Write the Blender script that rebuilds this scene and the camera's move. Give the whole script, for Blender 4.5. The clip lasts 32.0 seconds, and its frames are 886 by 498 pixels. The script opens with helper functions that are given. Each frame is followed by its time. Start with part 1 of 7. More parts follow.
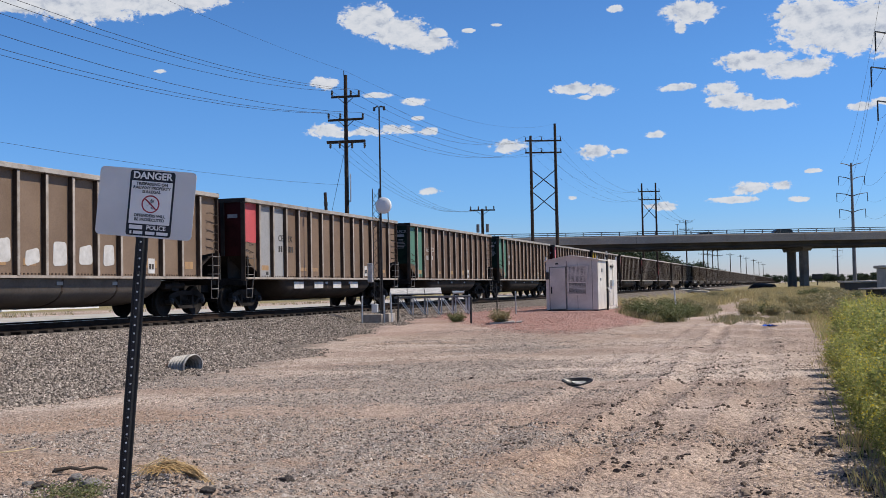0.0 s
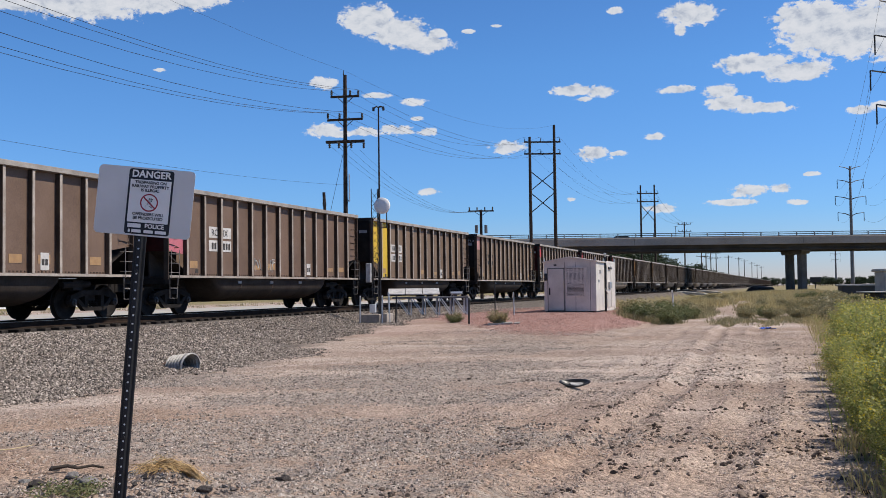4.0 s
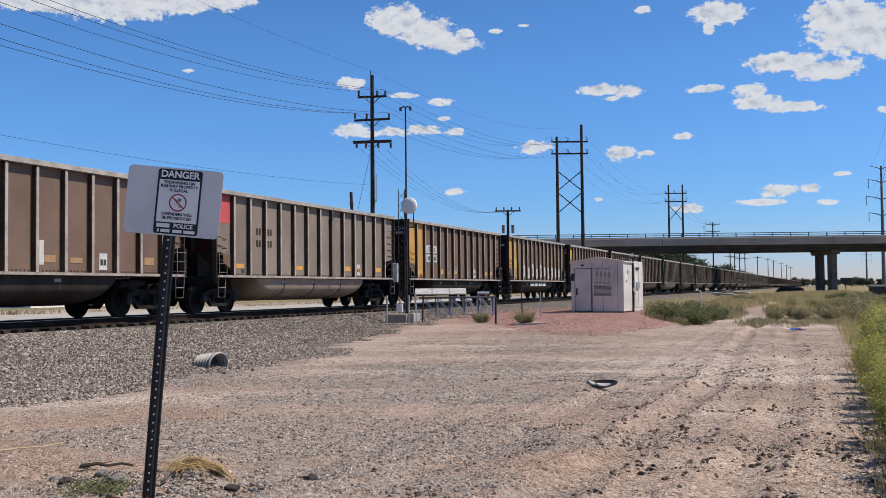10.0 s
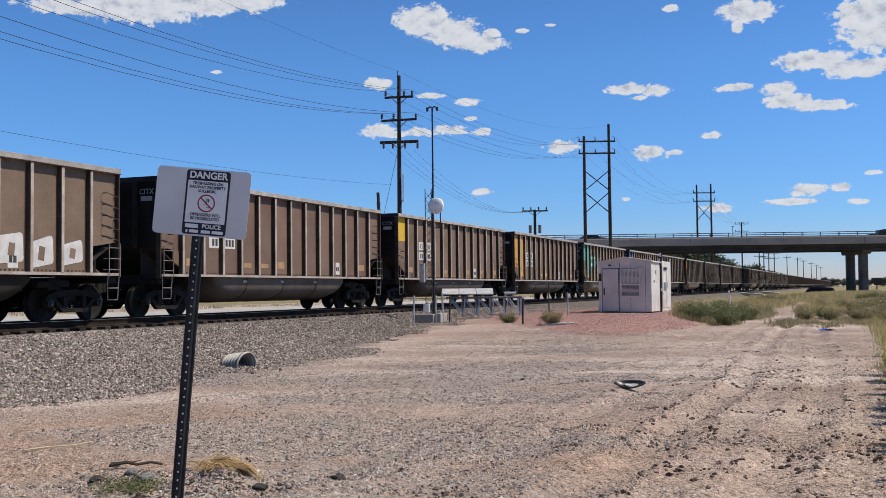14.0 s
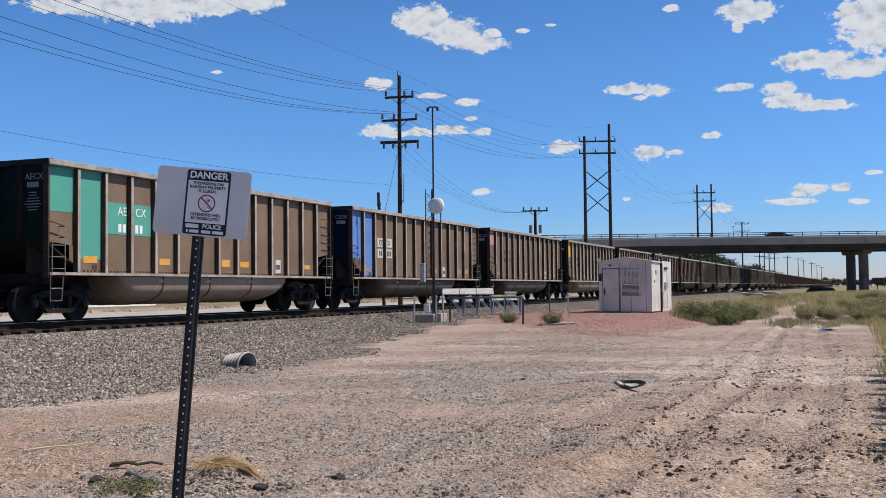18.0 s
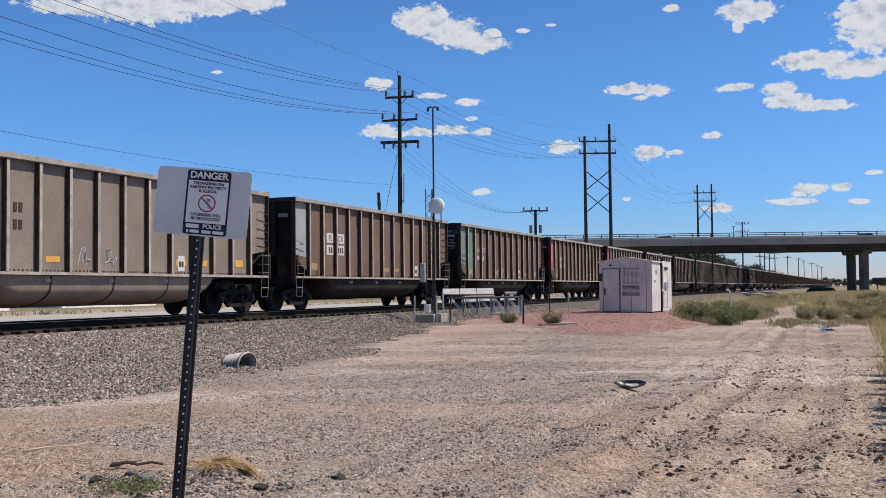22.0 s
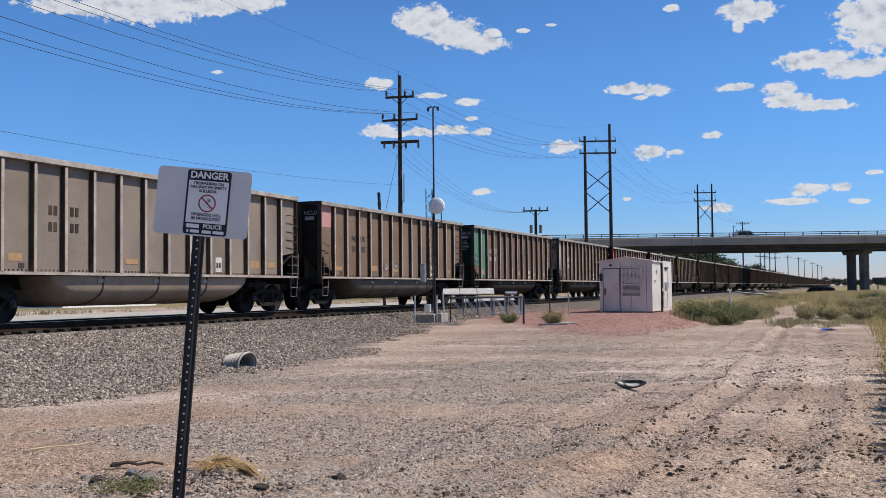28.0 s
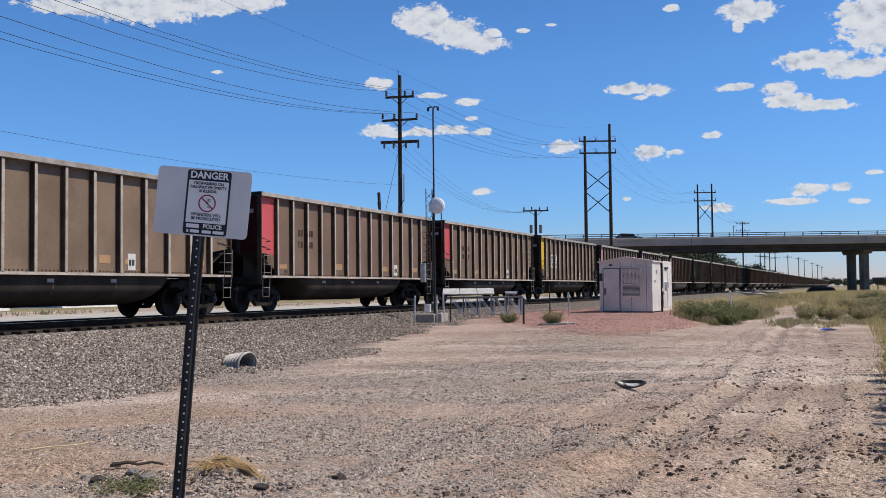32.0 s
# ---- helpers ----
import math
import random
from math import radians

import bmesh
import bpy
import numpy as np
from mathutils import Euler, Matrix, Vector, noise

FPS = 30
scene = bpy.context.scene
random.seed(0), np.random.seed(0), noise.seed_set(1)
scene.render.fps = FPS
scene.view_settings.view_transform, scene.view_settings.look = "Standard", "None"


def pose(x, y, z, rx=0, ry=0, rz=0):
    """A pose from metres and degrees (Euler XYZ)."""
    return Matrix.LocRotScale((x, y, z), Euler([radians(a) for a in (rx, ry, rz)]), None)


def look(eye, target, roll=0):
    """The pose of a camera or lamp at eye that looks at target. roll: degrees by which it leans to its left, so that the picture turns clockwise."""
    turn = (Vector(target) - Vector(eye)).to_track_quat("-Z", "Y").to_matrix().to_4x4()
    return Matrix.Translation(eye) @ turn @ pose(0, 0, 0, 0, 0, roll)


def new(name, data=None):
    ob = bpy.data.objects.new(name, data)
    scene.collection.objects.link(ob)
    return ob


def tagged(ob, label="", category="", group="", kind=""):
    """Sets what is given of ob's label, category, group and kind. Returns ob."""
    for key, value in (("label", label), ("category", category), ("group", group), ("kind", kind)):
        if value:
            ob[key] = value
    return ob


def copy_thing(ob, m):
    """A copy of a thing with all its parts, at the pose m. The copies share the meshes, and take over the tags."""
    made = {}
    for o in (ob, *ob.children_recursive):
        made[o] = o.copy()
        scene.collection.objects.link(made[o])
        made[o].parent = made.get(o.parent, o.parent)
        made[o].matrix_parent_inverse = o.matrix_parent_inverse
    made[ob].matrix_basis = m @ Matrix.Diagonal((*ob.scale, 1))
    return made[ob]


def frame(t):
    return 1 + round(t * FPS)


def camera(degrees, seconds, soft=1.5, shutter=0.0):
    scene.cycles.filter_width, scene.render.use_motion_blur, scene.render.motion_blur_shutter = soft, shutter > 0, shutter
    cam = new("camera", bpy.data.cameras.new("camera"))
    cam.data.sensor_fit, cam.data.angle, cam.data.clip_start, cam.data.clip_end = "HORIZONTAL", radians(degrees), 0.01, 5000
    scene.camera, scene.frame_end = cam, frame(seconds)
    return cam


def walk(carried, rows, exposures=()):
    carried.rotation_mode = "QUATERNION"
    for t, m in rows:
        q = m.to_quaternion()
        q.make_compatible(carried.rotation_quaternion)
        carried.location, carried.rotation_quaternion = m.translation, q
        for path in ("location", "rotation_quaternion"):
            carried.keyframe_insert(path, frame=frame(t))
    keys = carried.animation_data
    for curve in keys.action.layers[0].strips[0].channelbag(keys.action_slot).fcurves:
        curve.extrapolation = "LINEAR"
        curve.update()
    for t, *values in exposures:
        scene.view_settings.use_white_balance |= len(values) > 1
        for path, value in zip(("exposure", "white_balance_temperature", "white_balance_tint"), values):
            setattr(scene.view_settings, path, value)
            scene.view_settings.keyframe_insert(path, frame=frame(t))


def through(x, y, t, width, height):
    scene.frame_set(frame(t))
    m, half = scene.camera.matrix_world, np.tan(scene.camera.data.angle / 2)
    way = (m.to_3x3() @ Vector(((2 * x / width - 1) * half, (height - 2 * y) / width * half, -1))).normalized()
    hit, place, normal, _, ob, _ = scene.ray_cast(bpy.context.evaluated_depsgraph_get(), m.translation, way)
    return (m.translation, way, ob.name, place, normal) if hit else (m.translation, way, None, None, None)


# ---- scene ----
cam = camera(45.93, 32.0, soft=0.55)
EYE = (0.0, 0.0, 1.6)


def aim(yaw, pitch, roll):
    """A camera pose on the tripod: degrees left of the track's direction, up, and lean."""
    y, p = radians(yaw), radians(pitch)
    way = Vector((-math.sin(y) * math.cos(p), math.cos(y) * math.cos(p), math.sin(p)))
    return look(EYE, Vector(EYE) + way * 10, roll)


walk(cam, [(t, aim(a, b, c)) for t, a, b, c in (
    (0, 18.640, 2.153, -1.095), (0.5, 18.605, 2.154, -1.02), (1, 18.582, 2.158, -0.95), (1.5, 18.568, 2.160, -0.90),
    (2, 18.562, 2.164, -0.835), (3, 18.556, 2.177, -0.76), (3.5, 18.553, 2.181, -0.74), (5.5, 18.552, 2.187, -0.635),
    (6.5, 18.550, 2.189, -0.620), (8.5, 18.550, 2.191, -0.615), (8.8, 18.60, 2.192, -0.614), (9, 18.715, 2.192, -0.612), (9.5, 19.243, 2.188, -0.605),
    (10, 20.021, 2.197, -0.590), (10.5, 20.708, 2.209, -0.575), (11, 21.085, 2.214, -0.570), (11.5, 21.291, 2.217, -0.572),
    (12, 21.394, 2.219, -0.578), (12.5, 21.448, 2.221, -0.580), (13, 21.474, 2.220, -0.585), (14.5, 21.497, 2.218, -0.592),
    (16.5, 21.508, 2.217, -0.595), (20, 21.520, 2.218, -0.598), (25, 21.538, 2.219, -0.600), (28, 21.540, 2.214, -0.610), (32, 21.540, 2.211, -0.614))])

# ---- daylight ----
SUN_AZ, SUN_EL = 71.0, 54.0          # degrees right of the track's direction, above the horizon
sun_way = Vector((math.sin(radians(SUN_AZ)) * math.cos(radians(SUN_EL)), math.cos(radians(SUN_AZ)) * math.cos(radians(SUN_EL)), math.sin(radians(SUN_EL))))
sun = new("sun", bpy.data.lights.new("sun", "SUN"))
sun.data.energy, sun.data.angle, sun.data.color = 5.0, radians(0.55), (1.0, 0.91, 0.80)
sun.matrix_world = look(sun_way * 100, (0, 0, 0))
scene.view_settings.exposure = 0.0


def link(tree, a, b):
    tree.links.new(a, b)


def math_node(tree, op, a, b=None, c=None):
    n = tree.nodes.new("ShaderNodeMath")
    n.operation = op
    for i, v in enumerate((a, b, c)):
        if v is None:
            continue
        if isinstance(v, (int, float)):
            n.inputs[i].default_value = v
        else:
            link(tree, v, n.inputs[i])
    return n.outputs[0]


def ramp(tree, fac, stops):
    n = tree.nodes.new("ShaderNodeValToRGB")
    els = n.color_ramp.elements
    while len(els) < len(stops):
        els.new(0.5)
    for e, (pos, col) in zip(els, stops):
        e.position = pos
        e.color = (*col, 1) if len(col) == 3 else col
    link(tree, fac, n.inputs[0])
    return n.outputs[0]


def mix(tree, fac, a, b, blend="MIX"):
    n = tree.nodes.new("ShaderNodeMix")
    n.data_type, n.blend_type = "RGBA", blend
    for sock, v in ((n.inputs[0], fac), (n.inputs[6], a), (n.inputs[7], b)):
        if isinstance(v, (int, float)):
            sock.default_value = v
        elif isinstance(v, tuple):
            sock.default_value = (*v, 1)
        else:
            link(tree, v, sock)
    return n.outputs[2]


def noise_node(tree, vec, scale, detail=5, rough=0.55, distort=0.0):
    n = tree.nodes.new("ShaderNodeTexNoise")
    n.inputs["Scale"].default_value, n.inputs["Detail"].default_value = scale, detail
    n.inputs["Roughness"].default_value, n.inputs["Distortion"].default_value = rough, distort
    if vec is not None:
        link(tree, vec, n.inputs["Vector"])
    return n.outputs["Fac"]


# ---- sky with scattered cumulus ----
world = bpy.data.worlds.new("sky")
scene.world = world
world.use_nodes = True
wt = world.node_tree
wt.nodes.clear()
sky = wt.nodes.new("ShaderNodeTexSky")
sky.sky_type, sky.sun_disc = "NISHITA", False
sky.sun_elevation, sky.sun_rotation = radians(SUN_EL), radians(SUN_AZ)
sky.altitude, sky.air_density, sky.dust_density, sky.ozone_density = 1400, 1.0, 0.4, 2.0
SKY_STRENGTH = 0.113
geo = wt.nodes.new("ShaderNodeTexCoord")
sep = wt.nodes.new("ShaderNodeSeparateXYZ")
link(wt, geo.outputs["Generated"], sep.inputs[0])
az = math_node(wt, "MULTIPLY", math_node(wt, "ARCTAN2", math_node(wt, "MULTIPLY", sep.outputs[0], -1.0), sep.outputs[1]), 57.2958)
el = math_node(wt, "MULTIPLY", math_node(wt, "ARCSINE", sep.outputs[2]), 57.2958)
flat = wt.nodes.new("ShaderNodeCombineXYZ")
link(wt, az, flat.inputs[0])
link(wt, el, flat.inputs[1])
stretch = wt.nodes.new("ShaderNodeVectorMath")
stretch.operation, stretch.inputs[1].default_value = "MULTIPLY", (1.0, 1.5, 1.0)
link(wt, flat.outputs[0], stretch.inputs[0])
puff = noise_node(wt, stretch.outputs[0], 1.15, 7, 0.62, 0.35)
fine = noise_node(wt, stretch.outputs[0], 3.6, 6, 0.6, 0.2)
cover = None


def cloud(a, e, w, h, body=1.0):
    """A cloud at azimuth a and elevation e, of half-width w and half-height h, in degrees."""
    global cover
    off = wt.nodes.new("ShaderNodeVectorMath")
    off.operation, off.inputs[1].default_value = "SUBTRACT", (a, e, 0)
    link(wt, flat.outputs[0], off.inputs[0])
    scl = wt.nodes.new("ShaderNodeVectorMath")
    scl.operation, scl.inputs[1].default_value = "MULTIPLY", (1 / w, 1 / h, 0)
    link(wt, off.outputs[0], scl.inputs[0])
    far = wt.nodes.new("ShaderNodeVectorMath")
    far.operation = "LENGTH"
    link(wt, scl.outputs[0], far.inputs[0])
    d = math_node(wt, "MULTIPLY_ADD", far.outputs["Value"], -body, body)
    cover = d if cover is None else math_node(wt, "MAXIMUM", cover, d)


cloud(22.40, 14.52, 1.80, 1.07, 1.5)
cloud(20.91, 13.91, 2.15, 0.93, 1.5)
cloud(19.36, 13.29, 1.73, 0.57, 1.5)
cloud(18.79, 13.81, 0.76, 0.32, 1.2)
cloud(5.05, 14.29, 1.80, 0.71, 1.5)
cloud(4.19, 14.21, 0.87, 0.50, 1.2)
cloud(5.53, 13.55, 0.42, 0.39, 1.2)
cloud(1.78, 11.57, 2.29, 0.53, 1.5)
cloud(2.48, 11.46, 1.39, 0.50, 1.2)
cloud(-0.39, 11.00, 2.15, 0.61, 1.5)
cloud(3.54, 10.21, 1.11, 0.46, 1.2)
cloud(3.08, 9.60, 1.56, 0.46, 1.5)
cloud(1.42, 9.26, 1.80, 0.36, 1.5)
cloud(5.77, 10.44, 1.18, 0.25, 1.2)
cloud(11.24, 10.64, 1.46, 0.36, 1.5)
cloud(9.80, 10.52, 1.04, 0.36, 1.2)
cloud(10.79, 10.14, 0.59, 0.18, 1.2)
cloud(6.98, 8.03, 0.59, 0.25, 1.2)
cloud(14.94, 7.69, 1.14, 0.43, 1.2)
cloud(10.25, 7.21, 1.18, 0.46, 1.2)
cloud(9.00, 7.19, 0.62, 0.18, 1.2)
cloud(2.15, 4.96, 1.18, 0.39, 1.2)
cloud(3.00, 4.38, 1.66, 0.21, 1.5)
cloud(0.56, 5.04, 0.62, 0.28, 1.2)
cloud(-0.31, 4.28, 0.69, 0.18, 1.2)
cloud(6.76, 4.18, 1.18, 0.28, 1.2)
cloud(19.36, 5.35, 0.76, 0.28, 1.2)
cloud(20.17, 10.20, 0.90, 0.28, 1.2)
cloud(20.81, 8.69, 0.97, 0.32, 1.2)
cloud(19.26, 8.60, 0.76, 0.28, 1.2)
cloud(19.93, 9.32, 0.49, 0.14, 1.2)
cloud(17.01, 13.89, 0.45, 0.14, 1.2)
cloud(15.46, 14.16, 0.42, 0.11, 1.2)
cloud(9.00, 14.72, 0.49, 0.21, 1.2)
cloud(25.05, 11.23, 0.90, 0.39, 1.2)
cloud(24.95, 8.71, 1.18, 0.43, 1.2)
cloud(22.68, 8.61, 1.11, 0.28, 1.2)
cloud(24.08, 8.50, 0.87, 0.25, 1.2)
cloud(21.43, 8.79, 0.62, 0.25, 1.2)
cloud(41.06, 14.57, 2.77, 0.50, 1.5)
cloud(37.94, 14.78, 3.82, 0.93, 1.5)
cloud(34.73, 15.19, 4.16, 0.71, 1.5)
cloud(32.03, 15.42, 2.43, 0.50, 1.5)
cloud(22.19, 10.56, 0.90, 0.18, 1.2)
cloud(33.69, 11.69, 0.42, 0.14, 1.2)
cloud(-0.93, 5.71, 0.49, 0.14, 1.2)
cloud(11.49, 4.79, 0.35, 0.14, 1.2)
cloud(-0.98, 13.57, 2.08, 1.00, 1.5)
cloud(-2.88, 12.81, 3.82, 1.57, 1.5)
cloud(-4.75, 12.83, 2.77, 1.71, 1.5)
cloud(-6.04, 12.13, 3.12, 1.42, 1.5)
cloud(-1.50, 12.47, 1.73, 0.64, 1.5)
cloud(-3.45, 8.82, 0.90, 0.25, 1.2)
cloud(-4.49, 9.01, 0.76, 0.21, 1.2)
thick = math_node(wt, "ADD", cover, math_node(wt, "MULTIPLY_ADD", puff, 2.1, -1.15))
thick = math_node(wt, "ADD", thick, math_node(wt, "MULTIPLY_ADD", fine, 0.9, -0.45))
mask = wt.nodes.new("ShaderNodeMapRange")
mask.interpolation_type = "SMOOTHSTEP"
mask.inputs["From Min"].default_value, mask.inputs["From Max"].default_value = 0.0, 0.38
link(wt, thick, mask.inputs["Value"])
veil = math_node(wt, "MULTIPLY", mask.outputs[0], 0.97)
above = wt.nodes.new("ShaderNodeVectorMath")
above.operation, above.inputs[1].default_value = "ADD", (-0.22, 0.55, 0.0)
link(wt, stretch.outputs[0], above.inputs[0])
relief = math_node(wt, "SUBTRACT", noise_node(wt, above.outputs[0], 1.15, 7, 0.62, 0.35), puff)
tone = ramp(wt, math_node(wt, "ADD", math_node(wt, "MULTIPLY_ADD", relief, 1.5, 0.36), math_node(wt, "MULTIPLY", thick, 0.12)),
            [(0.25, (0.71, 0.725, 0.765)), (0.5, (0.63, 0.66, 0.715)), (0.8, (0.42, 0.465, 0.56))])
deep = wt.nodes.new("ShaderNodeGamma")
deep.inputs[1].default_value = 1.35
link(wt, mix(wt, 1.0, sky.outputs[0], (SKY_STRENGTH, SKY_STRENGTH, SKY_STRENGTH), "MULTIPLY"), deep.inputs[0])
haze = ramp(wt, math_node(wt, "DIVIDE", el, 40.0), [(0.0, (0.74, 0.72, 1.06)), (0.10, (0.625, 0.885, 1.27)), (0.30, (0.82, 1.21, 1.50)), (0.45, (0.88, 1.26, 1.54)), (0.95, (0.95, 1.06, 1.10))])
blue = mix(wt, 1.0, deep.outputs[0], haze, "MULTIPLY")
back = wt.nodes.new("ShaderNodeBackground")
link(wt, mix(wt, veil, blue, tone), back.inputs[0])
link(wt, back.outputs[0], wt.nodes.new("ShaderNodeOutputWorld").inputs[0])


# ---- materials ----
def surf(name, c1, c2, scale=3.0, rough=0.7, metal=0.0, bump=0.25, bscale=40.0, spots=None, vary=0.0, low=0.35, high=0.65, spec=0.4):
    """A worn surface: two colours in patches, fine grain, small relief; spots=(colour, scale, share) adds stains; vary: change from piece to piece."""
    m = bpy.data.materials.new(name)
    m.use_nodes = True
    t = m.node_tree
    b = t.nodes["Principled BSDF"]
    co = t.nodes.new("ShaderNodeTexCoord")
    info = t.nodes.new("ShaderNodeObjectInfo")
    add = t.nodes.new("ShaderNodeVectorMath")
    add.operation = "MULTIPLY_ADD"
    comb = t.nodes.new("ShaderNodeCombineXYZ")
    for i in range(3):
        link(t, info.outputs["Random"], comb.inputs[i])
    link(t, comb.outputs[0], add.inputs[0])
    add.inputs[1].default_value = (37.0, 11.0, 23.0)
    link(t, co.outputs["Object"], add.inputs[2])
    p = add.outputs[0]
    col = ramp(t, noise_node(t, p, scale, 6, 0.6), [(low, c1), (high, c2)])
    if bump:
        grain = ramp(t, noise_node(t, p, bscale, 3, 0.6), [(0.3, (0.8, 0.8, 0.8)), (0.7, (1.12, 1.12, 1.12))])
        col = mix(t, 1.0, col, grain, "MULTIPLY")
    if spots:
        sc, ss, share = spots
        col = mix(t, ramp(t, noise_node(t, p, ss, 7, 0.7, 0.4), [(1 - share - 0.08, (0, 0, 0)), (1 - share + 0.06, (1, 1, 1))]), col, sc)
    if vary:
        v = math_node(t, "MULTIPLY_ADD", info.outputs["Random"], 2 * vary, 1 - vary)
        cv = t.nodes.new("ShaderNodeCombineXYZ")
        for i in range(3):
            link(t, v, cv.inputs[i])
        col = mix(t, 1.0, col, cv.outputs[0], "MULTIPLY")
    link(t, col, b.inputs["Base Color"])
    b.inputs["Roughness"].default_value, b.inputs["Metallic"].default_value = rough, metal
    b.inputs["Specular IOR Level"].default_value = spec
    if bump:
        bn = t.nodes.new("ShaderNodeBump")
        bn.inputs["Strength"].default_value, bn.inputs["Distance"].default_value = bump, 0.01
        link(t, noise_node(t, p, bscale, 4, 0.6), bn.inputs["Height"])
        link(t, bn.outputs[0], b.inputs["Normal"])
    return m


# ---- mesh helpers ----
class Geo:
    """Collects vertices and faces of one mesh."""

    def __init__(self):
        self.v, self.f = [], []

    def add(self, verts, faces):
        n = len(self.v)
        self.v.extend(verts)
        self.f.extend([tuple(i + n for i in f) for f in faces])
        return self

    def box(self, x0, x1, y0, y1, z0, z1, m=None):
        vs = [Vector(p) for p in ((x0, y0, z0), (x1, y0, z0), (x1, y1, z0), (x0, y1, z0), (x0, y0, z1), (x1, y0, z1), (x1, y1, z1), (x0, y1, z1))]
        if m is not None:
            vs = [m @ p for p in vs]
        return self.add(vs, [(0, 3, 2, 1), (4, 5, 6, 7), (0, 1, 5, 4), (1, 2, 6, 5), (2, 3, 7, 6), (3, 0, 4, 7)])

    def cbox(self, x0, x1, y0, y1, z0, z1, c=0.01, m=None):
        """A box with chamfered upright and lying edges."""
        prof = [(x0 + c, y0), (x1 - c, y0), (x1, y0 + c), (x1, y1 - c), (x1 - c, y1), (x0 + c, y1), (x0, y1 - c), (x0, y0 + c)]
        cx, cy = (x0 + x1) / 2, (y0 + y1) / 2
        fx, fy = 1 - 2 * c / max(x1 - x0, 1e-6), 1 - 2 * c / max(y1 - y0, 1e-6)
        rings = []
        for z, k in ((z0, 0), (z0 + c, 1), (z1 - c, 1), (z1, 0)):
            rings.append([Vector((x, y, z)) if k else Vector((cx + (x - cx) * fx, cy + (y - cy) * fy, z)) for x, y in prof])
        if m is not None:
            rings = [[m @ p for p in r] for r in rings]
        return self.loft(rings, caps=True)

    def loft(self, rings, caps=True, closed=True):
        n, k = len(rings[0]), len(self.v)
        for r in rings:
            self.v.extend(r)
        for i in range(len(rings) - 1):
            a, b = k + i * n, k + (i + 1) * n
            for j in range(n if closed else n - 1):
                j2 = (j + 1) % n
                self.f.append((a + j, a + j2, b + j2, b + j))
        if caps:
            self.f.append(tuple(k + j for j in reversed(range(n))))
            self.f.append(tuple(k + (len(rings) - 1) * n + j for j in range(n)))
        return self

    def tube(self, pts, r, n=8, r1=None, caps=True):
        """A round bar along points; r to r1 is its taper."""
        pts = [Vector(p) for p in pts]
        r1 = r if r1 is None else r1
        rings = []
        for i, p in enumerate(pts):
            d = (pts[min(i + 1, len(pts) - 1)] - pts[max(i - 1, 0)]).normalized()
            u = d.cross(Vector((0, 0, 1)) if abs(d.z) < 0.9 else Vector((1, 0, 0))).normalized()
            w = u.cross(d)
            rr = r + (r1 - r) * i / max(1, len(pts) - 1)
            rings.append([p + (u * math.cos(6.28318 * k / n) + w * -math.sin(6.28318 * k / n)) * rr for k in range(n)])
        return self.loft(rings, caps)

    def prism(self, prof, axis, a, b):
        """A profile of 2-D points, swept along an axis ('x': y,z profile; 'y': x,z; 'z': x,y)."""
        put = {"x": lambda s, q: Vector((s, q[0], q[1])), "y": lambda s, q: Vector((q[0], s, q[1])), "z": lambda s, q: Vector((q[0], q[1], s))}[axis]
        return self.loft([[put(a, q) for q in prof], [put(b, q) for q in prof]])

    def mesh(self, name, material, smooth=None):
        me = bpy.data.meshes.new(name)
        me.from_pydata(self.v, [], self.f)
        if material:
            me.materials.append(material)
        bm = bmesh.new()
        bm.from_mesh(me)
        bmesh.ops.recalc_face_normals(bm, faces=bm.faces)
        bm.to_mesh(me)
        bm.free()
        if smooth:
            me.shade_smooth()
            me.set_sharp_from_angle(angle=radians(smooth))
        return me


def part(name, g, material, parent, label="", smooth=None):
    """One mesh object under a thing or a part."""
    ob = new(name, g.mesh(name, material, smooth) if isinstance(g, Geo) else g)
    ob.parent = parent
    if label:
        ob["label"] = label
    return ob


def thing(name, m, label, category, group="", kind="", data=None):
    ob = new(name, data)
    ob.matrix_world = m
    return tagged(ob, label, category, group, kind)


def arc(cx, cy, r, a0, a1, n):
    return [(cx + r * math.cos(radians(a0 + (a1 - a0) * i / n)), cy + r * math.sin(radians(a0 + (a1 - a0) * i / n))) for i in range(n + 1)]


def fbm(x, y, scale, octaves=4, seed=0, rough=0.5):
    """Smooth value noise of arrays x, y, from about -1 to 1."""
    out, amp, tot = np.zeros_like(x, dtype=float), 1.0, 0.0
    for o in range(octaves):
        u, v = x / scale + 17.3 * (seed + o), y / scale - 9.1 * (seed + o)
        i, j = np.floor(u), np.floor(v)
        fu, fv = u - i, v - j
        fu, fv = fu * fu * (3 - 2 * fu), fv * fv * (3 - 2 * fv)

        def h(a, b):
            s = np.sin(a * 127.1 + b * 311.7 + seed * 74.7 + o * 13.3) * 43758.5453
            return (s - np.floor(s)) * 2 - 1
        out += amp * ((h(i, j) * (1 - fu) + h(i + 1, j) * fu) * (1 - fv) + (h(i, j + 1) * (1 - fu) + h(i + 1, j + 1) * fu) * fv)
        tot += amp
        amp, scale = amp * rough, scale / 2.03
    return out / tot

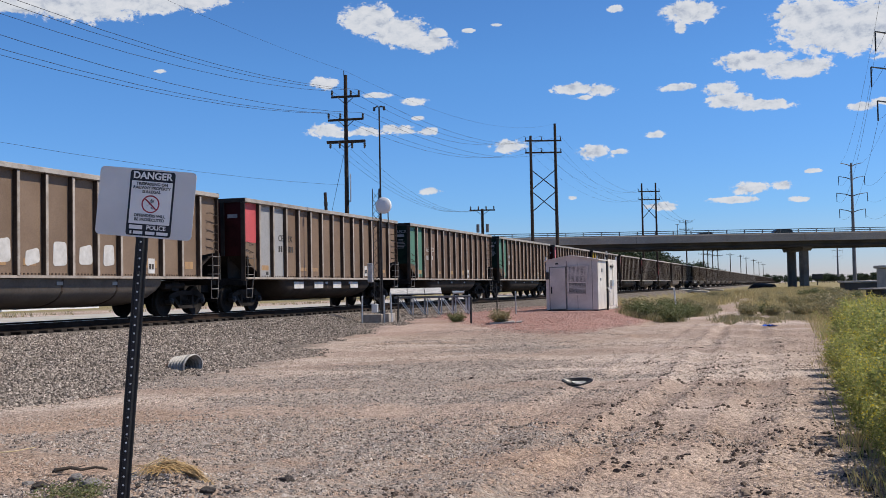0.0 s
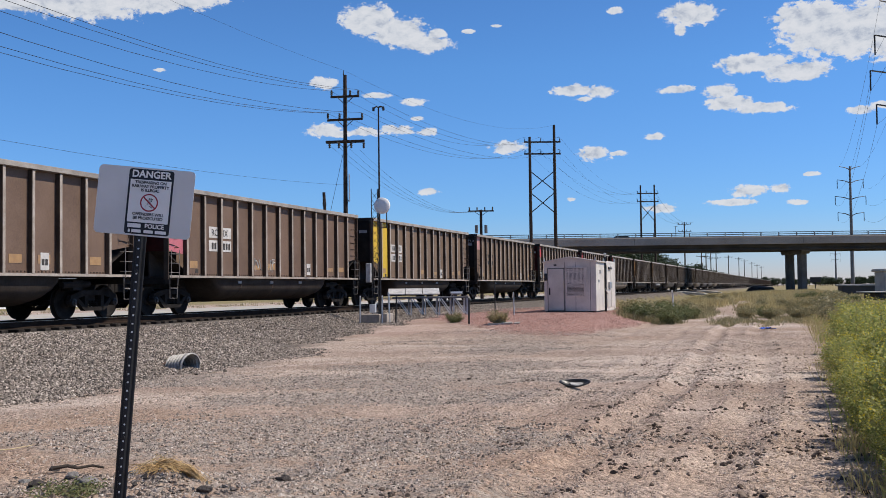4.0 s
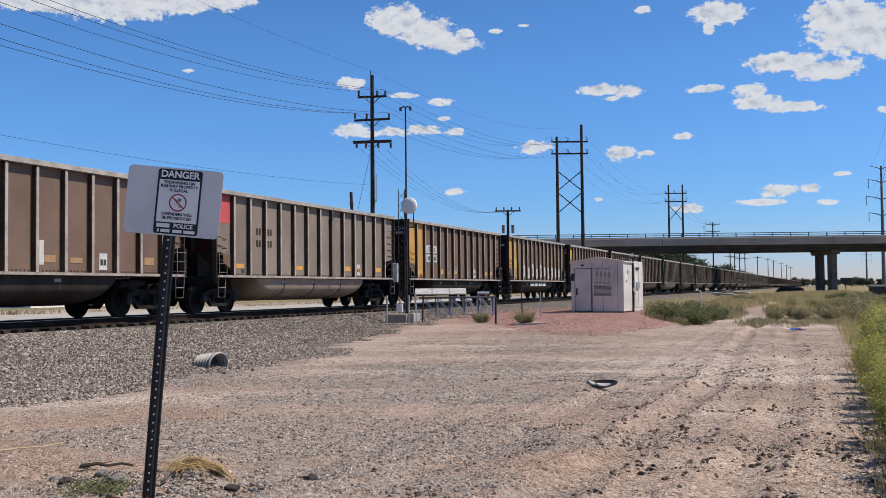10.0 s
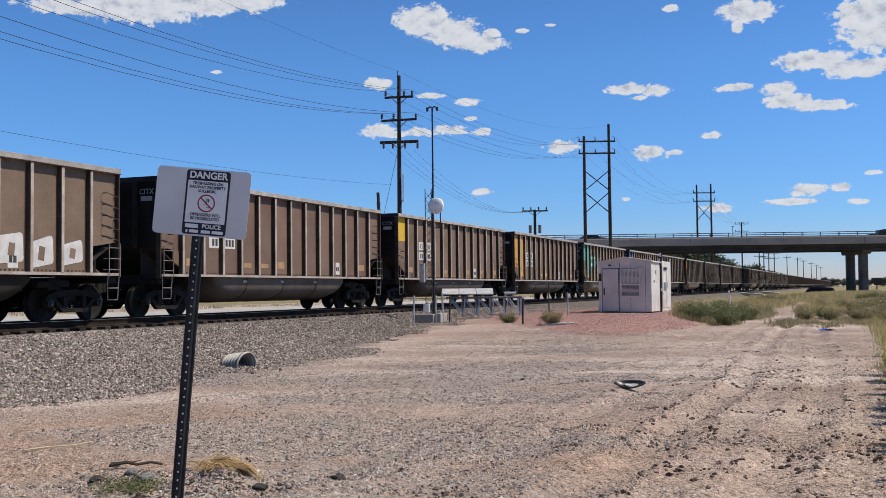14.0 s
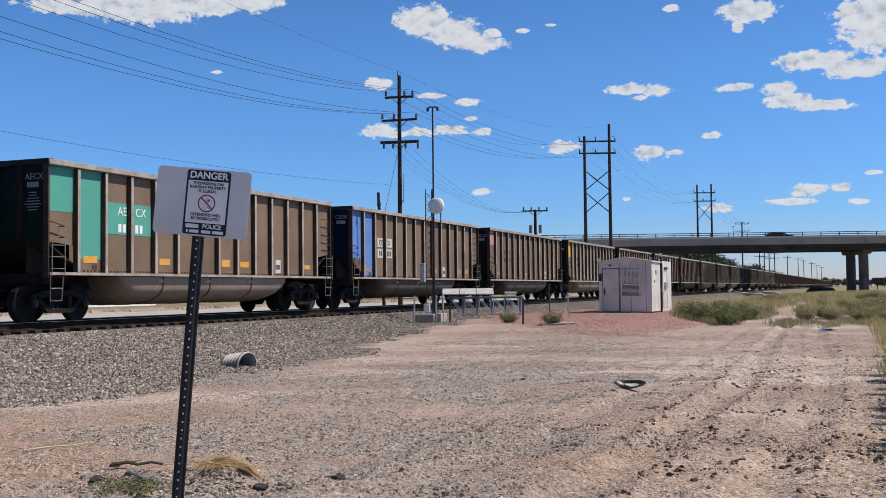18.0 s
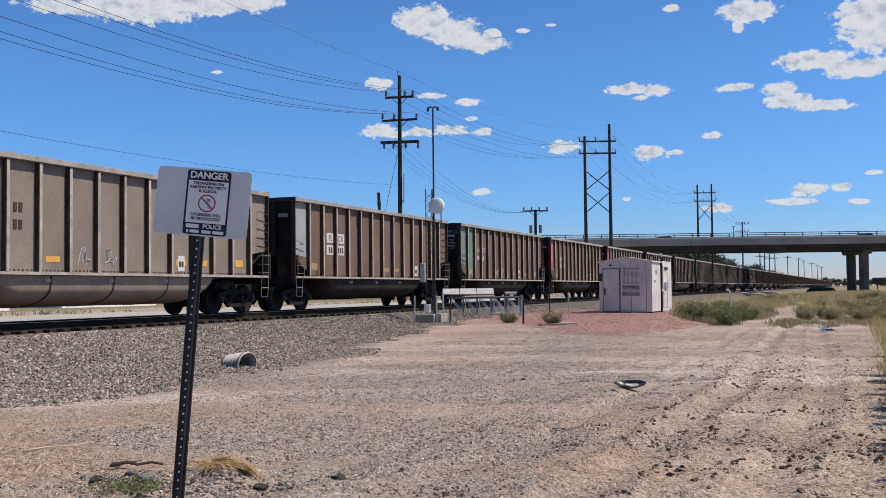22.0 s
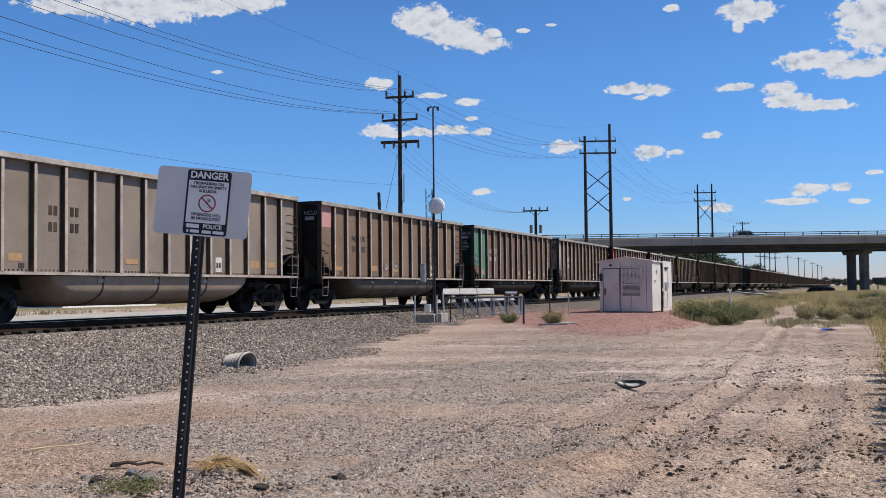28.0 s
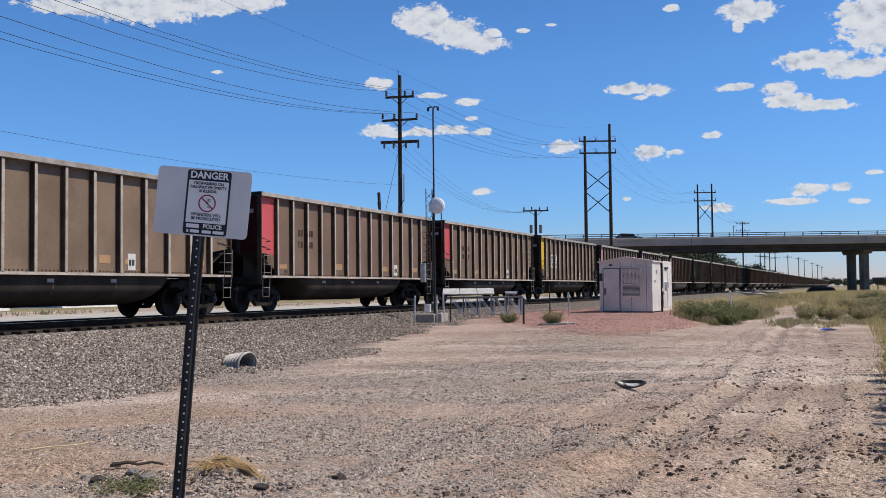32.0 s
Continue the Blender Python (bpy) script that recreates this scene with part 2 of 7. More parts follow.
CAR_BROWN = surf("car_brown_paint", (0.155, 0.102, 0.066), (0.215, 0.148, 0.100), 0.7, 0.66, 0, 0.12, 30, ((0.20, 0.145, 0.11), 1.9, 0.22), 0.08)
CAR_TAN = surf("car_dusty_tan_paint", (0.19, 0.152, 0.12), (0.255, 0.207, 0.166), 0.7, 0.66, 0, 0.12, 30, ((0.25, 0.20, 0.16), 1.9, 0.22), 0.06)
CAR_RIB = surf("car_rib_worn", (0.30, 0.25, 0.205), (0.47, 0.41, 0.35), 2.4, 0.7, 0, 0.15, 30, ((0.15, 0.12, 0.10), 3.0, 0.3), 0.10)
CAR_CHORD = surf("car_chord_worn", (0.24, 0.21, 0.18), (0.38, 0.345, 0.305), 2.0, 0.6, 0, 0.15, 25, ((0.16, 0.13, 0.11), 2.5, 0.2), 0.1)
CAR_UMBER = surf("car_umber_paint", (0.135, 0.085, 0.058), (0.187, 0.122, 0.086), 0.7, 0.66, 0, 0.12, 30, ((0.14, 0.10, 0.08), 1.9, 0.25), 0.08)
# underframe grime, lowered further in colour to imitate shade beneath the cars
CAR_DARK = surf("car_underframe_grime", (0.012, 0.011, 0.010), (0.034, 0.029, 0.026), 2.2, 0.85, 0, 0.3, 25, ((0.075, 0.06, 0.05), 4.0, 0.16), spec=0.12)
# rib colour: coal stain plus the darkness of the shaded flanks
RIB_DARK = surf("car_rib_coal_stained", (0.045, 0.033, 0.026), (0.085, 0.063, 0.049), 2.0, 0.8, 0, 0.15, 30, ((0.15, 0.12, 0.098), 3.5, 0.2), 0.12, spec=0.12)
# end sheets and corner cages: deep shade put into the colour itself
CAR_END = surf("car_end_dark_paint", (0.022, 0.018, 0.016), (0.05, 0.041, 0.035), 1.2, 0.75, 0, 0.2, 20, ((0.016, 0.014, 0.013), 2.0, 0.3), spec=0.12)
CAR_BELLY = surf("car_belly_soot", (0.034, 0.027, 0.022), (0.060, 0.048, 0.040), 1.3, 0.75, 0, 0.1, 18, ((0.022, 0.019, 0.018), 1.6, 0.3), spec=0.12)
BELLY_DUST = surf("car_belly_dust", (0.085, 0.07, 0.058), (0.13, 0.108, 0.09), 1.3, 0.6, 0, 0.1, 18, ((0.05, 0.042, 0.036), 1.6, 0.25))
BELLY_TAN = surf("car_belly_tan", (0.26, 0.20, 0.15), (0.36, 0.28, 0.21), 0.9, 0.6, 0, 0.1, 18, ((0.17, 0.13, 0.10), 1.6, 0.2))
STEEL_GREY = surf("galvanised_steel", (0.40, 0.41, 0.42), (0.58, 0.59, 0.60), 6, 0.42, 0.75, 0.1, 60)
STEEL_DARK = surf("dark_steel", (0.02, 0.02, 0.022), (0.05, 0.048, 0.047), 5, 0.6, 0.3, 0.2, 60)
CAR_LADDER = surf("ladder_grimy_steel", (0.12, 0.105, 0.095), (0.26, 0.235, 0.21), 5, 0.6, 0, 0.1, 40)
RAIL_RUST = surf("rail_rust", (0.022, 0.014, 0.010), (0.045, 0.029, 0.020), 4, 0.8, 0.2, 0.3, 40, spec=0.12)
RAIL_TOP = surf("rail_running_band", (0.42, 0.41, 0.40), (0.62, 0.61, 0.60), 3, 0.28, 0.95, 0.05, 60)
WOOD_TIE = surf("creosoted_tie", (0.018, 0.015, 0.013), (0.06, 0.05, 0.042), 5, 0.9, 0, 0.5, 30, vary=0.3, spec=0.12)
WOOD_POLE = surf("creosoted_pole", (0.028, 0.021, 0.017), (0.075, 0.058, 0.046), 6, 0.85, 0, 0.5, 25, spec=0.12)
CONCRETE = surf("concrete", (0.34, 0.325, 0.30), (0.46, 0.44, 0.41), 1.2, 0.85, 0, 0.3, 30, ((0.25, 0.235, 0.215), 0.9, 0.28))
BRIDGE_CON = surf("bridge_concrete", (0.30, 0.262, 0.222), (0.40, 0.352, 0.302), 0.25, 0.85, 0, 0.25, 8, ((0.17, 0.155, 0.14), 0.35, 0.3))
HUT_WALL = surf("hut_aluminium", (0.60, 0.548, 0.482), (0.76, 0.705, 0.63), 1.1, 0.5, 0.05, 0.05, 60, ((0.50, 0.43, 0.36), 1.0, 0.32))
# pier concrete, much darker than the deck's
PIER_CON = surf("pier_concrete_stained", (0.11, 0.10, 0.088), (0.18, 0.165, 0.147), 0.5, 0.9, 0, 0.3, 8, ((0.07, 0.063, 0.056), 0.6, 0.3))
# girder concrete: the deep shade under the deck is painted into this colour
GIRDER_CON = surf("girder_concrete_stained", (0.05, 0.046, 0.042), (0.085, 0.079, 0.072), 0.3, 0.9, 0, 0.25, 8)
ZINC = surf("zinc_coated_sheet", (0.24, 0.232, 0.22), (0.38, 0.366, 0.35), 5, 0.55, 0.15, 0.1, 40, ((0.34, 0.29, 0.25), 6, 0.18))
RUST_SHEET = surf("rusted_sheet", (0.10, 0.065, 0.05), (0.20, 0.13, 0.10), 6, 0.9, 0, 0.3, 40)
VENT_GREY = surf("vent_shadow_grey", (0.14, 0.13, 0.125), (0.20, 0.19, 0.18), 6, 0.6, 0.1, 0.1, 40)
PANEL_WORN = surf("worn_white_panel", (0.40, 0.395, 0.385), (0.60, 0.59, 0.575), 5, 0.5, 0.1, 0.15, 30, ((0.24, 0.22, 0.20), 4, 0.25))
HUT_DARK = surf("hut_seam", (0.05, 0.05, 0.05), (0.09, 0.09, 0.09), 6, 0.6, 0.2, 0.1, 40)
WHITE = surf("white_paint", (0.70, 0.70, 0.69), (0.82, 0.82, 0.81), 2, 0.5, 0, 0.05, 40)
SIGN_BACK = surf("sign_sheet_aluminium", (0.655, 0.625, 0.60), (0.73, 0.70, 0.675), 2.5, 0.38, 0.1, 0.0, 60)
SIGN_WHITE = surf("sign_white_face", (0.80, 0.775, 0.75), (0.86, 0.835, 0.81), 4, 0.4, 0, 0.0, 60)
SIGN_BLACK = surf("sign_black_print", (0.010, 0.010, 0.014), (0.020, 0.020, 0.026), 6, 0.45, 0, 0.0, 60)
SIGN_RED = surf("sign_red_print", (0.32, 0.03, 0.04), (0.42, 0.05, 0.06), 6, 0.45, 0, 0.0, 60)
POST_BLACK = surf("sign_post_dark_green", (0.008, 0.009, 0.011), (0.022, 0.023, 0.026), 8, 0.55, 0.1, 0.15, 70)
STEEL_ZINC = surf("weathering_pole_steel", (0.13, 0.13, 0.135), (0.20, 0.20, 0.205), 0.4, 0.6, 0.3, 0.1, 8)
RUBBER = surf("black_rubber", (0.010, 0.010, 0.011), (0.028, 0.027, 0.027), 6, 0.36, 0, 0.2, 40)


def panel_paint(name, c, fade=0.25):
    d = tuple(v * (1 - fade) + 0.22 * fade for v in c)
    return surf("panel_" + name, tuple(v * 0.86 for v in d), d, 0.9, 0.6, 0, 0.1, 30, ((0.26, 0.215, 0.18), 1.7, 0.08))


PANELS = {
    "red": panel_paint("red", (0.58, 0.085, 0.09), 0.06), "pink": panel_paint("pink", (0.58, 0.16, 0.195), 0.08),
    "faded": panel_paint("faded_pink", (0.58, 0.29, 0.27), 0.15), "green": panel_paint("green", (0.085, 0.225, 0.155), 0.10),
    "dull_green": panel_paint("dull_green", (0.13, 0.25, 0.19), 0.35), "teal": panel_paint("teal", (0.085, 0.39, 0.30), 0.06),
    "yellow": panel_paint("yellow", (0.70, 0.46, 0.035), 0.04), "orange": panel_paint("orange", (0.58, 0.315, 0.075), 0.06),
    "blue": panel_paint("blue", (0.12, 0.25, 0.60), 0.06), "white": panel_paint("white", (0.38, 0.375, 0.37), 0.2),
    "tan": panel_paint("tan", (0.45, 0.37, 0.28), 0.2)}
# lead-end paints at 5-13% strength, imitating shade; tan is raised to stay pale
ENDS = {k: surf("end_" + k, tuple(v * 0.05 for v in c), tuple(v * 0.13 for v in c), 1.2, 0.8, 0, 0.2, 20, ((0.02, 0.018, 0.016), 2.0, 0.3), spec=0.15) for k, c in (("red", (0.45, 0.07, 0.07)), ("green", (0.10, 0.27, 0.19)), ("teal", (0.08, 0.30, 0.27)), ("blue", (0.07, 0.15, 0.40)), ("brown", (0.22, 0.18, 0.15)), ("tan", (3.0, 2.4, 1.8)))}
STENCIL = surf("stencil_white", (0.48, 0.46, 0.43), (0.62, 0.60, 0.57), 4, 0.7, 0, 0.0, 40, ((0.33, 0.28, 0.24), 5, 0.3))
LETTER_DARK = surf("stencil_dark", (0.035, 0.032, 0.03), (0.06, 0.055, 0.05), 4, 0.7, 0, 0.0, 40)
REFLECT = surf("reflector_yellow", (0.62, 0.30, 0.06), (0.72, 0.37, 0.07), 6, 0.5, 0, 0.0, 40, ((0.40, 0.26, 0.15), 5, 0.25))
REFLECT_DULL = surf("reflector_faded", (0.34, 0.20, 0.095), (0.42, 0.26, 0.12), 6, 0.6, 0, 0.0, 40, ((0.26, 0.18, 0.12), 4, 0.4))
PRINT_GREY = surf("print_grey", (0.30, 0.29, 0.28), (0.40, 0.39, 0.38), 4, 0.7, 0, 0.0, 40)


def leafy(name, c1, c2, c3, through=0.35):
    """Leaf colours that change from leaf to leaf, with light coming through."""
    m = bpy.data.materials.new(name)
    m.use_nodes = True
    t = m.node_tree
    b = t.nodes["Principled BSDF"]
    g = t.nodes.new("ShaderNodeNewGeometry")
    col = ramp(t, g.outputs["Random Per Island"], [(0.0, c1), (0.5, c2), (1.0, c3)])
    co = t.nodes.new("ShaderNodeTexCoord")
    col = mix(t, 1.0, col, ramp(t, noise_node(t, co.outputs["Object"], 0.7, 4), [(0.3, (0.72, 0.72, 0.72)), (0.7, (1.15, 1.15, 1.1))]), "MULTIPLY")
    link(t, col, b.inputs["Base Color"])
    b.inputs["Roughness"].default_value = 0.6
    tr = t.nodes.new("ShaderNodeBsdfTranslucent")
    link(t, col, tr.inputs[0])
    ms = t.nodes.new("ShaderNodeMixShader")
    ms.inputs[0].default_value = through
    link(t, b.outputs[0], ms.inputs[1])
    link(t, tr.outputs[0], ms.inputs[2])
    link(t, ms.outputs[0], t.nodes["Material Output"].inputs[0])
    return m


LEAF_WEED = leafy("weed_leaf", (0.23, 0.27, 0.075), (0.41, 0.44, 0.13), (0.60, 0.575, 0.23), 0.5)
LEAF_FLOWER = leafy("yellow_flower", (0.78, 0.60, 0.04), (0.86, 0.68, 0.06), (0.62, 0.52, 0.08))
LEAF_DRY = leafy("dry_grass", (0.42, 0.33, 0.16), (0.58, 0.47, 0.25), (0.46, 0.40, 0.18))
LEAF_SAGE = leafy("sage_leaf", (0.23, 0.215, 0.115), (0.34, 0.305, 0.165), (0.46, 0.39, 0.22))
LEAF_GREEN = leafy("bush_leaf", (0.11, 0.14, 0.05), (0.165, 0.19, 0.075), (0.25, 0.25, 0.11))
LEAF_STRAW = leafy("straw", (0.48, 0.31, 0.13), (0.68, 0.48, 0.24), (0.36, 0.22, 0.10), 0.1)
LEAF_TREE = leafy("tree_leaf", (0.020, 0.036, 0.015), (0.032, 0.052, 0.020), (0.05, 0.072, 0.030), 0.25)
BARK = surf("bark", (0.05, 0.04, 0.03), (0.10, 0.08, 0.06), 5, 0.9, 0, 0.5, 30)

# ---- the ground: one sheet, with the ballast bank, the gravel pad and the dirt track worn into it ----
RAIL = 0.90            # top of rail
TRACK_X = -19.48       # middle of the track


def step(v, a, b):
    t = np.clip((v - a) / (b - a), 0, 1)
    return t * t * (3 - 2 * t)


def bank(x, y):
    """Height of the ballast bank."""
    edge = -11.3 + 0.55 * fbm(x * 0 + 3.0, y, 9.0, 3, 5) - 3.3 * step(y, 19, 31) - 0.6 * step(y, 60, 120)
    right = 0.65 * (1 - np.clip((x + 17.05) / (edge + 17.05), 0, 1)) ** 1.15
    left = 0.65 - 0.29 * step(-x, 22.3, 24.6)
    return np.where(x > -17.05, np.where(x < edge, right, 0), np.where(x < -22.3, left, 0.65)), edge


def pad(x, y):
    """The low mound of reddish gravel round the signal hut."""
    wob = fbm(x, y, 4.0, 3, 8)
    front = 31.6 + 0.25 * (x + 6) * (x > -6) + 1.0 * wob
    return 0.47 * np.clip((y - front + 0.8) / 10.0, 0, 1) ** 0.85 * step(-x, 5.3 + 0.4 * wob, 8.1) * (1 - step(y, 57, 70))


def ruts(x, y):
    """Wheel ruts of the dirt track that bends along the right side."""
    c = -1.9 - 0.0016 * (y - 22) ** 2 * (y < 22) + 0.4 * np.sin(y * 0.11)
    out = np.zeros_like(x)
    for off, w, d in ((-0.25, 0.20, 0.062), (1.05, 0.22, 0.045), (-3.3, 0.30, 0.025), (-1.55, 0.18, 0.028)):
        q = (x - c - off + 0.12 * fbm(x, y, 3.0, 2, 12)) / w
        out += -d * np.exp(-q * q) + 0.6 * d * np.exp(-((np.abs(q) - 1.7) / 0.6) ** 2) * (1 + 0.9 * fbm(x, y, 0.16, 2, 93))
    return out * (1 - step(y, 45, 70)) * step(y, 2, 6) * (0.55 + 0.9 * np.clip(fbm(x * 0.5, y, 3.2, 3, 95) + 0.3, 0, 1))


def height(x, y):
    x, y = np.asarray(x, float), np.asarray(y, float)
    b, edge = bank(x, y)
    r = np.hypot(x, y)
    near = 1 - step(r, 60, 200)
    z = np.maximum(b, pad(x, y))
    z = np.where(x < -24.6, 0.36 - 0.30 * step(-x, 24.6, 33), z)
    z = z + near * (0.05 * fbm(x, y, 6.0, 3, 1) + 0.016 * fbm(x, y, 1.1, 4, 2) * (x > edge)) * (x > -17.2)
    z = z + ruts(x, y) * (x > -10)
    lump = fbm(x, y, 0.34, 3, 3)
    z = z + near * (x > edge - 0.5) * 0.024 * lump * (1 + 1.3 * np.clip(fbm(x, y, 2.4, 2, 4), 0, 1))
    z = z + 0.15 * np.exp(-((x + 5.0) / 0.72) ** 2 - ((y - 7.25) / 0.45) ** 2) * (1 + 0.6 * fbm(x, y, 0.28, 3, 96))
    z = z + 0.38 * step(x, -9.5, -6) * (1 - step(x, 3.0, 5.0)) * step(y, 60, 84) * (1 - step(y, 200, 300))
    return z


def path_gap(x, y):
    """Where a bare sandy path runs between the scrub beside the railway and the meadow."""
    return (np.abs(x + 3.75 + 0.35 * np.sin(y * 0.3)) < 0.75 + 0.3 * fbm(x, y, 2.0, 2, 97)) & (y < 84)


def clods(x, y):
    return fbm(x, y, 0.09, 2, 6)


def build_ground():
    inner = np.radians(np.arange(-8.0, 47.001, 0.10))
    outer = np.radians(np.arange(50, 350, 3.0))
    th = np.concatenate([inner, outer])
    rr = np.concatenate([[0.01, 0.4, 1, 2, 3, 4, 5], np.exp(np.linspace(np.log(5.6), np.log(62), 540)), np.exp(np.linspace(np.log(63), np.log(4200), 90))])
    T, R = np.meshgrid(th, rr)
    X, Y = -np.sin(T) * R + 0.2 * np.exp(-R), np.cos(T) * R - 0.15 * np.exp(-R)
    Z = height(X, Y)
    b, edge = bank(X, Y)
    grit = 0.35 + 1.5 * np.clip(fbm((0.93 * X + 0.366 * Y) * 0.3, -0.366 * X + 0.93 * Y, 0.9, 4, 91) + 0.12, 0, 1)
    Z = Z + (0.022 * clods(X, Y) + 0.005 * fbm(X, Y, 0.05, 2, 7)) * (R < 34) * (X > edge) * grit
    U, V = 0.93 * X + 0.366 * Y, -0.366 * X + 0.93 * Y
    streak = fbm(U * 0.20, V, 1.5, 5, 33)
    n, k = len(th), len(rr)
    verts = np.column_stack([X.ravel(), Y.ravel(), Z.ravel()])
    i, j = np.meshgrid(np.arange(k - 1), np.arange(n), indexing="ij")
    j2 = (j + 1) % n
    faces = np.stack([i * n + j, (i + 1) * n + j, (i + 1) * n + j2, i * n + j2], -1).reshape(-1, 4)
    me = bpy.data.meshes.new("ground")
    me.vertices.add(len(verts))
    me.vertices.foreach_set("co", verts.ravel())
    me.loops.add(faces.size)
    me.loops.foreach_set("vertex_index", faces.ravel())
    me.polygons.add(len(faces))
    me.polygons.foreach_set("loop_start", np.arange(0, faces.size, 4))
    me.polygons.foreach_set("loop_total", np.full(len(faces), 4))
    me.update()
    me.shade_smooth()
    wob = fbm(X, Y, 1.6, 4, 21)
    masks = {
        "ballast": step(edge + 1.0 + 3.2 * step(Y, 49, 57) - X + 1.3 * wob, 0.0, 1.7) * (X > -26),
        "red_gravel": step(pad(X, Y) + 0.05 * wob, 0.045, 0.13) * step(-X, 3.4, 4.6) * (1 - step(-X, 15.0, 16.5)) * (1 - 0.85 * step(Y, 56, 62)) * (0.3 + 0.7 * step(Y - 32.5 + 1.33 * (X + 8.6) * (X < -8.6) + 0.8 * wob, -0.4, 1.0)),
        "grey_gravel": np.clip(step(0.9 * streak + 0.4 * fbm(X, Y, 2.6, 4, 31) + 0.62 * np.exp(-((X + 6.3 + 0.10 * (Y - 16)) / 2.6) ** 2) - 0.32, 0.0, 0.45), 0, 1) * (X > edge) * (1 - step(Y, 27, 33)),
        "turf": np.clip(step(X + 0.5 * wob - 0.2 - 0.02 * np.abs(Y - 16), 0.0, 1.2) + step(Y + 5 * wob + 6 * fbm(X, Y, 12, 3, 44) + 14 * step(X, -4.5, -2.5), 62, 80) * (X > -16) * (1 - path_gap(X, Y)) + step(-X, 62, 70), 0, 1),
        "pale": np.clip(step(fbm(U * 0.25, V, 2.2, 5, 51), 0.0, 0.55) * (1 - 0.75 * step(-Y, -13, -7)) + 0.8 * np.exp(-((Y - 18.1 - 1.2 * (X + 12) - 0.5 * wob) / 0.42) ** 2) * step(X, -13.0, -12.2) * (1 - step(X, -8.5, -4.0)), 0, 1),
        "brown": np.clip(step(-Y + 2.4 * wob + 2.2 * fbm(U * 0.3, V, 1.2, 4, 57), -13.4, -8.6) * (1 - 0.8 * step(X, -2.8, -0.8)) + 0.5 * np.exp(-((X + 3.4 + 0.08 * (Y - 14)) / 0.5) ** 2) * step(wob, -0.1, 0.4) + 0.35 * step(fbm(U * 0.3, V, 1.3, 4, 58), 0.15, 0.5), 0, 1),
    }
    for key, val in masks.items():
        at = me.attributes.new(key, "FLOAT", "POINT")
        at.data.foreach_set("value", np.ascontiguousarray(val.ravel(), dtype=np.float32))
    m = bpy.data.materials.new("ground_dirt")
    m.use_nodes = True
    t = m.node_tree
    bs = t.nodes["Principled BSDF"]
    co = t.nodes.new("ShaderNodeTexCoord").outputs["Object"]

    def attr(key):
        a = t.nodes.new("ShaderNodeAttribute")
        a.attribute_name = key
        return a.outputs["Fac"]

    col = ramp(t, noise_node(t, co, 0.5, 8, 0.62), [(0.3, (0.365, 0.282, 0.232)), (0.7, (0.535, 0.438, 0.374))])
    col = mix(t, attr("pale"), col, (0.60, 0.515, 0.452))
    col = mix(t, math_node(t, "MULTIPLY", attr("brown"), 0.68), col, ramp(t, noise_node(t, co, 3.0, 6, 0.65), [(0.3, (0.33, 0.22, 0.155)), (0.7, (0.52, 0.39, 0.295))]))
    speck = noise_node(t, co, 17, 5, 0.65)
    col = mix(t, 1.0, col, ramp(t, speck, [(0.32, (0.60, 0.585, 0.57)), (0.5, (1.0, 0.98, 0.98)), (0.72, (1.16, 1.15, 1.14))]), "MULTIPLY")
    vor = t.nodes.new("ShaderNodeTexVoronoi")
    vor.inputs["Scale"].default_value = 24
    link(t, co, vor.inputs["Vector"])
    sepc = t.nodes.new("ShaderNodeSeparateColor")
    link(t, vor.outputs["Color"], sepc.inputs[0])
    vo2 = t.nodes.new("ShaderNodeTexVoronoi")
    vo2.inputs["Scale"].default_value = 62
    link(t, co, vo2.inputs["Vector"])
    sep2 = t.nodes.new("ShaderNodeSeparateColor")
    link(t, vo2.outputs["Color"], sep2.inputs[0])
    col = mix(t, 1.0, col, ramp(t, sepc.outputs[1], [(0.0, (0.62, 0.60, 0.58)), (0.25, (0.92, 0.92, 0.91)), (0.8, (1.04, 1.03, 1.02)), (1.0, (1.25, 1.24, 1.22))]), "MULTIPLY")
    col = mix(t, 1.0, col, ramp(t, sep2.outputs[0], [(0.0, (0.55, 0.53, 0.51)), (0.2, (0.95, 0.95, 0.94)), (0.85, (1.04, 1.03, 1.02)), (1.0, (1.22, 1.2, 1.18))]), "MULTIPLY")
    stones = ramp(t, sepc.outputs[0], [(0.0, (0.10, 0.086, 0.074)), (0.45, (0.26, 0.222, 0.19)), (0.8, (0.40, 0.345, 0.295)), (1.0, (0.58, 0.51, 0.445))])
    grey = mix(t, 0.5, stones, (0.36, 0.31, 0.27))
    share = math_node(t, "MULTIPLY", attr("grey_gravel"), ramp(t, noise_node(t, co, 5.5, 5, 0.7), [(0.36, (0, 0, 0)), (0.56, (0.9, 0.9, 0.9))]))
    col = mix(t, share, col, grey)
    pink = ramp(t, sepc.outputs[0], [(0.0, (0.25, 0.13, 0.105)), (0.5, (0.40, 0.225, 0.185)), (1.0, (0.52, 0.35, 0.305))])
    col = mix(t, attr("red_gravel"), col, pink)
    # ballast ground coloured dark to serve as the shaded gaps between stones
    col = mix(t, attr("ballast"), col, mix(t, 0.55, stones, (0.09, 0.077, 0.067)))
    turf = ramp(t, noise_node(t, co, 0.9, 6, 0.6), [(0.3, (0.17, 0.155, 0.07)), (0.55, (0.28, 0.23, 0.12)), (0.75, (0.36, 0.30, 0.18))])
    col = mix(t, attr("turf"), col, turf)
    link(t, col, bs.inputs["Base Color"])
    bs.inputs["Roughness"].default_value = 0.95
    bs.inputs["Specular IOR Level"].default_value = 0.2
    bn = t.nodes.new("ShaderNodeBump")
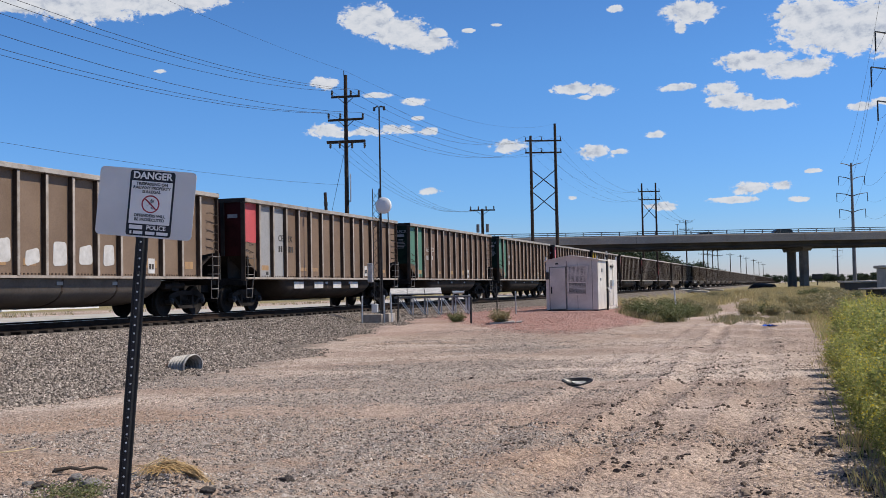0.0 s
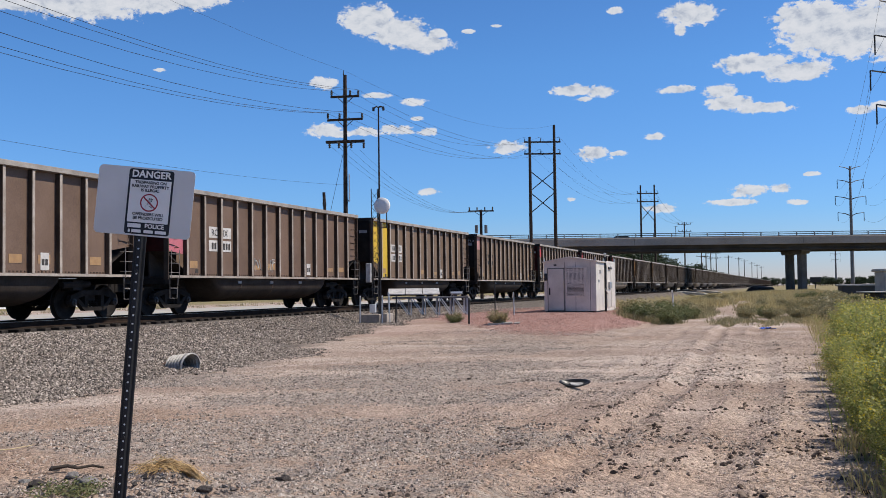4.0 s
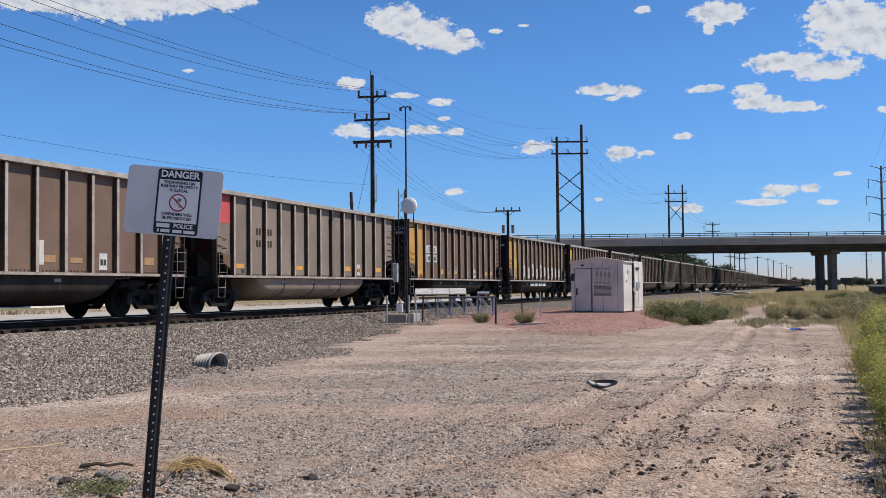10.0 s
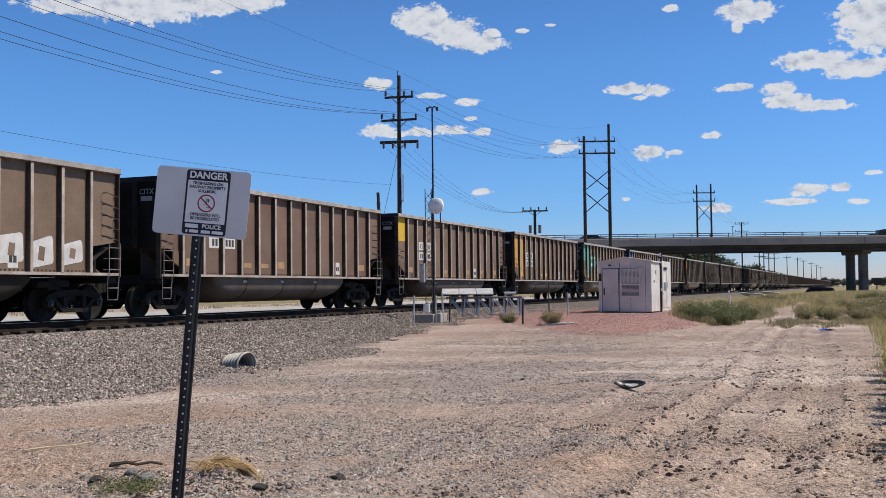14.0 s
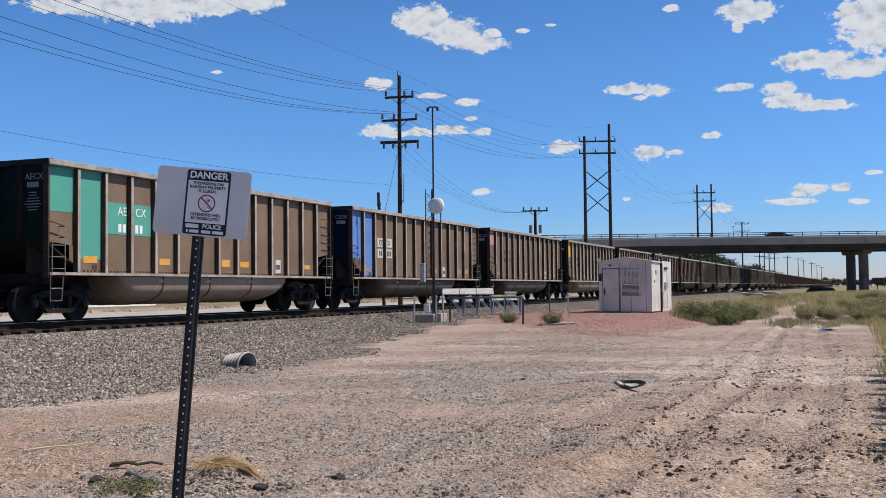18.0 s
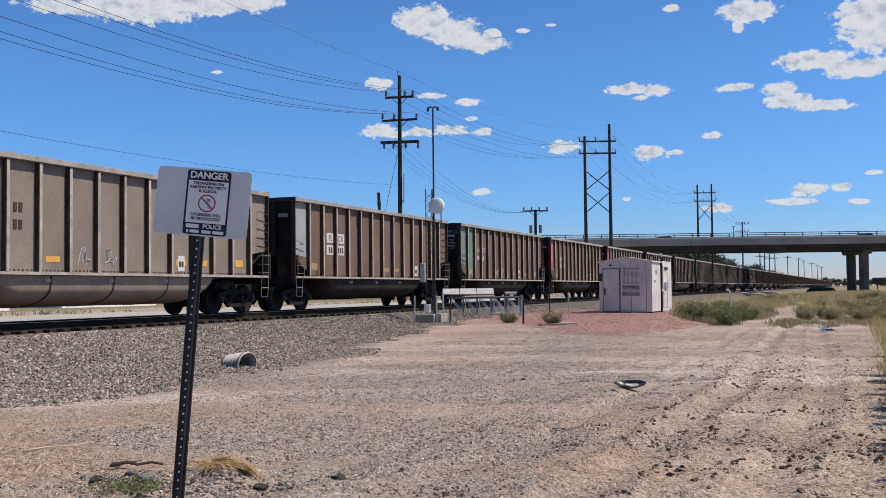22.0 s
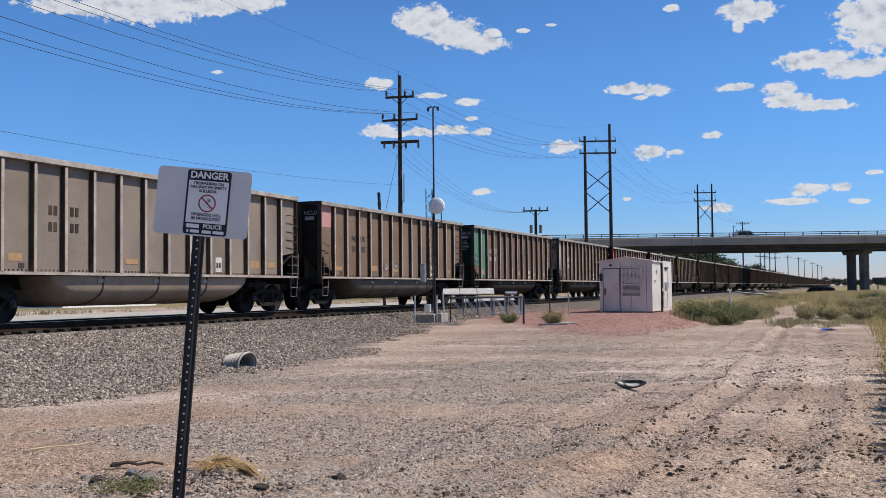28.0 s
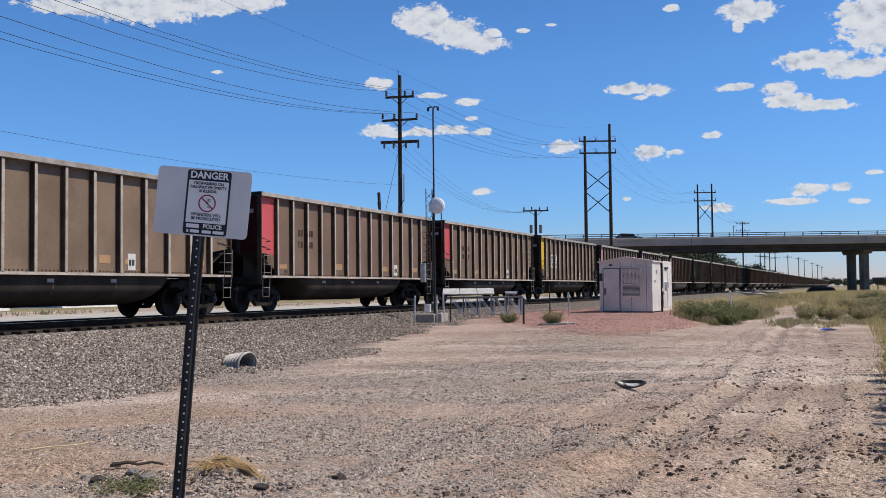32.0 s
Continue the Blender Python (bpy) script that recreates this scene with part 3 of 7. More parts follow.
    bn.inputs["Strength"].default_value, bn.inputs["Distance"].default_value = 0.9, 0.045
    rough_h = math_node(t, "ADD", math_node(t, "ADD", math_node(t, "MULTIPLY", speck, 0.9), math_node(t, "MULTIPLY", vo2.outputs["Distance"], -0.35)), math_node(t, "MULTIPLY", vor.outputs["Distance"], math_node(t, "MULTIPLY_ADD", attr("ballast"), -1.0, -0.7)))
    link(t, rough_h, bn.inputs["Height"])
    link(t, bn.outputs[0], bs.inputs["Normal"])
    me.materials.append(m)
    return thing("ground", Matrix(), "pale sandy dirt lot with tyre ruts, grey gravel and a ballast bank", "ground", kind="structure", data=me)


build_ground()

# light concrete road behind the railway
road = Geo().box(-52, -36, -80, 900, -0.2, 0.115)
thing("road", Matrix(), "pale sunlit concrete road beyond the railway bank", "road", kind="structure",
      data=road.mesh("road", surf("road_concrete", (0.36, 0.335, 0.29), (0.47, 0.44, 0.385), 0.4, 0.9, 0, 0.2, 10)))


def loose_stones(name, n, xs, ys, size, keep, label, material, seed, sink=0.3, rounded=True):
    """Many small broken stones lying on the ground, joined."""
    rng = np.random.default_rng(seed)
    if rounded:
        g = 1.618
        base = np.array([(-1, g, 0), (1, g, 0), (-1, -g, 0), (1, -g, 0), (0, -1, g), (0, 1, g), (0, -1, -g), (0, 1, -g), (g, 0, -1), (g, 0, 1), (-g, 0, -1), (-g, 0, 1)], float) / 1.9
        tri = np.array([(0, 11, 5), (0, 5, 1), (0, 1, 7), (0, 7, 10), (0, 10, 11), (1, 5, 9), (5, 11, 4), (11, 10, 2), (10, 7, 6), (7, 1, 8), (3, 9, 4), (3, 4, 2), (3, 2, 6), (3, 6, 8), (3, 8, 9), (4, 9, 5), (2, 4, 11), (6, 2, 10), (8, 6, 7), (9, 8, 1)])
    else:
        base = np.array([(1, 0, 0), (-1, 0, 0), (0, 1, 0), (0, -1, 0), (0, 0, 1), (0, 0, -1)], float)
        tri = np.array([(0, 2, 4), (2, 1, 4), (1, 3, 4), (3, 0, 4), (2, 0, 5), (1, 2, 5), (3, 1, 5), (0, 3, 5)])
    nb = len(base)
    x = rng.uniform(*xs, n * 3)
    y = ys[0] * (ys[1] / ys[0]) ** rng.uniform(0, 1, n * 3)
    ok = keep(x, y)
    x, y = x[ok][:n], y[ok][:n]
    n = len(x)
    s = rng.uniform(size[0], size[1], n) * rng.choice([0.6, 0.8, 1.0, 1.0, 1.35], n)
    shape = base[None] * rng.uniform(0.65, 1.2, (n, nb, 1)) + rng.normal(0, 0.14 if rounded else 0.22, (n, nb, 3))
    shape[:, :, 2] *= 0.75
    a = rng.uniform(0, 6.283, n)
    ca, sa = np.cos(a)[:, None], np.sin(a)[:, None]
    v = np.stack([shape[:, :, 0] * ca - shape[:, :, 1] * sa, shape[:, :, 0] * sa + shape[:, :, 1] * ca, shape[:, :, 2]], -1) * s[:, None, None]
    v[:, :, 0] += x[:, None]
    v[:, :, 1] += y[:, None]
    v[:, :, 2] += (height(x, y) + s * sink)[:, None]
    f = (tri[None] + nb * np.arange(n)[:, None, None]).reshape(-1, 3)
    me = bpy.data.meshes.new(name)
    me.from_pydata(v.reshape(-1, 3).tolist(), [], f.tolist())
    me.materials.append(material)
    return thing(name, Matrix(), label, "stones", kind="stuff", data=me)


def stone_mat(name, stops):
    m = bpy.data.materials.new(name)
    m.use_nodes = True
    t = m.node_tree
    g = t.nodes.new("ShaderNodeNewGeometry")
    co = t.nodes.new("ShaderNodeTexCoord")
    col = ramp(t, g.outputs["Random Per Island"], stops)
    col = mix(t, 1.0, col, ramp(t, noise_node(t, co.outputs["Object"], 30, 4), [(0.3, (0.8, 0.8, 0.8)), (0.7, (1.15, 1.15, 1.15))]), "MULTIPLY")
    b = t.nodes["Principled BSDF"]
    link(t, col, b.inputs["Base Color"])
    b.inputs["Roughness"].default_value = 0.9
    return m


GREY_STONE = stone_mat("broken_grey_stone", [(0.0, (0.055, 0.045, 0.038)), (0.4, (0.185, 0.153, 0.127)), (0.8, (0.345, 0.292, 0.245)), (1.0, (0.53, 0.46, 0.395))])
GRAVEL_STONE = stone_mat("grey_gravel_stone", [(0.0, (0.085, 0.07, 0.06)), (0.3, (0.22, 0.185, 0.158)), (0.7, (0.40, 0.342, 0.295)), (1.0, (0.58, 0.51, 0.445))])
TAN_STONE = stone_mat("dirt_clod", [(0.0, (0.27, 0.20, 0.15)), (0.35, (0.40, 0.31, 0.245)), (0.7, (0.49, 0.40, 0.325)), (1.0, (0.42, 0.37, 0.325))])
RED_STONE = stone_mat("reddish_gravel", [(0.0, (0.26, 0.13, 0.105)), (0.4, (0.40, 0.225, 0.185)), (0.8, (0.50, 0.32, 0.275)), (1.0, (0.54, 0.45, 0.40))])
DARK_CLOD = stone_mat("dark_clod", [(0.0, (0.045, 0.033, 0.027)), (0.6, (0.12, 0.088, 0.068)), (1.0, (0.32, 0.245, 0.19))])
loose_stones("ballast_stones", 110000, (-17.2, -10.2), (9.0, 60.0), (0.017, 0.034),
             lambda x, y: x < bank(x, y)[1] + 1.5 * fbm(x, y, 1.5, 3, 61) + 0.5 * np.sin(x * 9173.3) ** 8 + 0.1, "loose bank of broken grey ballast stones", GREY_STONE, 1, 0.3, False)


def gravel_band(x, y):
    """How thickly grey gravel lies: streaks along the wheel tracks, broken into patches."""
    u, v = 0.93 * x + 0.366 * y, -0.366 * x + 0.93 * y
    return 0.9 * fbm(u * 0.20, v, 1.5, 5, 33) + 0.4 * fbm(x, y, 2.6, 4, 31) + 0.62 * np.exp(-((x + 6.3 + 0.10 * (y - 16)) / 2.6) ** 2) + 0.35 * fbm(u * 0.4, v, 0.35, 3, 34)


loose_stones("gravel_stones", 54000, (-12, 0.5), (6.8, 34.0), (0.009, 0.0195),
             lambda x, y: gravel_band(x, y) > 0.46 + 0.17 * np.sin(x * 7731.7) + 0.35 * step(-y, -10.5, -8), "grey gravel scattered over the dirt", GRAVEL_STONE, 2, 0.05, False)
loose_stones("dirt_clods", 56000, (-12, 2.0), (6.0, 36.0), (0.007, 0.018),
             lambda x, y: fbm(x, y, 0.8, 4, 71) > -0.1, "small clods and pebbles lying on sandy dirt", TAN_STONE, 3, 0.1, False)
loose_stones("mound_gravel", 28000, (-15.5, -3.2), (30.5, 60.0), (0.012, 0.024),
             lambda x, y: (pad(x, y) > 0.05) & (y - 32.5 + 1.33 * (x + 8.6) * (x < -8.6) + 0.5 * fbm(x, y, 1.2, 3, 22) > 0), "reddish crushed gravel round the signal hut", RED_STONE, 4, 0.2, False)
loose_stones("rut_clods", 6800, (-7.5, 1.2), (6.2, 30.0), (0.008, 0.027),
             lambda x, y: (ruts(x, y) > 0.016) & (fbm(x, y, 0.7, 3, 78) > 0.1) | ((fbm(x, y, 0.55, 3, 77) > 0.36) & (x > -3.2)) | ((np.hypot((x - 0.22) / 0.45, (y - 11.3) / 1.3) < 1 + 0.8 * fbm(x, y, 0.4, 2, 79)) & (x < 0.7)) | ((np.hypot((x + 0.95) / 0.8, (y - 9.6) / 2.8) < 1) & (fbm(x, y, 0.5, 3, 76) > 0.12)),
             "dark broken clods along wheel ruts", DARK_CLOD, 6, 0.2)

# ---- the railway track ----
track = thing("railway_track", Matrix(), "steel rails on dark creosoted wooden ties in grey ballast", "railway track", kind="structure")
for side in (-1, 1):
    c = TRACK_X + side * 0.7175
    prof = [(c - 0.075, RAIL - 0.17), (c + 0.075, RAIL - 0.17), (c + 0.07, RAIL - 0.155), (c + 0.012, RAIL - 0.13), (c + 0.010, RAIL - 0.045),
            (c + 0.036, RAIL - 0.035), (c + 0.036, RAIL - 0.006), (c - 0.036, RAIL - 0.006), (c - 0.036, RAIL - 0.035), (c - 0.010, RAIL - 0.045), (c - 0.012, RAIL - 0.13), (c - 0.07, RAIL - 0.155)]
    rail = part("rail", Geo().prism(prof, "y", -480, 1500), RAIL_RUST, track, "rusty brown steel rail")
    part("running_band", Geo().box(c - 0.030, c + 0.030, -480, 1500, RAIL - 0.006, RAIL), RAIL_TOP, rail, "polished top of the rail")
tie_me = Geo().cbox(-1.30, 1.30, -0.115, 0.115, -0.18, 0.0, 0.012).mesh("tie", WOOD_TIE)
rt = random.Random(5)
for k in range(290):
    tie = part("tie", tie_me, None, track)
    tie.matrix_world = pose(TRACK_X + rt.uniform(-0.05, 0.05), -6 + 0.495 * k + rt.uniform(-0.03, 0.03), RAIL - 0.172, 0, 0, rt.uniform(-1, 1))
far_ties = Geo()
for k in range(1200):
    far_ties.box(TRACK_X - 1.3, TRACK_X + 1.3, 137.7 + 0.495 * k, 137.93 + 0.495 * k, RAIL - 0.35, RAIL - 0.172)
tagged(part("distant_ties", far_ties, WOOD_TIE, track), kind="stuff")

# ---- the coal train ----
PITCH, SPEED, BODY = 16.18, 13.23, 14.46
HEAD_Y = 31.20         # lead corner of the car that stands behind the sign at the start
BAY0, BAYN = 1.05, 13.35
RIB_Y = [BAY0 + (BAYN - BAY0) * i / 12 for i in range(13)]
SX = 1.63              # outer face of ribs and chords, from the middle of the car
PX = 1.50              # outer face of the side sheets


def side_sheet(y0, y1, za, zb, x=PX):
    """A thin side sheet with a sloping lower edge."""
    return Geo().loft([[Vector((x - 0.012, y0, za)), Vector((x - 0.012, y1, zb)), Vector((x - 0.012, y1, 3.79)), Vector((x - 0.012, y0, 3.79))],
                       [Vector((x, y0, za)), Vector((x, y1, zb)), Vector((x, y1, 3.79)), Vector((x, y0, 3.79))]])


def rung(y0, y1, z, x=SX + 0.05, drop=0.0):
    return [(PX, y0, z), (x, y0, z), (x, y1, z - drop), (PX, y1, z - drop)]


def wheelset_geo():
    g = Geo().tube([(-0.98, 0, 0), (0.98, 0, 0)], 0.075, 10)
    for s in (-1, 1):
        prof = [(0.64, 0.09), (0.66, 0.16), (0.69, 0.36), (0.665, 0.40), (0.665, 0.482), (0.69, 0.485), (0.70, 0.46), (0.795, 0.455), (0.795, 0.40), (0.76, 0.36), (0.74, 0.16), (0.82, 0.12), (0.82, 0.09)]
        g.loft([[Vector((s * x, r * math.cos(a), r * math.sin(a))) for x, r in prof] for a in [6.28318 * k / 28 for k in range(29)]], caps=False, closed=False)
    return g


def sideframe_geo(yc, s):
    """Cast side frame of a freight bogie, with its window, springs and bearing boxes."""
    g = Geo()
    x0, x1 = (0.93, 1.07) if s > 0 else (-1.07, -0.93)
    top = [(-1.05, 0.50), (-0.98, 0.66), (-0.55, 0.78), (0.55, 0.78), (0.98, 0.66), (1.05, 0.50), (0.78, 0.50), (0.72, 0.56), (0.42, 0.64), (-0.42, 0.64), (-0.72, 0.56), (-0.78, 0.50)]
    g.prism([(yc + a, b) for a, b in top], "x", x0, x1)
    low = [(-0.78, 0.52), (-0.42, 0.22), (0.42, 0.22), (0.78, 0.52), (0.66, 0.56), (0.36, 0.33), (-0.36, 0.33), (-0.66, 0.56)]
    g.prism([(yc + a, b) for a, b in low], "x", x0, x1)
    for a in (-0.34, 0.34):
        g.box(x0, x1, yc + a - 0.07, yc + a + 0.07, 0.30, 0.68)
    for a in (-0.14, 0, 0.14):
        pts = [((x0 + x1) / 2 + 0.055 * math.cos(i * 1.3), yc + a + 0.055 * math.sin(i * 1.3), 0.33 + 0.011 * i) for i in range(16)]
        g.tube(pts, 0.016, 5)
    return g


def bearing_geo():
    prof = [(0.90, 0.10), (1.02, 0.105), (1.10, 0.105), (1.115, 0.06), (1.14, 0.055), (1.14, 0.0)]
    return Geo().loft([[Vector((x, r * math.cos(a), r * math.sin(a))) for x, r in prof] for a in [6.28318 * k / 14 for k in range(15)]], caps=False, closed=False)


def belly_geo(y0, y1, band=0.0):
    """A rounded tub hanging below the side sills, with raked ends."""
    def ring(y, bottom, w):
        pts = []
        for i in range(17):
            a = math.pi * i / 16
            pts.append(Vector((w * math.cos(a), y, 1.13 - (1.13 - bottom) * min(1.0, math.sin(a) ** 0.55 if 0 < i < 16 else 0.0))))
        return pts
    if band:
        return Geo().loft([ring(y, 0.36 - band, 1.48 + band) for y in (y0, y1)], caps=True)
    ends = ((0.0, 1.05, 1.34), (0.12, 0.80, 1.42), (0.30, 0.58, 1.46), (0.55, 0.43, 1.48), (0.85, 0.36, 1.48))
    rings = [ring(y0 + d, b, w) for d, b, w in ends] + [ring(y1 - d, b, w) for d, b, w in reversed(ends)]
    return Geo().loft(rings, caps=True)


WHEELSETS = []


def base_car(full=True):
    """A rotary-dump coal gondola; the origin is at rail height below the near lead corner."""
    car = thing("coal_gondola", Matrix(), "", "train car", "coal cars of the train")
    # side panels, one sheet to a bay
    panel_me = side_sheet(0, RIB_Y[1] - RIB_Y[0], 1.20, 1.20).mesh("side_panel", CAR_BROWN)
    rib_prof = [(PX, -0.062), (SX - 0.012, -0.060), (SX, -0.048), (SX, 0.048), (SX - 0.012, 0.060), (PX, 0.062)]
    # whole rib takes the shade-darkened colour; only the outer face stays pale
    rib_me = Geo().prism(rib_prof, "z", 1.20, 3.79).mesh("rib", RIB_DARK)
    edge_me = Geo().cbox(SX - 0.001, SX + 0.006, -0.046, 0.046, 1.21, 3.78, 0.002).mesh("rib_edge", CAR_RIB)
    if full:
        for i in range(12):
            part("side_panel", panel_me, None, car).location = (0, RIB_Y[i], 0)
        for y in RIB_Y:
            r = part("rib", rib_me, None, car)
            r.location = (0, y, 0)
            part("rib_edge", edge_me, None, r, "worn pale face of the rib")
        g = side_sheet(BAY0, BAYN, 1.20, 1.20, -PX + 0.012)
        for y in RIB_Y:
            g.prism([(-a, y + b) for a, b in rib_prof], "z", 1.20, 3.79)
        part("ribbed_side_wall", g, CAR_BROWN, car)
    else:
        part("side_sheet", side_sheet(BAY0, BAYN, 1.20, 1.20), CAR_BROWN, car)
        part("side_sheet", side_sheet(BAY0, BAYN, 1.20, 1.20, -PX + 0.012), CAR_BROWN, car)
        g = Geo()
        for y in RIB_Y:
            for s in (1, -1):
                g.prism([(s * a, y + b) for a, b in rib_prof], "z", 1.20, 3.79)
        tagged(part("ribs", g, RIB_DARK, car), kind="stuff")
    if full:
        g = Geo()
        for i in range(12):
            for k in range(6):
                y = RIB_Y[i] + 0.17 + 0.135 * k
                g.box(PX - 0.002, PX + 0.016, y, y + 0.045, 1.235, 1.275)
        tagged(part("rivet_row", g, RIB_DARK, car), kind="stuff")
        g = Geo()
        for y in (0.075, BODY - 0.075):
            for k in range(11):
                g.prism([(y - 0.03, 2.12 + 0.14 * k), (y + 0.035, 2.15 + 0.14 * k), (y - 0.03, 2.18 + 0.14 * k)], "x", PX - 0.002, PX + 0.02)
        tagged(part("corner_bolts", g, RIB_DARK, car), kind="stuff")
        for y in (4.6, 6.9, 9.2):
            part("belly_strap", belly_geo(y, y + 0.07, 0.008), RIB_DARK, car, "dark strap round the belly")
    # end bays: upper sheet above an open corner cage
    part("end_bay_panel", side_sheet(BAYN, BODY, 1.86, 2.02), CAR_BROWN, car)
    for s in (1, -1):
        x0, x1 = sorted((s * (PX - 0.04), s * SX))
        part("side_sill", Geo().box(x0, x1, 0.05, BODY - 0.05, 1.145, 1.215), CAR_RIB, car, "worn side sill")
        part("top_chord", Geo().prism([(s * (PX - 0.06), 3.79), (s * (SX + 0.018), 3.79), (s * (SX + 0.024), 3.80), (s * (SX + 0.012), 3.925), (s * (SX - 0.02), 3.94), (s * (PX - 0.06), 3.94)], "y", 0, BODY), CAR_CHORD, car, "worn grey top chord")
        if full and s > 0:
            part("chord_lip", Geo().box(SX + 0.012, SX + 0.034, 0.02, BODY - 0.02, 3.79, 3.805), RIB_DARK, car)
        for y in (0.0, BODY - 0.09):
            part("corner_post", Geo().box(*sorted((s * (PX - 0.05), s * (SX - 0.02))), y + (0.04 if y > 1 else 0), y + (0.09 if y > 1 else 0.05), 1.09, 3.79), RIB_DARK, car)
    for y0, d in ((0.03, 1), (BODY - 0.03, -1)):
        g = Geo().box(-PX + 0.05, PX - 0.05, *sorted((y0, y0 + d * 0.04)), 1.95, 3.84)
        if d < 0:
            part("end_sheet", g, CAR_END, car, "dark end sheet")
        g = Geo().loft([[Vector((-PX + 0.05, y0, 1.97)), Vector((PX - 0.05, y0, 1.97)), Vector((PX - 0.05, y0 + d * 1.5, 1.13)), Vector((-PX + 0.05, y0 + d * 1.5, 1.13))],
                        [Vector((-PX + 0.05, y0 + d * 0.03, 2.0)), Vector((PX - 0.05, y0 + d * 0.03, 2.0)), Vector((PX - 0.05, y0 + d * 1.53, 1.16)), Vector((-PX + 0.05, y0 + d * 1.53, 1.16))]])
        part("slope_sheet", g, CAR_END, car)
        # added dark plate: blocks the view through the cage, standing for its black shade
        part("cage_web", Geo().box(0.86, 0.90, *sorted((y0 + d * 0.05, y0 + d * 1.5)), 1.1, 1.97), CAR_END, car)
        part("end_chord", Geo().box(-SX, SX, *sorted((y0 - d * 0.05, y0 + d * 0.12)), 3.80, 3.94), CAR_END, car)
        part("end_sill", Geo().box(-1.5, 1.5, *sorted((y0 - d * 0.02, y0 + d * 0.30)), 0.95, 1.13), CAR_DARK, car)
        if full:
            for x in (-0.75, 0.0, 0.75):
                part("end_post", Geo().box(x - 0.06, x + 0.06, *sorted((y0, y0 - d * 0.07)), 1.95, 3.80), CAR_END, car)
        g = Geo().box(-0.17, 0.17, *sorted((y0, y0 - d * 0.64)), 0.72, 0.98)
        g.cbox(-0.16, 0.16, *sorted((y0 - d * 0.62, y0 - d * 0.862)), 0.66, 1.0, 0.04)
        part("coupler", g, CAR_DARK, car)
    part("centre_sill", Geo().box(-0.32, 0.32, 0.0, BODY, 0.80, 1.10), CAR_DARK, car)
    part("load_floor", Geo().box(-PX + 0.02, PX - 0.02, 0.1, BODY - 0.1, 1.14, 1.19), CAR_END, car)
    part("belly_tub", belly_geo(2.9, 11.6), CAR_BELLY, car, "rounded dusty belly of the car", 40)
    # ladders and steps at both near corners
    if full:
        for s in (1, -1):
            for y0, y1 in ((0.06, 0.50), (BODY - 0.50, BODY - 0.06)):
                lad = Geo()
                for z in (1.30, 1.58, 1.86):
                    lad.tube([(s * a, b, c) for a, b, c in rung(y0, y1, z)], 0.011, 5)
                lad.tube([(s * (SX + 0.05), y0, 1.12), (s * (SX + 0.05), y0, 1.98)], 0.013, 5)
                lad.tube([(s * (SX + 0.05), y1, 1.12), (s * (SX + 0.05), y1, 1.98)], 0.013, 5)
                part("ladder", lad, CAR_LADDER, car, "steel corner ladder")
                st = Geo()
                st.tube([(s * SX, y0, 1.12), (s * (SX - 0.02), y0 + 0.03, 0.52), (s * (SX - 0.02), y1 - 0.03, 0.52), (s * SX, y1, 1.12)], 0.016, 5)
                st.tube([(s * SX, y0 + 0.02, 0.82), (s * SX, y1 - 0.02, 0.82)], 0.018, 5)
                part("sill_step", st, CAR_LADDER, car)
            for z in (2.15, 2.42, 2.69, 2.98, 3.27):
                for y0, y1, on in ((0.08, 0.50, z < 2.5), (BODY - 0.56, BODY - 0.12, True)):
                    if on:
                        part("grab_iron", Geo().tube([(s * a, b, c) for a, b, c in rung(y0, y1, z, SX + 0.03, 0.09)], 0.013, 5), RIB_DARK, car)
        part("brake_beam_gear", Geo().tube([(1.25, 12.9, 0.95), (1.25, 11.8, 0.92)], 0.09, 8).box(0.9, 1.3, 12.2, 12.6, 0.78, 1.05), CAR_DARK, car)
        part("brake_wheel", Geo().tube([(-0.9 + 0.25 * math.cos(a), BODY + 0.1, 2.6 + 0.25 * math.sin(a)) for a in [6.283 * k / 16 for k in range(17)]], 0.015, 5), STEEL_DARK, car)
    # bogies
    ws = wheelset_geo().mesh("wheelset", CAR_DARK, 40)
    bg = bearing_geo().mesh("bearing", STEEL_DARK, 40)
    for yc in (1.05, BODY - 1.05):
        for s in (-1, 1):
            part("bogie_side_frame", sideframe_geo(yc, s), CAR_DARK, car)
        part("bolster", Geo().cbox(-0.95, 0.95, yc - 0.2, yc + 0.2, 0.48, 0.80, 0.03), CAR_DARK, car)
        for dy in (-0.889, 0.889):
            w = part("wheelset", ws, None, car)
            w.matrix_parent_inverse = Matrix.Translation((0, yc + dy, 0.457))
            if full:
                b = part("bearing", bg, None, w, "round bearing caps")
    return car


def paint_bay(car, name, colour, shares):
    """The coloured sheets at the lead end of a car, each down to a share of its bay's height."""
    for b, share in enumerate(shares):
        if b == 0:
            z0 = 1.98 if share == 1 else 3.79 - 1.82 * share
            g = side_sheet(0.09, BAY0 - 0.064, z0, z0 - (0.1 if share == 1 else 0), PX + 0.006)
        else:
            z0 = 1.30 if share == 1 else 3.79 - 2.6 * share
            g = side_sheet(RIB_Y[b - 1] + 0.064, RIB_Y[b] - 0.064, z0, z0, PX + 0.006)
        part("painted_panel", g, PANELS[colour], car, name)


def plate(car, name, bay, z0, z1, mat_, y0=0.14, y1=0.90, off=0.009, label=""):
    a = RIB_Y[bay - 1]
    g = Geo().box(PX - 0.002, PX + off, a + y0, a + y1, z0, z1)
    return part(name, g, mat_, car, label)


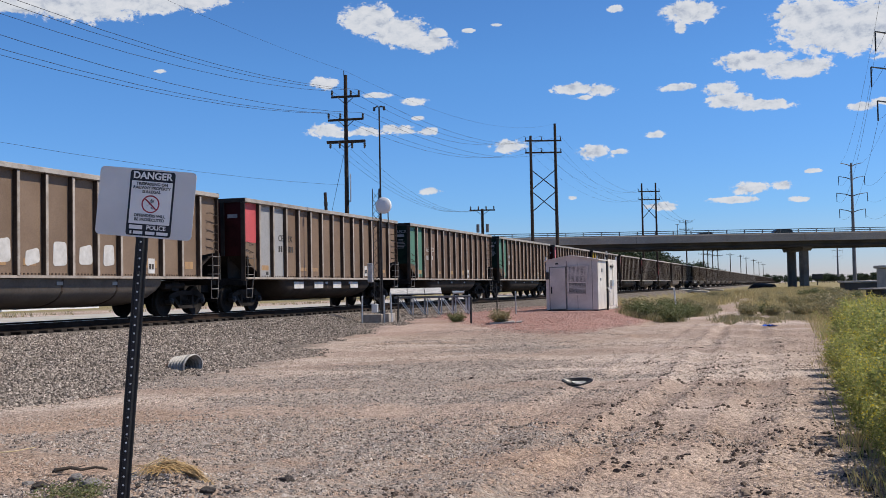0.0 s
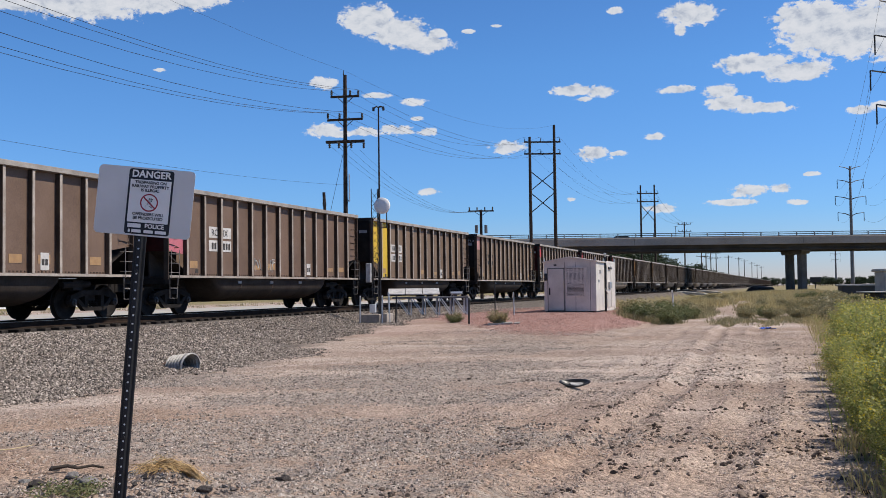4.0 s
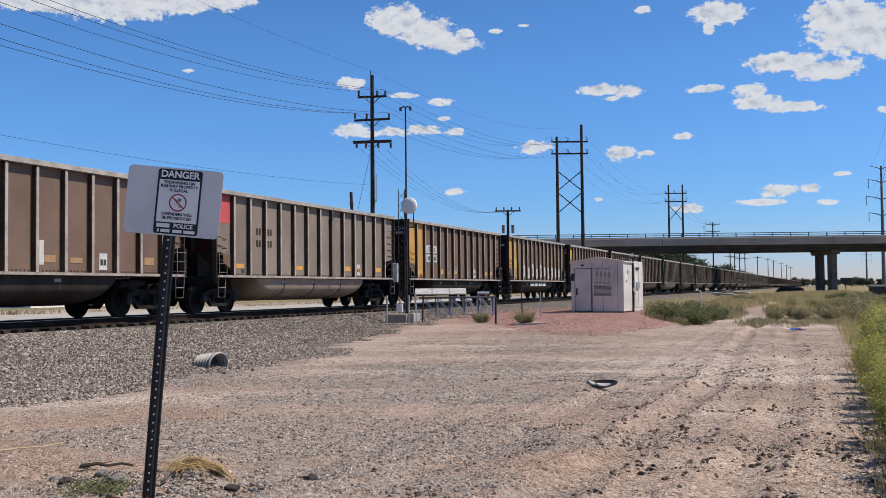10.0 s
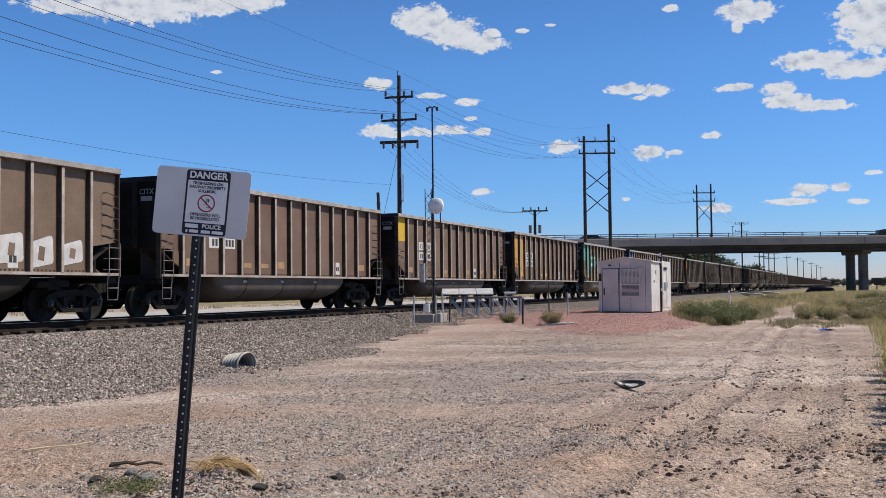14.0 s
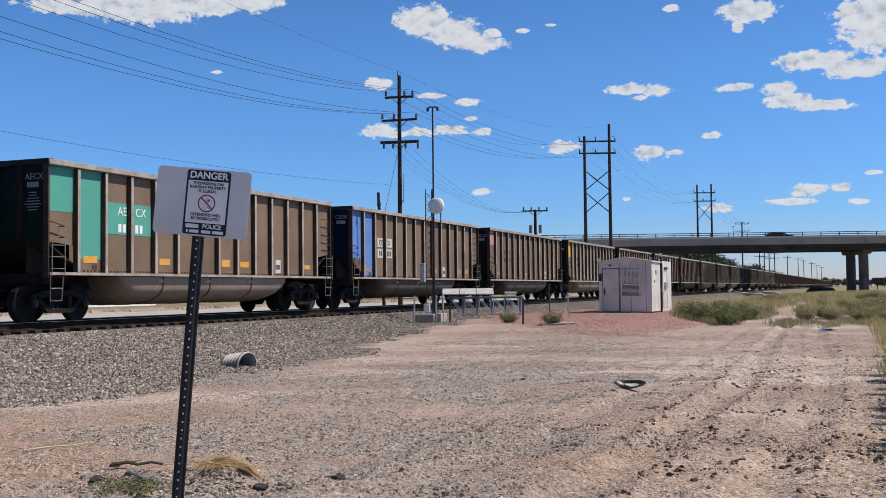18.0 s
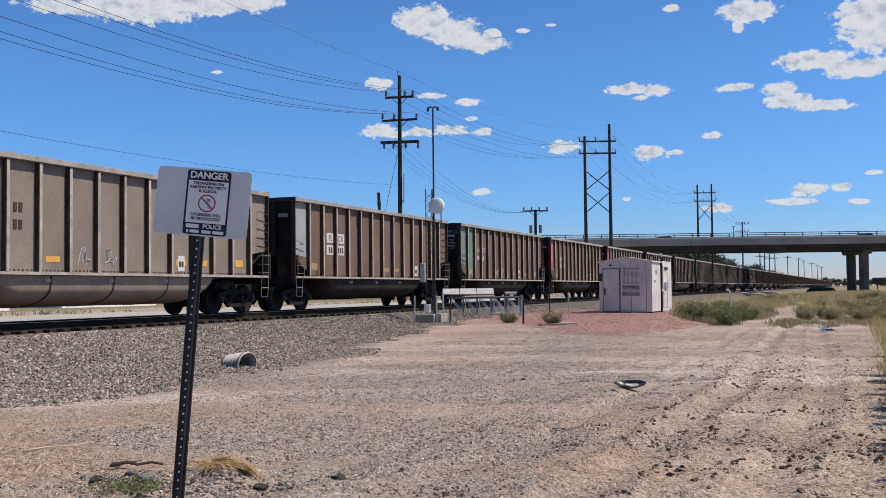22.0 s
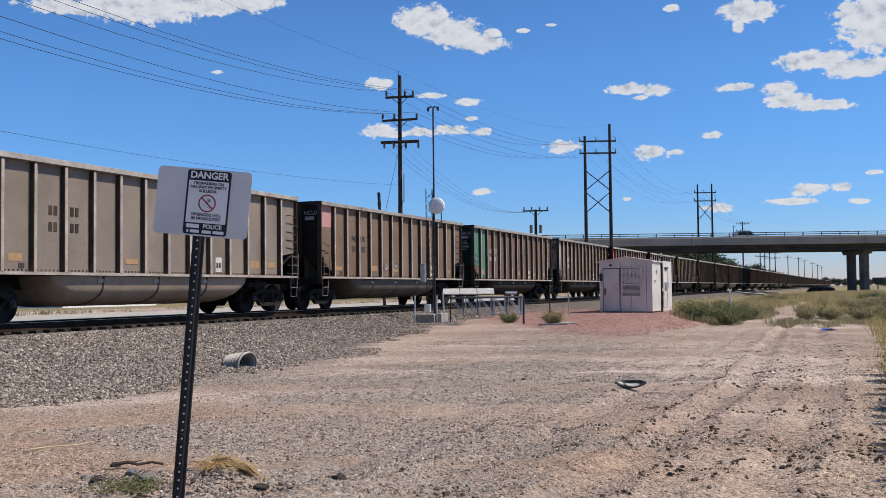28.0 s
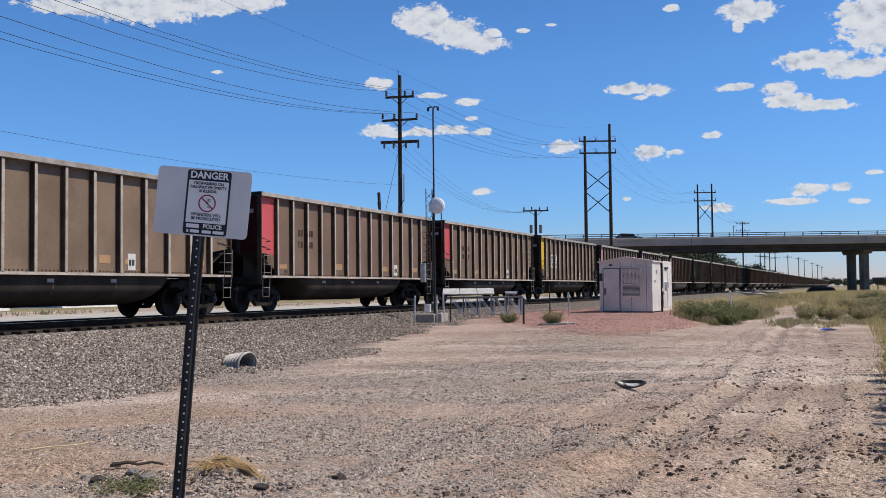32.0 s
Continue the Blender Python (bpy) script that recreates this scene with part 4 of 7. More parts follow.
def letters(car, body, bay, z, size, mat_, parent=None, y=0.15):
    cu = bpy.data.curves.new("lettering", "FONT")
    cu.body, cu.size, cu.extrude = body, size, 0.003
    ob = new("lettering", cu)
    dg = bpy.context.evaluated_depsgraph_get()
    me = bpy.data.meshes.new_from_object(ob.evaluated_get(dg))
    bpy.data.objects.remove(ob)
    me.materials.clear()
    me.materials.append(mat_)
    t = part("lettering", me, None, car)
    t.matrix_local = Matrix.Translation((PX + 0.014, RIB_Y[bay - 1] + y, z)) @ Matrix(((0, 0, 1, 0), (1, 0, 0, 0), (0, 1, 0, 0), (0, 0, 0, 1)))
    return t


def end_letters(car, body, x, z, size, mat_):
    """Company letters on the dark lead end sheet, with rows of small print under them."""
    cu = bpy.data.curves.new("lettering", "FONT")
    cu.body, cu.size, cu.extrude = body, size, 0.003
    ob = new("lettering", cu)
    me = bpy.data.meshes.new_from_object(ob.evaluated_get(bpy.context.evaluated_depsgraph_get()))
    bpy.data.objects.remove(ob)
    me.materials.clear()
    me.materials.append(mat_)
    t = part("lettering", me, None, car)
    t.matrix_local = Matrix.Translation((x, 0.022, z)) @ Matrix.Rotation(radians(90), 4, "X")
    return t


def bars(car, bay, z, mat_, n=3, h=0.27, w=0.17, y=0.15):
    for k in range(n):
        plate(car, "number_bar", bay, z, z + h, mat_, y + k * (w + 0.06), y + k * (w + 0.06) + w, 0.014)


# colour of the lead panels, share of each painted bay's height, marks, side paint, belly paint, company letters
CARS = {
    -2: ("tan", (1,), None, "brown", "soot", ""), -1: ("orange", (1,), "graffiti_white", "brown", "dust", ""), 0: ("red", (0.75,), "pale_bay", "brown", "soot", ""),
    1: ("green", (1, 1), "AE,CX", "umber", "soot", "AECX"), 2: ("green", (1, 1), "AE,CX", "umber", "soot", "AECX"), 3: ("pink", (1,), "patch", "umber", "soot", ""),
    4: ("yellow", (1, 1), "patch", "brown", "soot", ""), 5: ("faded", (0.42,), "NC,UX", "brown", "soot", "NCUX"), 6: ("red", (0.45,), "dark", "tan", "dust", ""),
    7: ("red", (1,), "torn", "umber", "soot", "CEFX"), 8: ("red", (0.5,), "dark", "tan", "tan", ""), 9: ("orange", (1, 1), "patch", "umber", "soot", "CEFX"),
    10: ("orange", (1, 1), "graffiti", "brown", "soot", ""), 11: ("yellow", (0.58,), "patch", "umber", "dust", "CITX"), 12: ("yellow", (0.55,), "patch", "brown", "dust", "CITX"),
    13: ("orange", (1, 1), "patch", "brown", "dust", ""), 14: ("teal", (0.60, 0.86), "teal", "brown", "tan", "AECX"), 15: ("blue", (1, 1), "patch", "brown", "dust", "CEFX"),
    16: ("faded", (0.42,), "NC,UX", "brown", "dust", "NCUX"), 17: ("yellow", (0.55,), "dark", "tan", "tan", ""), 18: ("white", (1,), "patch", "umber", "soot", ""),
    19: ("dull_green", (1, 1), "AE,CX", "umber", "soot", "AECX"), 20: ("pink", (1,), "faint", "brown", "soot", ""), 21: ("pink", (0.62,), "dark", "tan", "dust", ""),
    22: ("red", (0.85,), "dark", "tan", "tan", ""), 23: ("faded", (0.42,), "NC,UX", "brown", "dust", "NCUX"), 24: ("green", (1, 1), "AE,CX", "umber", "soot", "AECX"),
    25: ("tan", (1,), "faint", "brown", "soot", "NCUX"), 26: ("red", (1,), "dark", "umber", "soot", ""), 27: ("red", (0.9,), "dark", "brown", "soot", ""), 28: ("yellow", (1,), "patch", "brown", "soot", "")}
SIDES = {"brown": CAR_BROWN, "umber": CAR_UMBER, "tan": CAR_TAN}
BELLIES = {"soot": CAR_BELLY, "dust": BELLY_DUST, "tan": BELLY_TAN}
NEAR = list(range(-2, 29))
FAR = list(range(29, 73))
LABELS = {"red": "red", "pink": "faded red", "faded": "faded pink", "green": "green", "dull_green": "dull green", "teal": "teal", "yellow": "yellow",
          "orange": "orange-yellow", "blue": "blue", "white": "pale grey", "tan": "pale tan"}
TRAIN = []


def build_train():
    proto, far_proto = base_car(True), base_car(False)
    rc = random.Random(11)
    panels = {k: side_sheet(0, RIB_Y[1] - RIB_Y[0], 1.20, 1.20).mesh("side_panel", m) for k, m in SIDES.items()}
    ends = {k: side_sheet(BAYN, BODY, 1.86, 2.02).mesh("end_bay_panel", m) for k, m in SIDES.items()}
    sheets = {k: side_sheet(BAY0, BAYN, 1.20, 1.20).mesh("side_sheet", m) for k, m in SIDES.items()}
    leads = {k: side_sheet(0.05, BAY0, 1.98, 1.86).mesh("lead_bay_panel", m) for k, m in SIDES.items()}
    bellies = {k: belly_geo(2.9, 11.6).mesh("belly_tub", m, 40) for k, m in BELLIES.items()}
    keys = list(PANELS)
    for n in NEAR + FAR:
        full = n <= 28
        src = proto if full else far_proto
        car = src if n in (NEAR[0], FAR[0]) else copy_thing(src, Matrix())
        TRAIN.append((n, car))
    for n, car in TRAIN:
        full = n <= 28
        colour, shares, marks, side, belly, company = CARS.get(n, (rc.choice(keys), (rc.choice((1, 0.6)),), None, rc.choice(("brown", "tan", "umber")), rc.choice(("soot", "dust", "soot")), ""))
        car["label"] = f"dusty brown ribbed coal car with {LABELS[colour]} lead panel"
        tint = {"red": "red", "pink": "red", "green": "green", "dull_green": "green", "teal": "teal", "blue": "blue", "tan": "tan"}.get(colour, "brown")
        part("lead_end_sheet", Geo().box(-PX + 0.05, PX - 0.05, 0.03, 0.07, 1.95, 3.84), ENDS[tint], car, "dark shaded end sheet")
        if full:
            ink = PRINT_GREY if tint != "tan" else LETTER_DARK
            if company:
                end_letters(car, company, 0.88, 3.45, 0.215, ink)
            for k, w in enumerate((0.36, 0.24, 0.22, 0.36, 0.42, 0.50, 0.36, 0.28) if company == "AECX" else (0.38,)):
                h = 0.13 if k == 0 else 0.025
                z1 = 3.39 if k == 0 else 3.22 - 0.07 * k
                part("number_bar" if k == 0 else "small_print", Geo().box(1.12 - w / 2, 1.12 + w / 2, 0.020, 0.03, z1 - h, z1), ink, car)
        part("lead_bay_panel", leads[side], None, car)
        paint_bay(car, LABELS[colour] + " lead panel", colour, shares)
        for c in car.children:
            kind = c.name.split(".")[0]
            if kind == "side_panel":
                c.data = panels[side]
            elif kind == "end_bay_panel":
                c.data = ends[side]
            elif kind == "side_sheet" and c.data.vertices[0].co.x > 0:
                c.data = sheets[side]
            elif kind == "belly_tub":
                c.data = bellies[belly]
        if not full:
            continue
        for bay in [1] + sorted(rc.sample(range(4, 12), 3)) + [12]:
            plate(car, "reflector", bay, 1.46, 1.46 + rc.choice((0.14, 0.18, 0.22)), REFLECT if n in (8, 9, 13, 14, 17) else REFLECT_DULL, 0.30, 0.72 + rc.random() * 0.12, 0.008, "dusty yellow reflector patch")
        pb = rc.choice((9, 10))
        plate(car, "stencil_box", pb, 1.30, 1.74, STENCIL, 0.40, 0.72, 0.010, "white stencilled data box")
        for a in (0, 1):
            plate(car, "stencil_print", pb, 1.42, 1.58, LETTER_DARK, 0.44 + a * 0.13, 0.54 + a * 0.13, 0.014)
        plate(car, "stencil_print", 1, 1.30, 1.42, LETTER_DARK, 0.62, 0.80, 0.010)
        for k in range(3):
            part("belly_tab", Geo().box(1.475, 1.495, 4.4 + 2.3 * k, 4.62 + 2.3 * k, 0.97, 1.06), PRINT_GREY, car)
        if marks == "patch":
            word = {3: ("RO", "IX"), 9: ("CE", "FX"), 11: ("CI", "TX"), 12: ("CI", "TX"), 15: ("CE", "FX"), 18: ("FL", "CX")}.get(n)
            for k, (bay, y0, y1) in enumerate(((2, 0.42, 0.95), (3, 0.07, 0.80))):
                plate(car, "stencil_panel", bay, 2.46, 2.82, STENCIL, y0, y1, 0.009, "white number panel")
                plate(car, "stencil_panel", bay, 2.02, 2.38, STENCIL, y0, y1, 0.009)
                if word:
                    letters(car, word[k], bay, 2.53, 0.31, LETTER_DARK, y=0.56 if k == 0 else 0.27)
                else:
                    bars(car, bay, 2.54, LETTER_DARK, 2, 0.21, 0.12, 0.58 if k == 0 else 0.30)
                bars(car, bay, 2.09, LETTER_DARK, 2 if k == 0 else 3, 0.21, 0.11, 0.58 if k == 0 else 0.27)
        elif marks == "faint":
            for bay, y0 in ((2, 0.52), (3, 0.28)):
                for z0 in (2.46, 2.02):
                    plate(car, "faded_patch", bay, z0, z0 + 0.30, CAR_RIB, y0, y0 + 0.36, 0.009, "faded pale number patch")
        elif marks == "dark":
            for bay, y0 in ((2, 0.56), (3, 0.28)):
                bars(car, bay, 2.60, RIB_DARK, 2, 0.22, 0.11, y0)
                bars(car, bay, 2.20, RIB_DARK, 2, 0.22, 0.11, y0)
        elif marks and "," in marks:
            light = STENCIL if colour != "faded" else LETTER_DARK
            a, b = marks.split(",")
            letters(car, a, 2, 2.60, 0.32, light, y=0.56)
            letters(car, b, 3, 2.60, 0.32, light, y=0.28)
            bars(car, 2, 2.18, light, 2, 0.22, 0.10, 0.60)
            bars(car, 3, 2.18, light, 3 if colour == "faded" else 2, 0.22, 0.10, 0.28)
        elif marks == "teal":
            for bay in (2, 3):
                plate(car, "teal_patch", bay, 2.23, 3.06, PANELS["teal"], 0.066, 0.95, 0.008, "teal number patch")
            letters(car, "AE", 2, 2.74, 0.32, SIGN_WHITE, y=0.57)
            letters(car, "CX", 3, 2.74, 0.32, SIGN_WHITE, y=0.27)
            bars(car, 2, 2.29, SIGN_WHITE, 2, 0.22, 0.12, 0.60)
            bars(car, 3, 2.29, SIGN_WHITE, 2, 0.22, 0.12, 0.27)
        elif marks == "pale_bay":
            part("pale_panel", side_sheet(RIB_Y[0] + 0.064, RIB_Y[1] - 0.064, 1.22, 1.22, PX + 0.006), PANELS["white"], car, "pale grey repaired panel")
            part("pale_panel", side_sheet(RIB_Y[1] + 0.064, RIB_Y[2] - 0.064, 1.22, 1.22, PX + 0.006), PANELS["white"], car, "pale grey repaired panel")
            letters(car, "CE", 2, 2.55, 0.32, LETTER_DARK, y=0.56)
            letters(car, "FX", 3, 2.55, 0.32, LETTER_DARK, y=0.28)
            bars(car, 2, 2.15, LETTER_DARK, 2, 0.22, 0.11, 0.58)
            bars(car, 3, 2.15, LETTER_DARK, 3, 0.22, 0.11, 0.27)
            for k in range(4):
                part("belly_notice", Geo().box(1.475, 1.500, 3.9 + 1.75 * k, 4.7 + 1.75 * k, 0.80, 1.06), STENCIL, car, "white notice on the belly")
        elif marks == "torn":
            plate(car, "torn_sticker", 4, 1.75, 2.15, STENCIL, 0.15, 0.52, 0.010, "torn white sticker")
            plate(car, "torn_sticker", 8, 1.4, 2.0, STENCIL, 0.2, 0.36, 0.010)
        if n in (3, 9, 17, 19, 23):
            for bay in (5, 6):
                a = RIB_Y[bay - 1]
                pts = [(PX + 0.010, a + 0.40 + 0.045 * i + rc.uniform(-0.09, 0.09), 1.62 + rc.uniform(-0.26, 0.26)) for i in range(11)]
                part("painted_scrawl", Geo().tube(pts, 0.014, 4), STENCIL, car, "white spray-painted scrawl")
        if marks in ("graffiti", "graffiti_white"):
            for bay in range(3, 13 if marks == "graffiti" else 9):
                big = marks == "graffiti"
                z0 = rc.uniform(1.30, 1.48) if big else rc.uniform(1.42, 1.52)
                hgt = rc.uniform(0.62, 0.95) if big else rc.uniform(0.46, 0.66)
                a = RIB_Y[bay - 1] + (0.095 if big else 0.36)
                wid = rc.uniform(0.70, 0.82) if big else rc.uniform(0.46, 0.56)
                pts = []
                for cy, cz, q in ((wid - 0.12, hgt - 0.12, 0), (0.12, hgt - 0.12 - rc.uniform(0, 0.15), 90), (0.10, 0.10, 180), (wid - 0.10, 0.10 + rc.uniform(0, 0.1), 270)):
                    pts += [(a + py, z0 + pz) for py, pz in arc(cy, cz, 0.10, q, q + 90, 3)]
                part("painted_tag", Geo().prism(pts, "x", PX - 0.002, PX + 0.009), STENCIL, car, "white spray-painted block")
                if big:
                    y0 = a + rc.uniform(0.18, 0.35)
                    part("painted_tag", Geo().prism([(y0, z0 + 0.2), (y0 + 0.2, z0 + 0.16), (y0 + 0.24, z0 + hgt * 0.62), (y0 + 0.05, z0 + hgt * 0.66)], "x", PX + 0.008, PX + 0.012), CAR_BROWN, car)
                    if bay in (5, 6, 7, 8):
                        part("painted_tag", Geo().prism([(a, 0.82), (a + 0.8, 0.86), (a + 0.82, 1.06), (a + 0.03, 1.07)], "x", 1.475, 1.502), STENCIL, car)
            if marks == "graffiti":
                plate(car, "bright_square", 1, 1.95, 2.55, PANELS["yellow"], 0.10, 0.91, 0.012, "bright yellow square")


build_train()

def ground_z(x, y):
    return float(height(np.array([x]), np.array([y]))[0])


# ---- road bridge over the railway ----
BR = Matrix.Translation((-46.0, 172.1, 0)) @ Matrix.Rotation(math.atan2(0.3192, 0.9477), 4, "Z")


def build_bridge():
    b = thing("road_bridge", BR, "long grey concrete road bridge on round-shouldered piers", "bridge")
    s0, s1 = -330, 480
    part("deck", Geo().box(s0, s1, 0.15, 13.85, 8.75, 9.25), BRIDGE_CON, b, "concrete deck slab")
    for y0, y1 in ((0.0, 0.45), (13.55, 14.0)):
        part("edge_beam", Geo().box(s0, s1, y0, y1, 8.55, 9.72), BRIDGE_CON, b, "pale concrete edge beam")
        part("kerb_barrier", Geo().prism([(y0 + 0.08, 9.72), (y0 + 0.43, 9.72), (y0 + 0.38, 9.92), (y0 + 0.12, 9.92)], "x", s0, s1), BRIDGE_CON, b)
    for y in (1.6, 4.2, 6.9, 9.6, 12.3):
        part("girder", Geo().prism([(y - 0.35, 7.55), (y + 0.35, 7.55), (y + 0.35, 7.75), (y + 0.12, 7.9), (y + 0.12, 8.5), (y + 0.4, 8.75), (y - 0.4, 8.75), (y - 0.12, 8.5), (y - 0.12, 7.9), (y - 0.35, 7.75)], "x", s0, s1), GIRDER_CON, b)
    for y in (0.22, 13.78):
        for z in (10.25, 10.58):
            part("guard_rail", Geo().box(s0, s1, y - 0.05, y + 0.05, z - 0.055, z + 0.055), STEEL_DARK, b, "dark steel guard rail")
    post = Geo().cbox(-0.07, 0.07, -0.09, 0.09, 9.9, 10.62, 0.01).mesh("rail_post", STEEL_ZINC)
    for k in range(44):
        for y in (0.22, 13.78):
            part("rail_post", post, None, b).location = (-24 + 3.05 * k, y, 0)
    joint = Geo().box(-0.03, 0.03, -0.004, 0.02, 8.56, 9.71).mesh("expansion_joint", HUT_DARK)
    for s in (-14.0, 21.5, 50.2, 84.0):
        part("expansion_joint", joint, None, b).location = (s, 0, 0)
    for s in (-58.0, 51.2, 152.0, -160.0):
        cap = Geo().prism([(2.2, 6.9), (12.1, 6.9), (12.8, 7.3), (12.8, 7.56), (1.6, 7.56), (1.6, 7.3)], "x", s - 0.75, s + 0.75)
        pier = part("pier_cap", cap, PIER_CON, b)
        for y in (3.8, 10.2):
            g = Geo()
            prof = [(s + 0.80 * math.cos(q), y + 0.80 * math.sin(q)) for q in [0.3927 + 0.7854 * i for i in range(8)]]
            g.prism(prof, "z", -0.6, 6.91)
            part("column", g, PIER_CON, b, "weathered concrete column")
    g = Geo().tube([(28.6, 0.3, 9.7), (28.6, 0.3, 11.8)], 0.05, 6).tube([(28.3, 0.3, 11.7), (28.9, 0.3, 11.7)], 0.03, 5)
    part("marker_mast", g, STEEL_DARK, b)
    return b


build_bridge()


# ---- signal hut and the cabinet behind it ----
def build_hut():
    x0, y0, w, d, h = -10.82, 46.69, 2.38, 2.15, 2.30
    z0 = 0.46
    h0 = thing("signal_hut", pose(x0, y0, z0), "pale aluminium signal hut with louvred vent on gravel", "hut")
    # near-black block that stands for the shaded gap under the raised hut
    part("base_frame", Geo().cbox(0.05, w - 0.05, 0.05, d - 0.05, -0.14, 0.061, 0.01), STEEL_DARK, h0, "dark recessed block painted as the shadow gap")
    walls = Geo().prism([(0, 0.06), (w, 0.06), (w, h), (w / 2, h + 0.20), (0, h)], "y", 0, d)
    part("wall", walls, HUT_WALL, h0, "pale dusty aluminium walls")
    for s in (-1, 1):
        r = Geo().loft([[Vector((w / 2 - s * 0.0, y, h + 0.235)), Vector((w / 2 + s * (w / 2 + 0.07), y, h + 0.02)), Vector((w / 2 + s * (w / 2 + 0.07), y, h - 0.03)), Vector((w / 2, y, h + 0.185))] for y in (-0.08, d + 0.08)])
        part("roof", r, HUT_WALL, h0)
    for x in (0.02, w - 0.02):
        for y in (-0.03, d + 0.03):
            part("lifting_lug", Geo().box(x - 0.025, x + 0.025, y - 0.03, y + 0.03, h, h + 0.17), STEEL_GREY, h0)
    door = part("door", Geo().cbox(0.19, 0.90, -0.035, -0.004, 0.10, 1.98, 0.008), HUT_WALL, h0, "grey metal door")
    frame_g = Geo()
    for a in ((0.155, 0.18, 0.08, 2.01), (0.91, 0.935, 0.08, 2.01), (0.155, 0.935, 1.99, 2.015), (0.155, 0.935, 0.07, 0.095)):
        frame_g.box(a[0], a[1], -0.010, -0.003, a[2], a[3])
    part("door_gap", frame_g, HUT_DARK, door)
    part("door_handle", Geo().cbox(0.23, 0.29, -0.07, -0.035, 0.80, 1.12, 0.01), STEEL_DARK, door, "dark door handle")
    part("lock_box", Geo().cbox(0.02, 0.135, -0.09, -0.003, 1.45, 1.78, 0.01), STEEL_DARK, h0, "dark wall box")
    vent = part("vent", Geo().box(1.02, 1.86, -0.03, -0.003, 0.75, 2.02), VENT_GREY, h0)
    for a in ((1.0, 1.05, 0.73, 2.04), (1.83, 1.88, 0.73, 2.04), (1.0, 1.88, 2.0, 2.05), (1.0, 1.88, 0.72, 0.77), (1.05, 1.83, 1.26, 1.31)):
        part("vent_frame", Geo().box(a[0], a[1], -0.065, -0.03, a[2], a[3]), HUT_WALL, vent)
    for k in range(9):
        part("louvre", Geo().box(1.05, 1.83, -0.055, -0.032, 0.79 + 0.052 * k, 0.812 + 0.052 * k), HUT_WALL, vent)
    for k in range(13):
        part("grille_bar", Geo().box(1.05, 1.83, -0.048, -0.038, 1.335 + 0.05 * k, 1.358 + 0.05 * k), HUT_WALL, vent)
    for k in range(13):
        part("grille_bar", Geo().box(1.065 + 0.06 * k, 1.090 + 0.06 * k, -0.046, -0.036, 1.32, 1.99), HUT_WALL, vent)
    part("vent_wedge", Geo().prism([(1.86, 2.03), (1.98, 2.03), (1.88, 1.1)], "y", -0.10, -0.07), HUT_WALL, h0)
    for x in (0.96, 1.45, 2.12):
        part("panel_seam", Geo().box(x - 0.008, x + 0.008, -0.006, -0.001, 0.08, h - 0.02), HUT_DARK, h0)
    part("name_plate", Geo().box(0.45, 0.58, -0.012, -0.003, 2.12, 2.19), STEEL_DARK, h0)
    for y, z, a, b in ((0.55, 1.35, 0.1, 0.12), (0.9, 1.75, 0.12, 0.16)):
        part("side_bracket", Geo().box(w + 0.001, w + 0.05, y, y + a, z, z + b), STEEL_GREY, h0)
    # second cabinet
    y1 = y0 + d + 0.38
    c0 = thing("equipment_cabinet", pose(x0, y1, z0 + 0.03), "tall silver equipment cabinet standing behind the signal hut", "cabinet")
    part("body", Geo().cbox(0.02, w, 0, 2.75, 0.0, 2.34, 0.02), HUT_WALL, c0)
    part("plinth", Geo().cbox(0.0, w + 0.02, -0.03, 2.78, -0.14, 0.01, 0.01), CONCRETE, c0)
    part("cabinet_door", Geo().cbox(w + 0.001, w + 0.03, 0.25, 1.25, 0.15, 2.15, 0.008), HUT_WALL, c0)
    part("cabinet_door", Geo().cbox(w + 0.001, w + 0.03, 1.40, 2.50, 0.15, 2.15, 0.008), HUT_WALL, c0)
    part("wall_box", Geo().cbox(w + 0.03, w + 0.12, 0.5, 1.15, 1.05, 1.35, 0.01), STEEL_GREY, c0)
    part("wall_box", Geo().cbox(w + 0.03, w + 0.10, 0.5, 1.2, 1.95, 2.05, 0.01), STEEL_DARK, c0)
    for y in (0.03, 2.7):
        part("lifting_lug", Geo().box(w - 0.06, w, y - 0.03, y + 0.03, 2.34, 2.50), STEEL_GREY, c0)
    # conduit riser between them
    g = Geo().tube([(0, 0, 0), (0, 0, 2.62)], 0.055, 8)
    r0 = thing("conduit_riser", pose(x0 + w + 0.02, y0 + d + 0.17, z0 - 0.05), "dark cable riser pipe between the hut and the cabinet", "pipe")
    part("pipe", g, STEEL_DARK, r0, smooth=40)
    part("cable", Geo().tube([(0, 0, 1.15), (0.06, -0.12, 1.0), (0.08, 0.05, 0.9), (0.05, 0.45, 0.85)], 0.022, 6), STEEL_GREY, r0)
    part("weather_cap", Geo().tube([(0, 0, 2.60), (0, -0.08, 2.74), (0, -0.2, 2.72)], 0.05, 8), STEEL_GREY, r0)


build_hut()


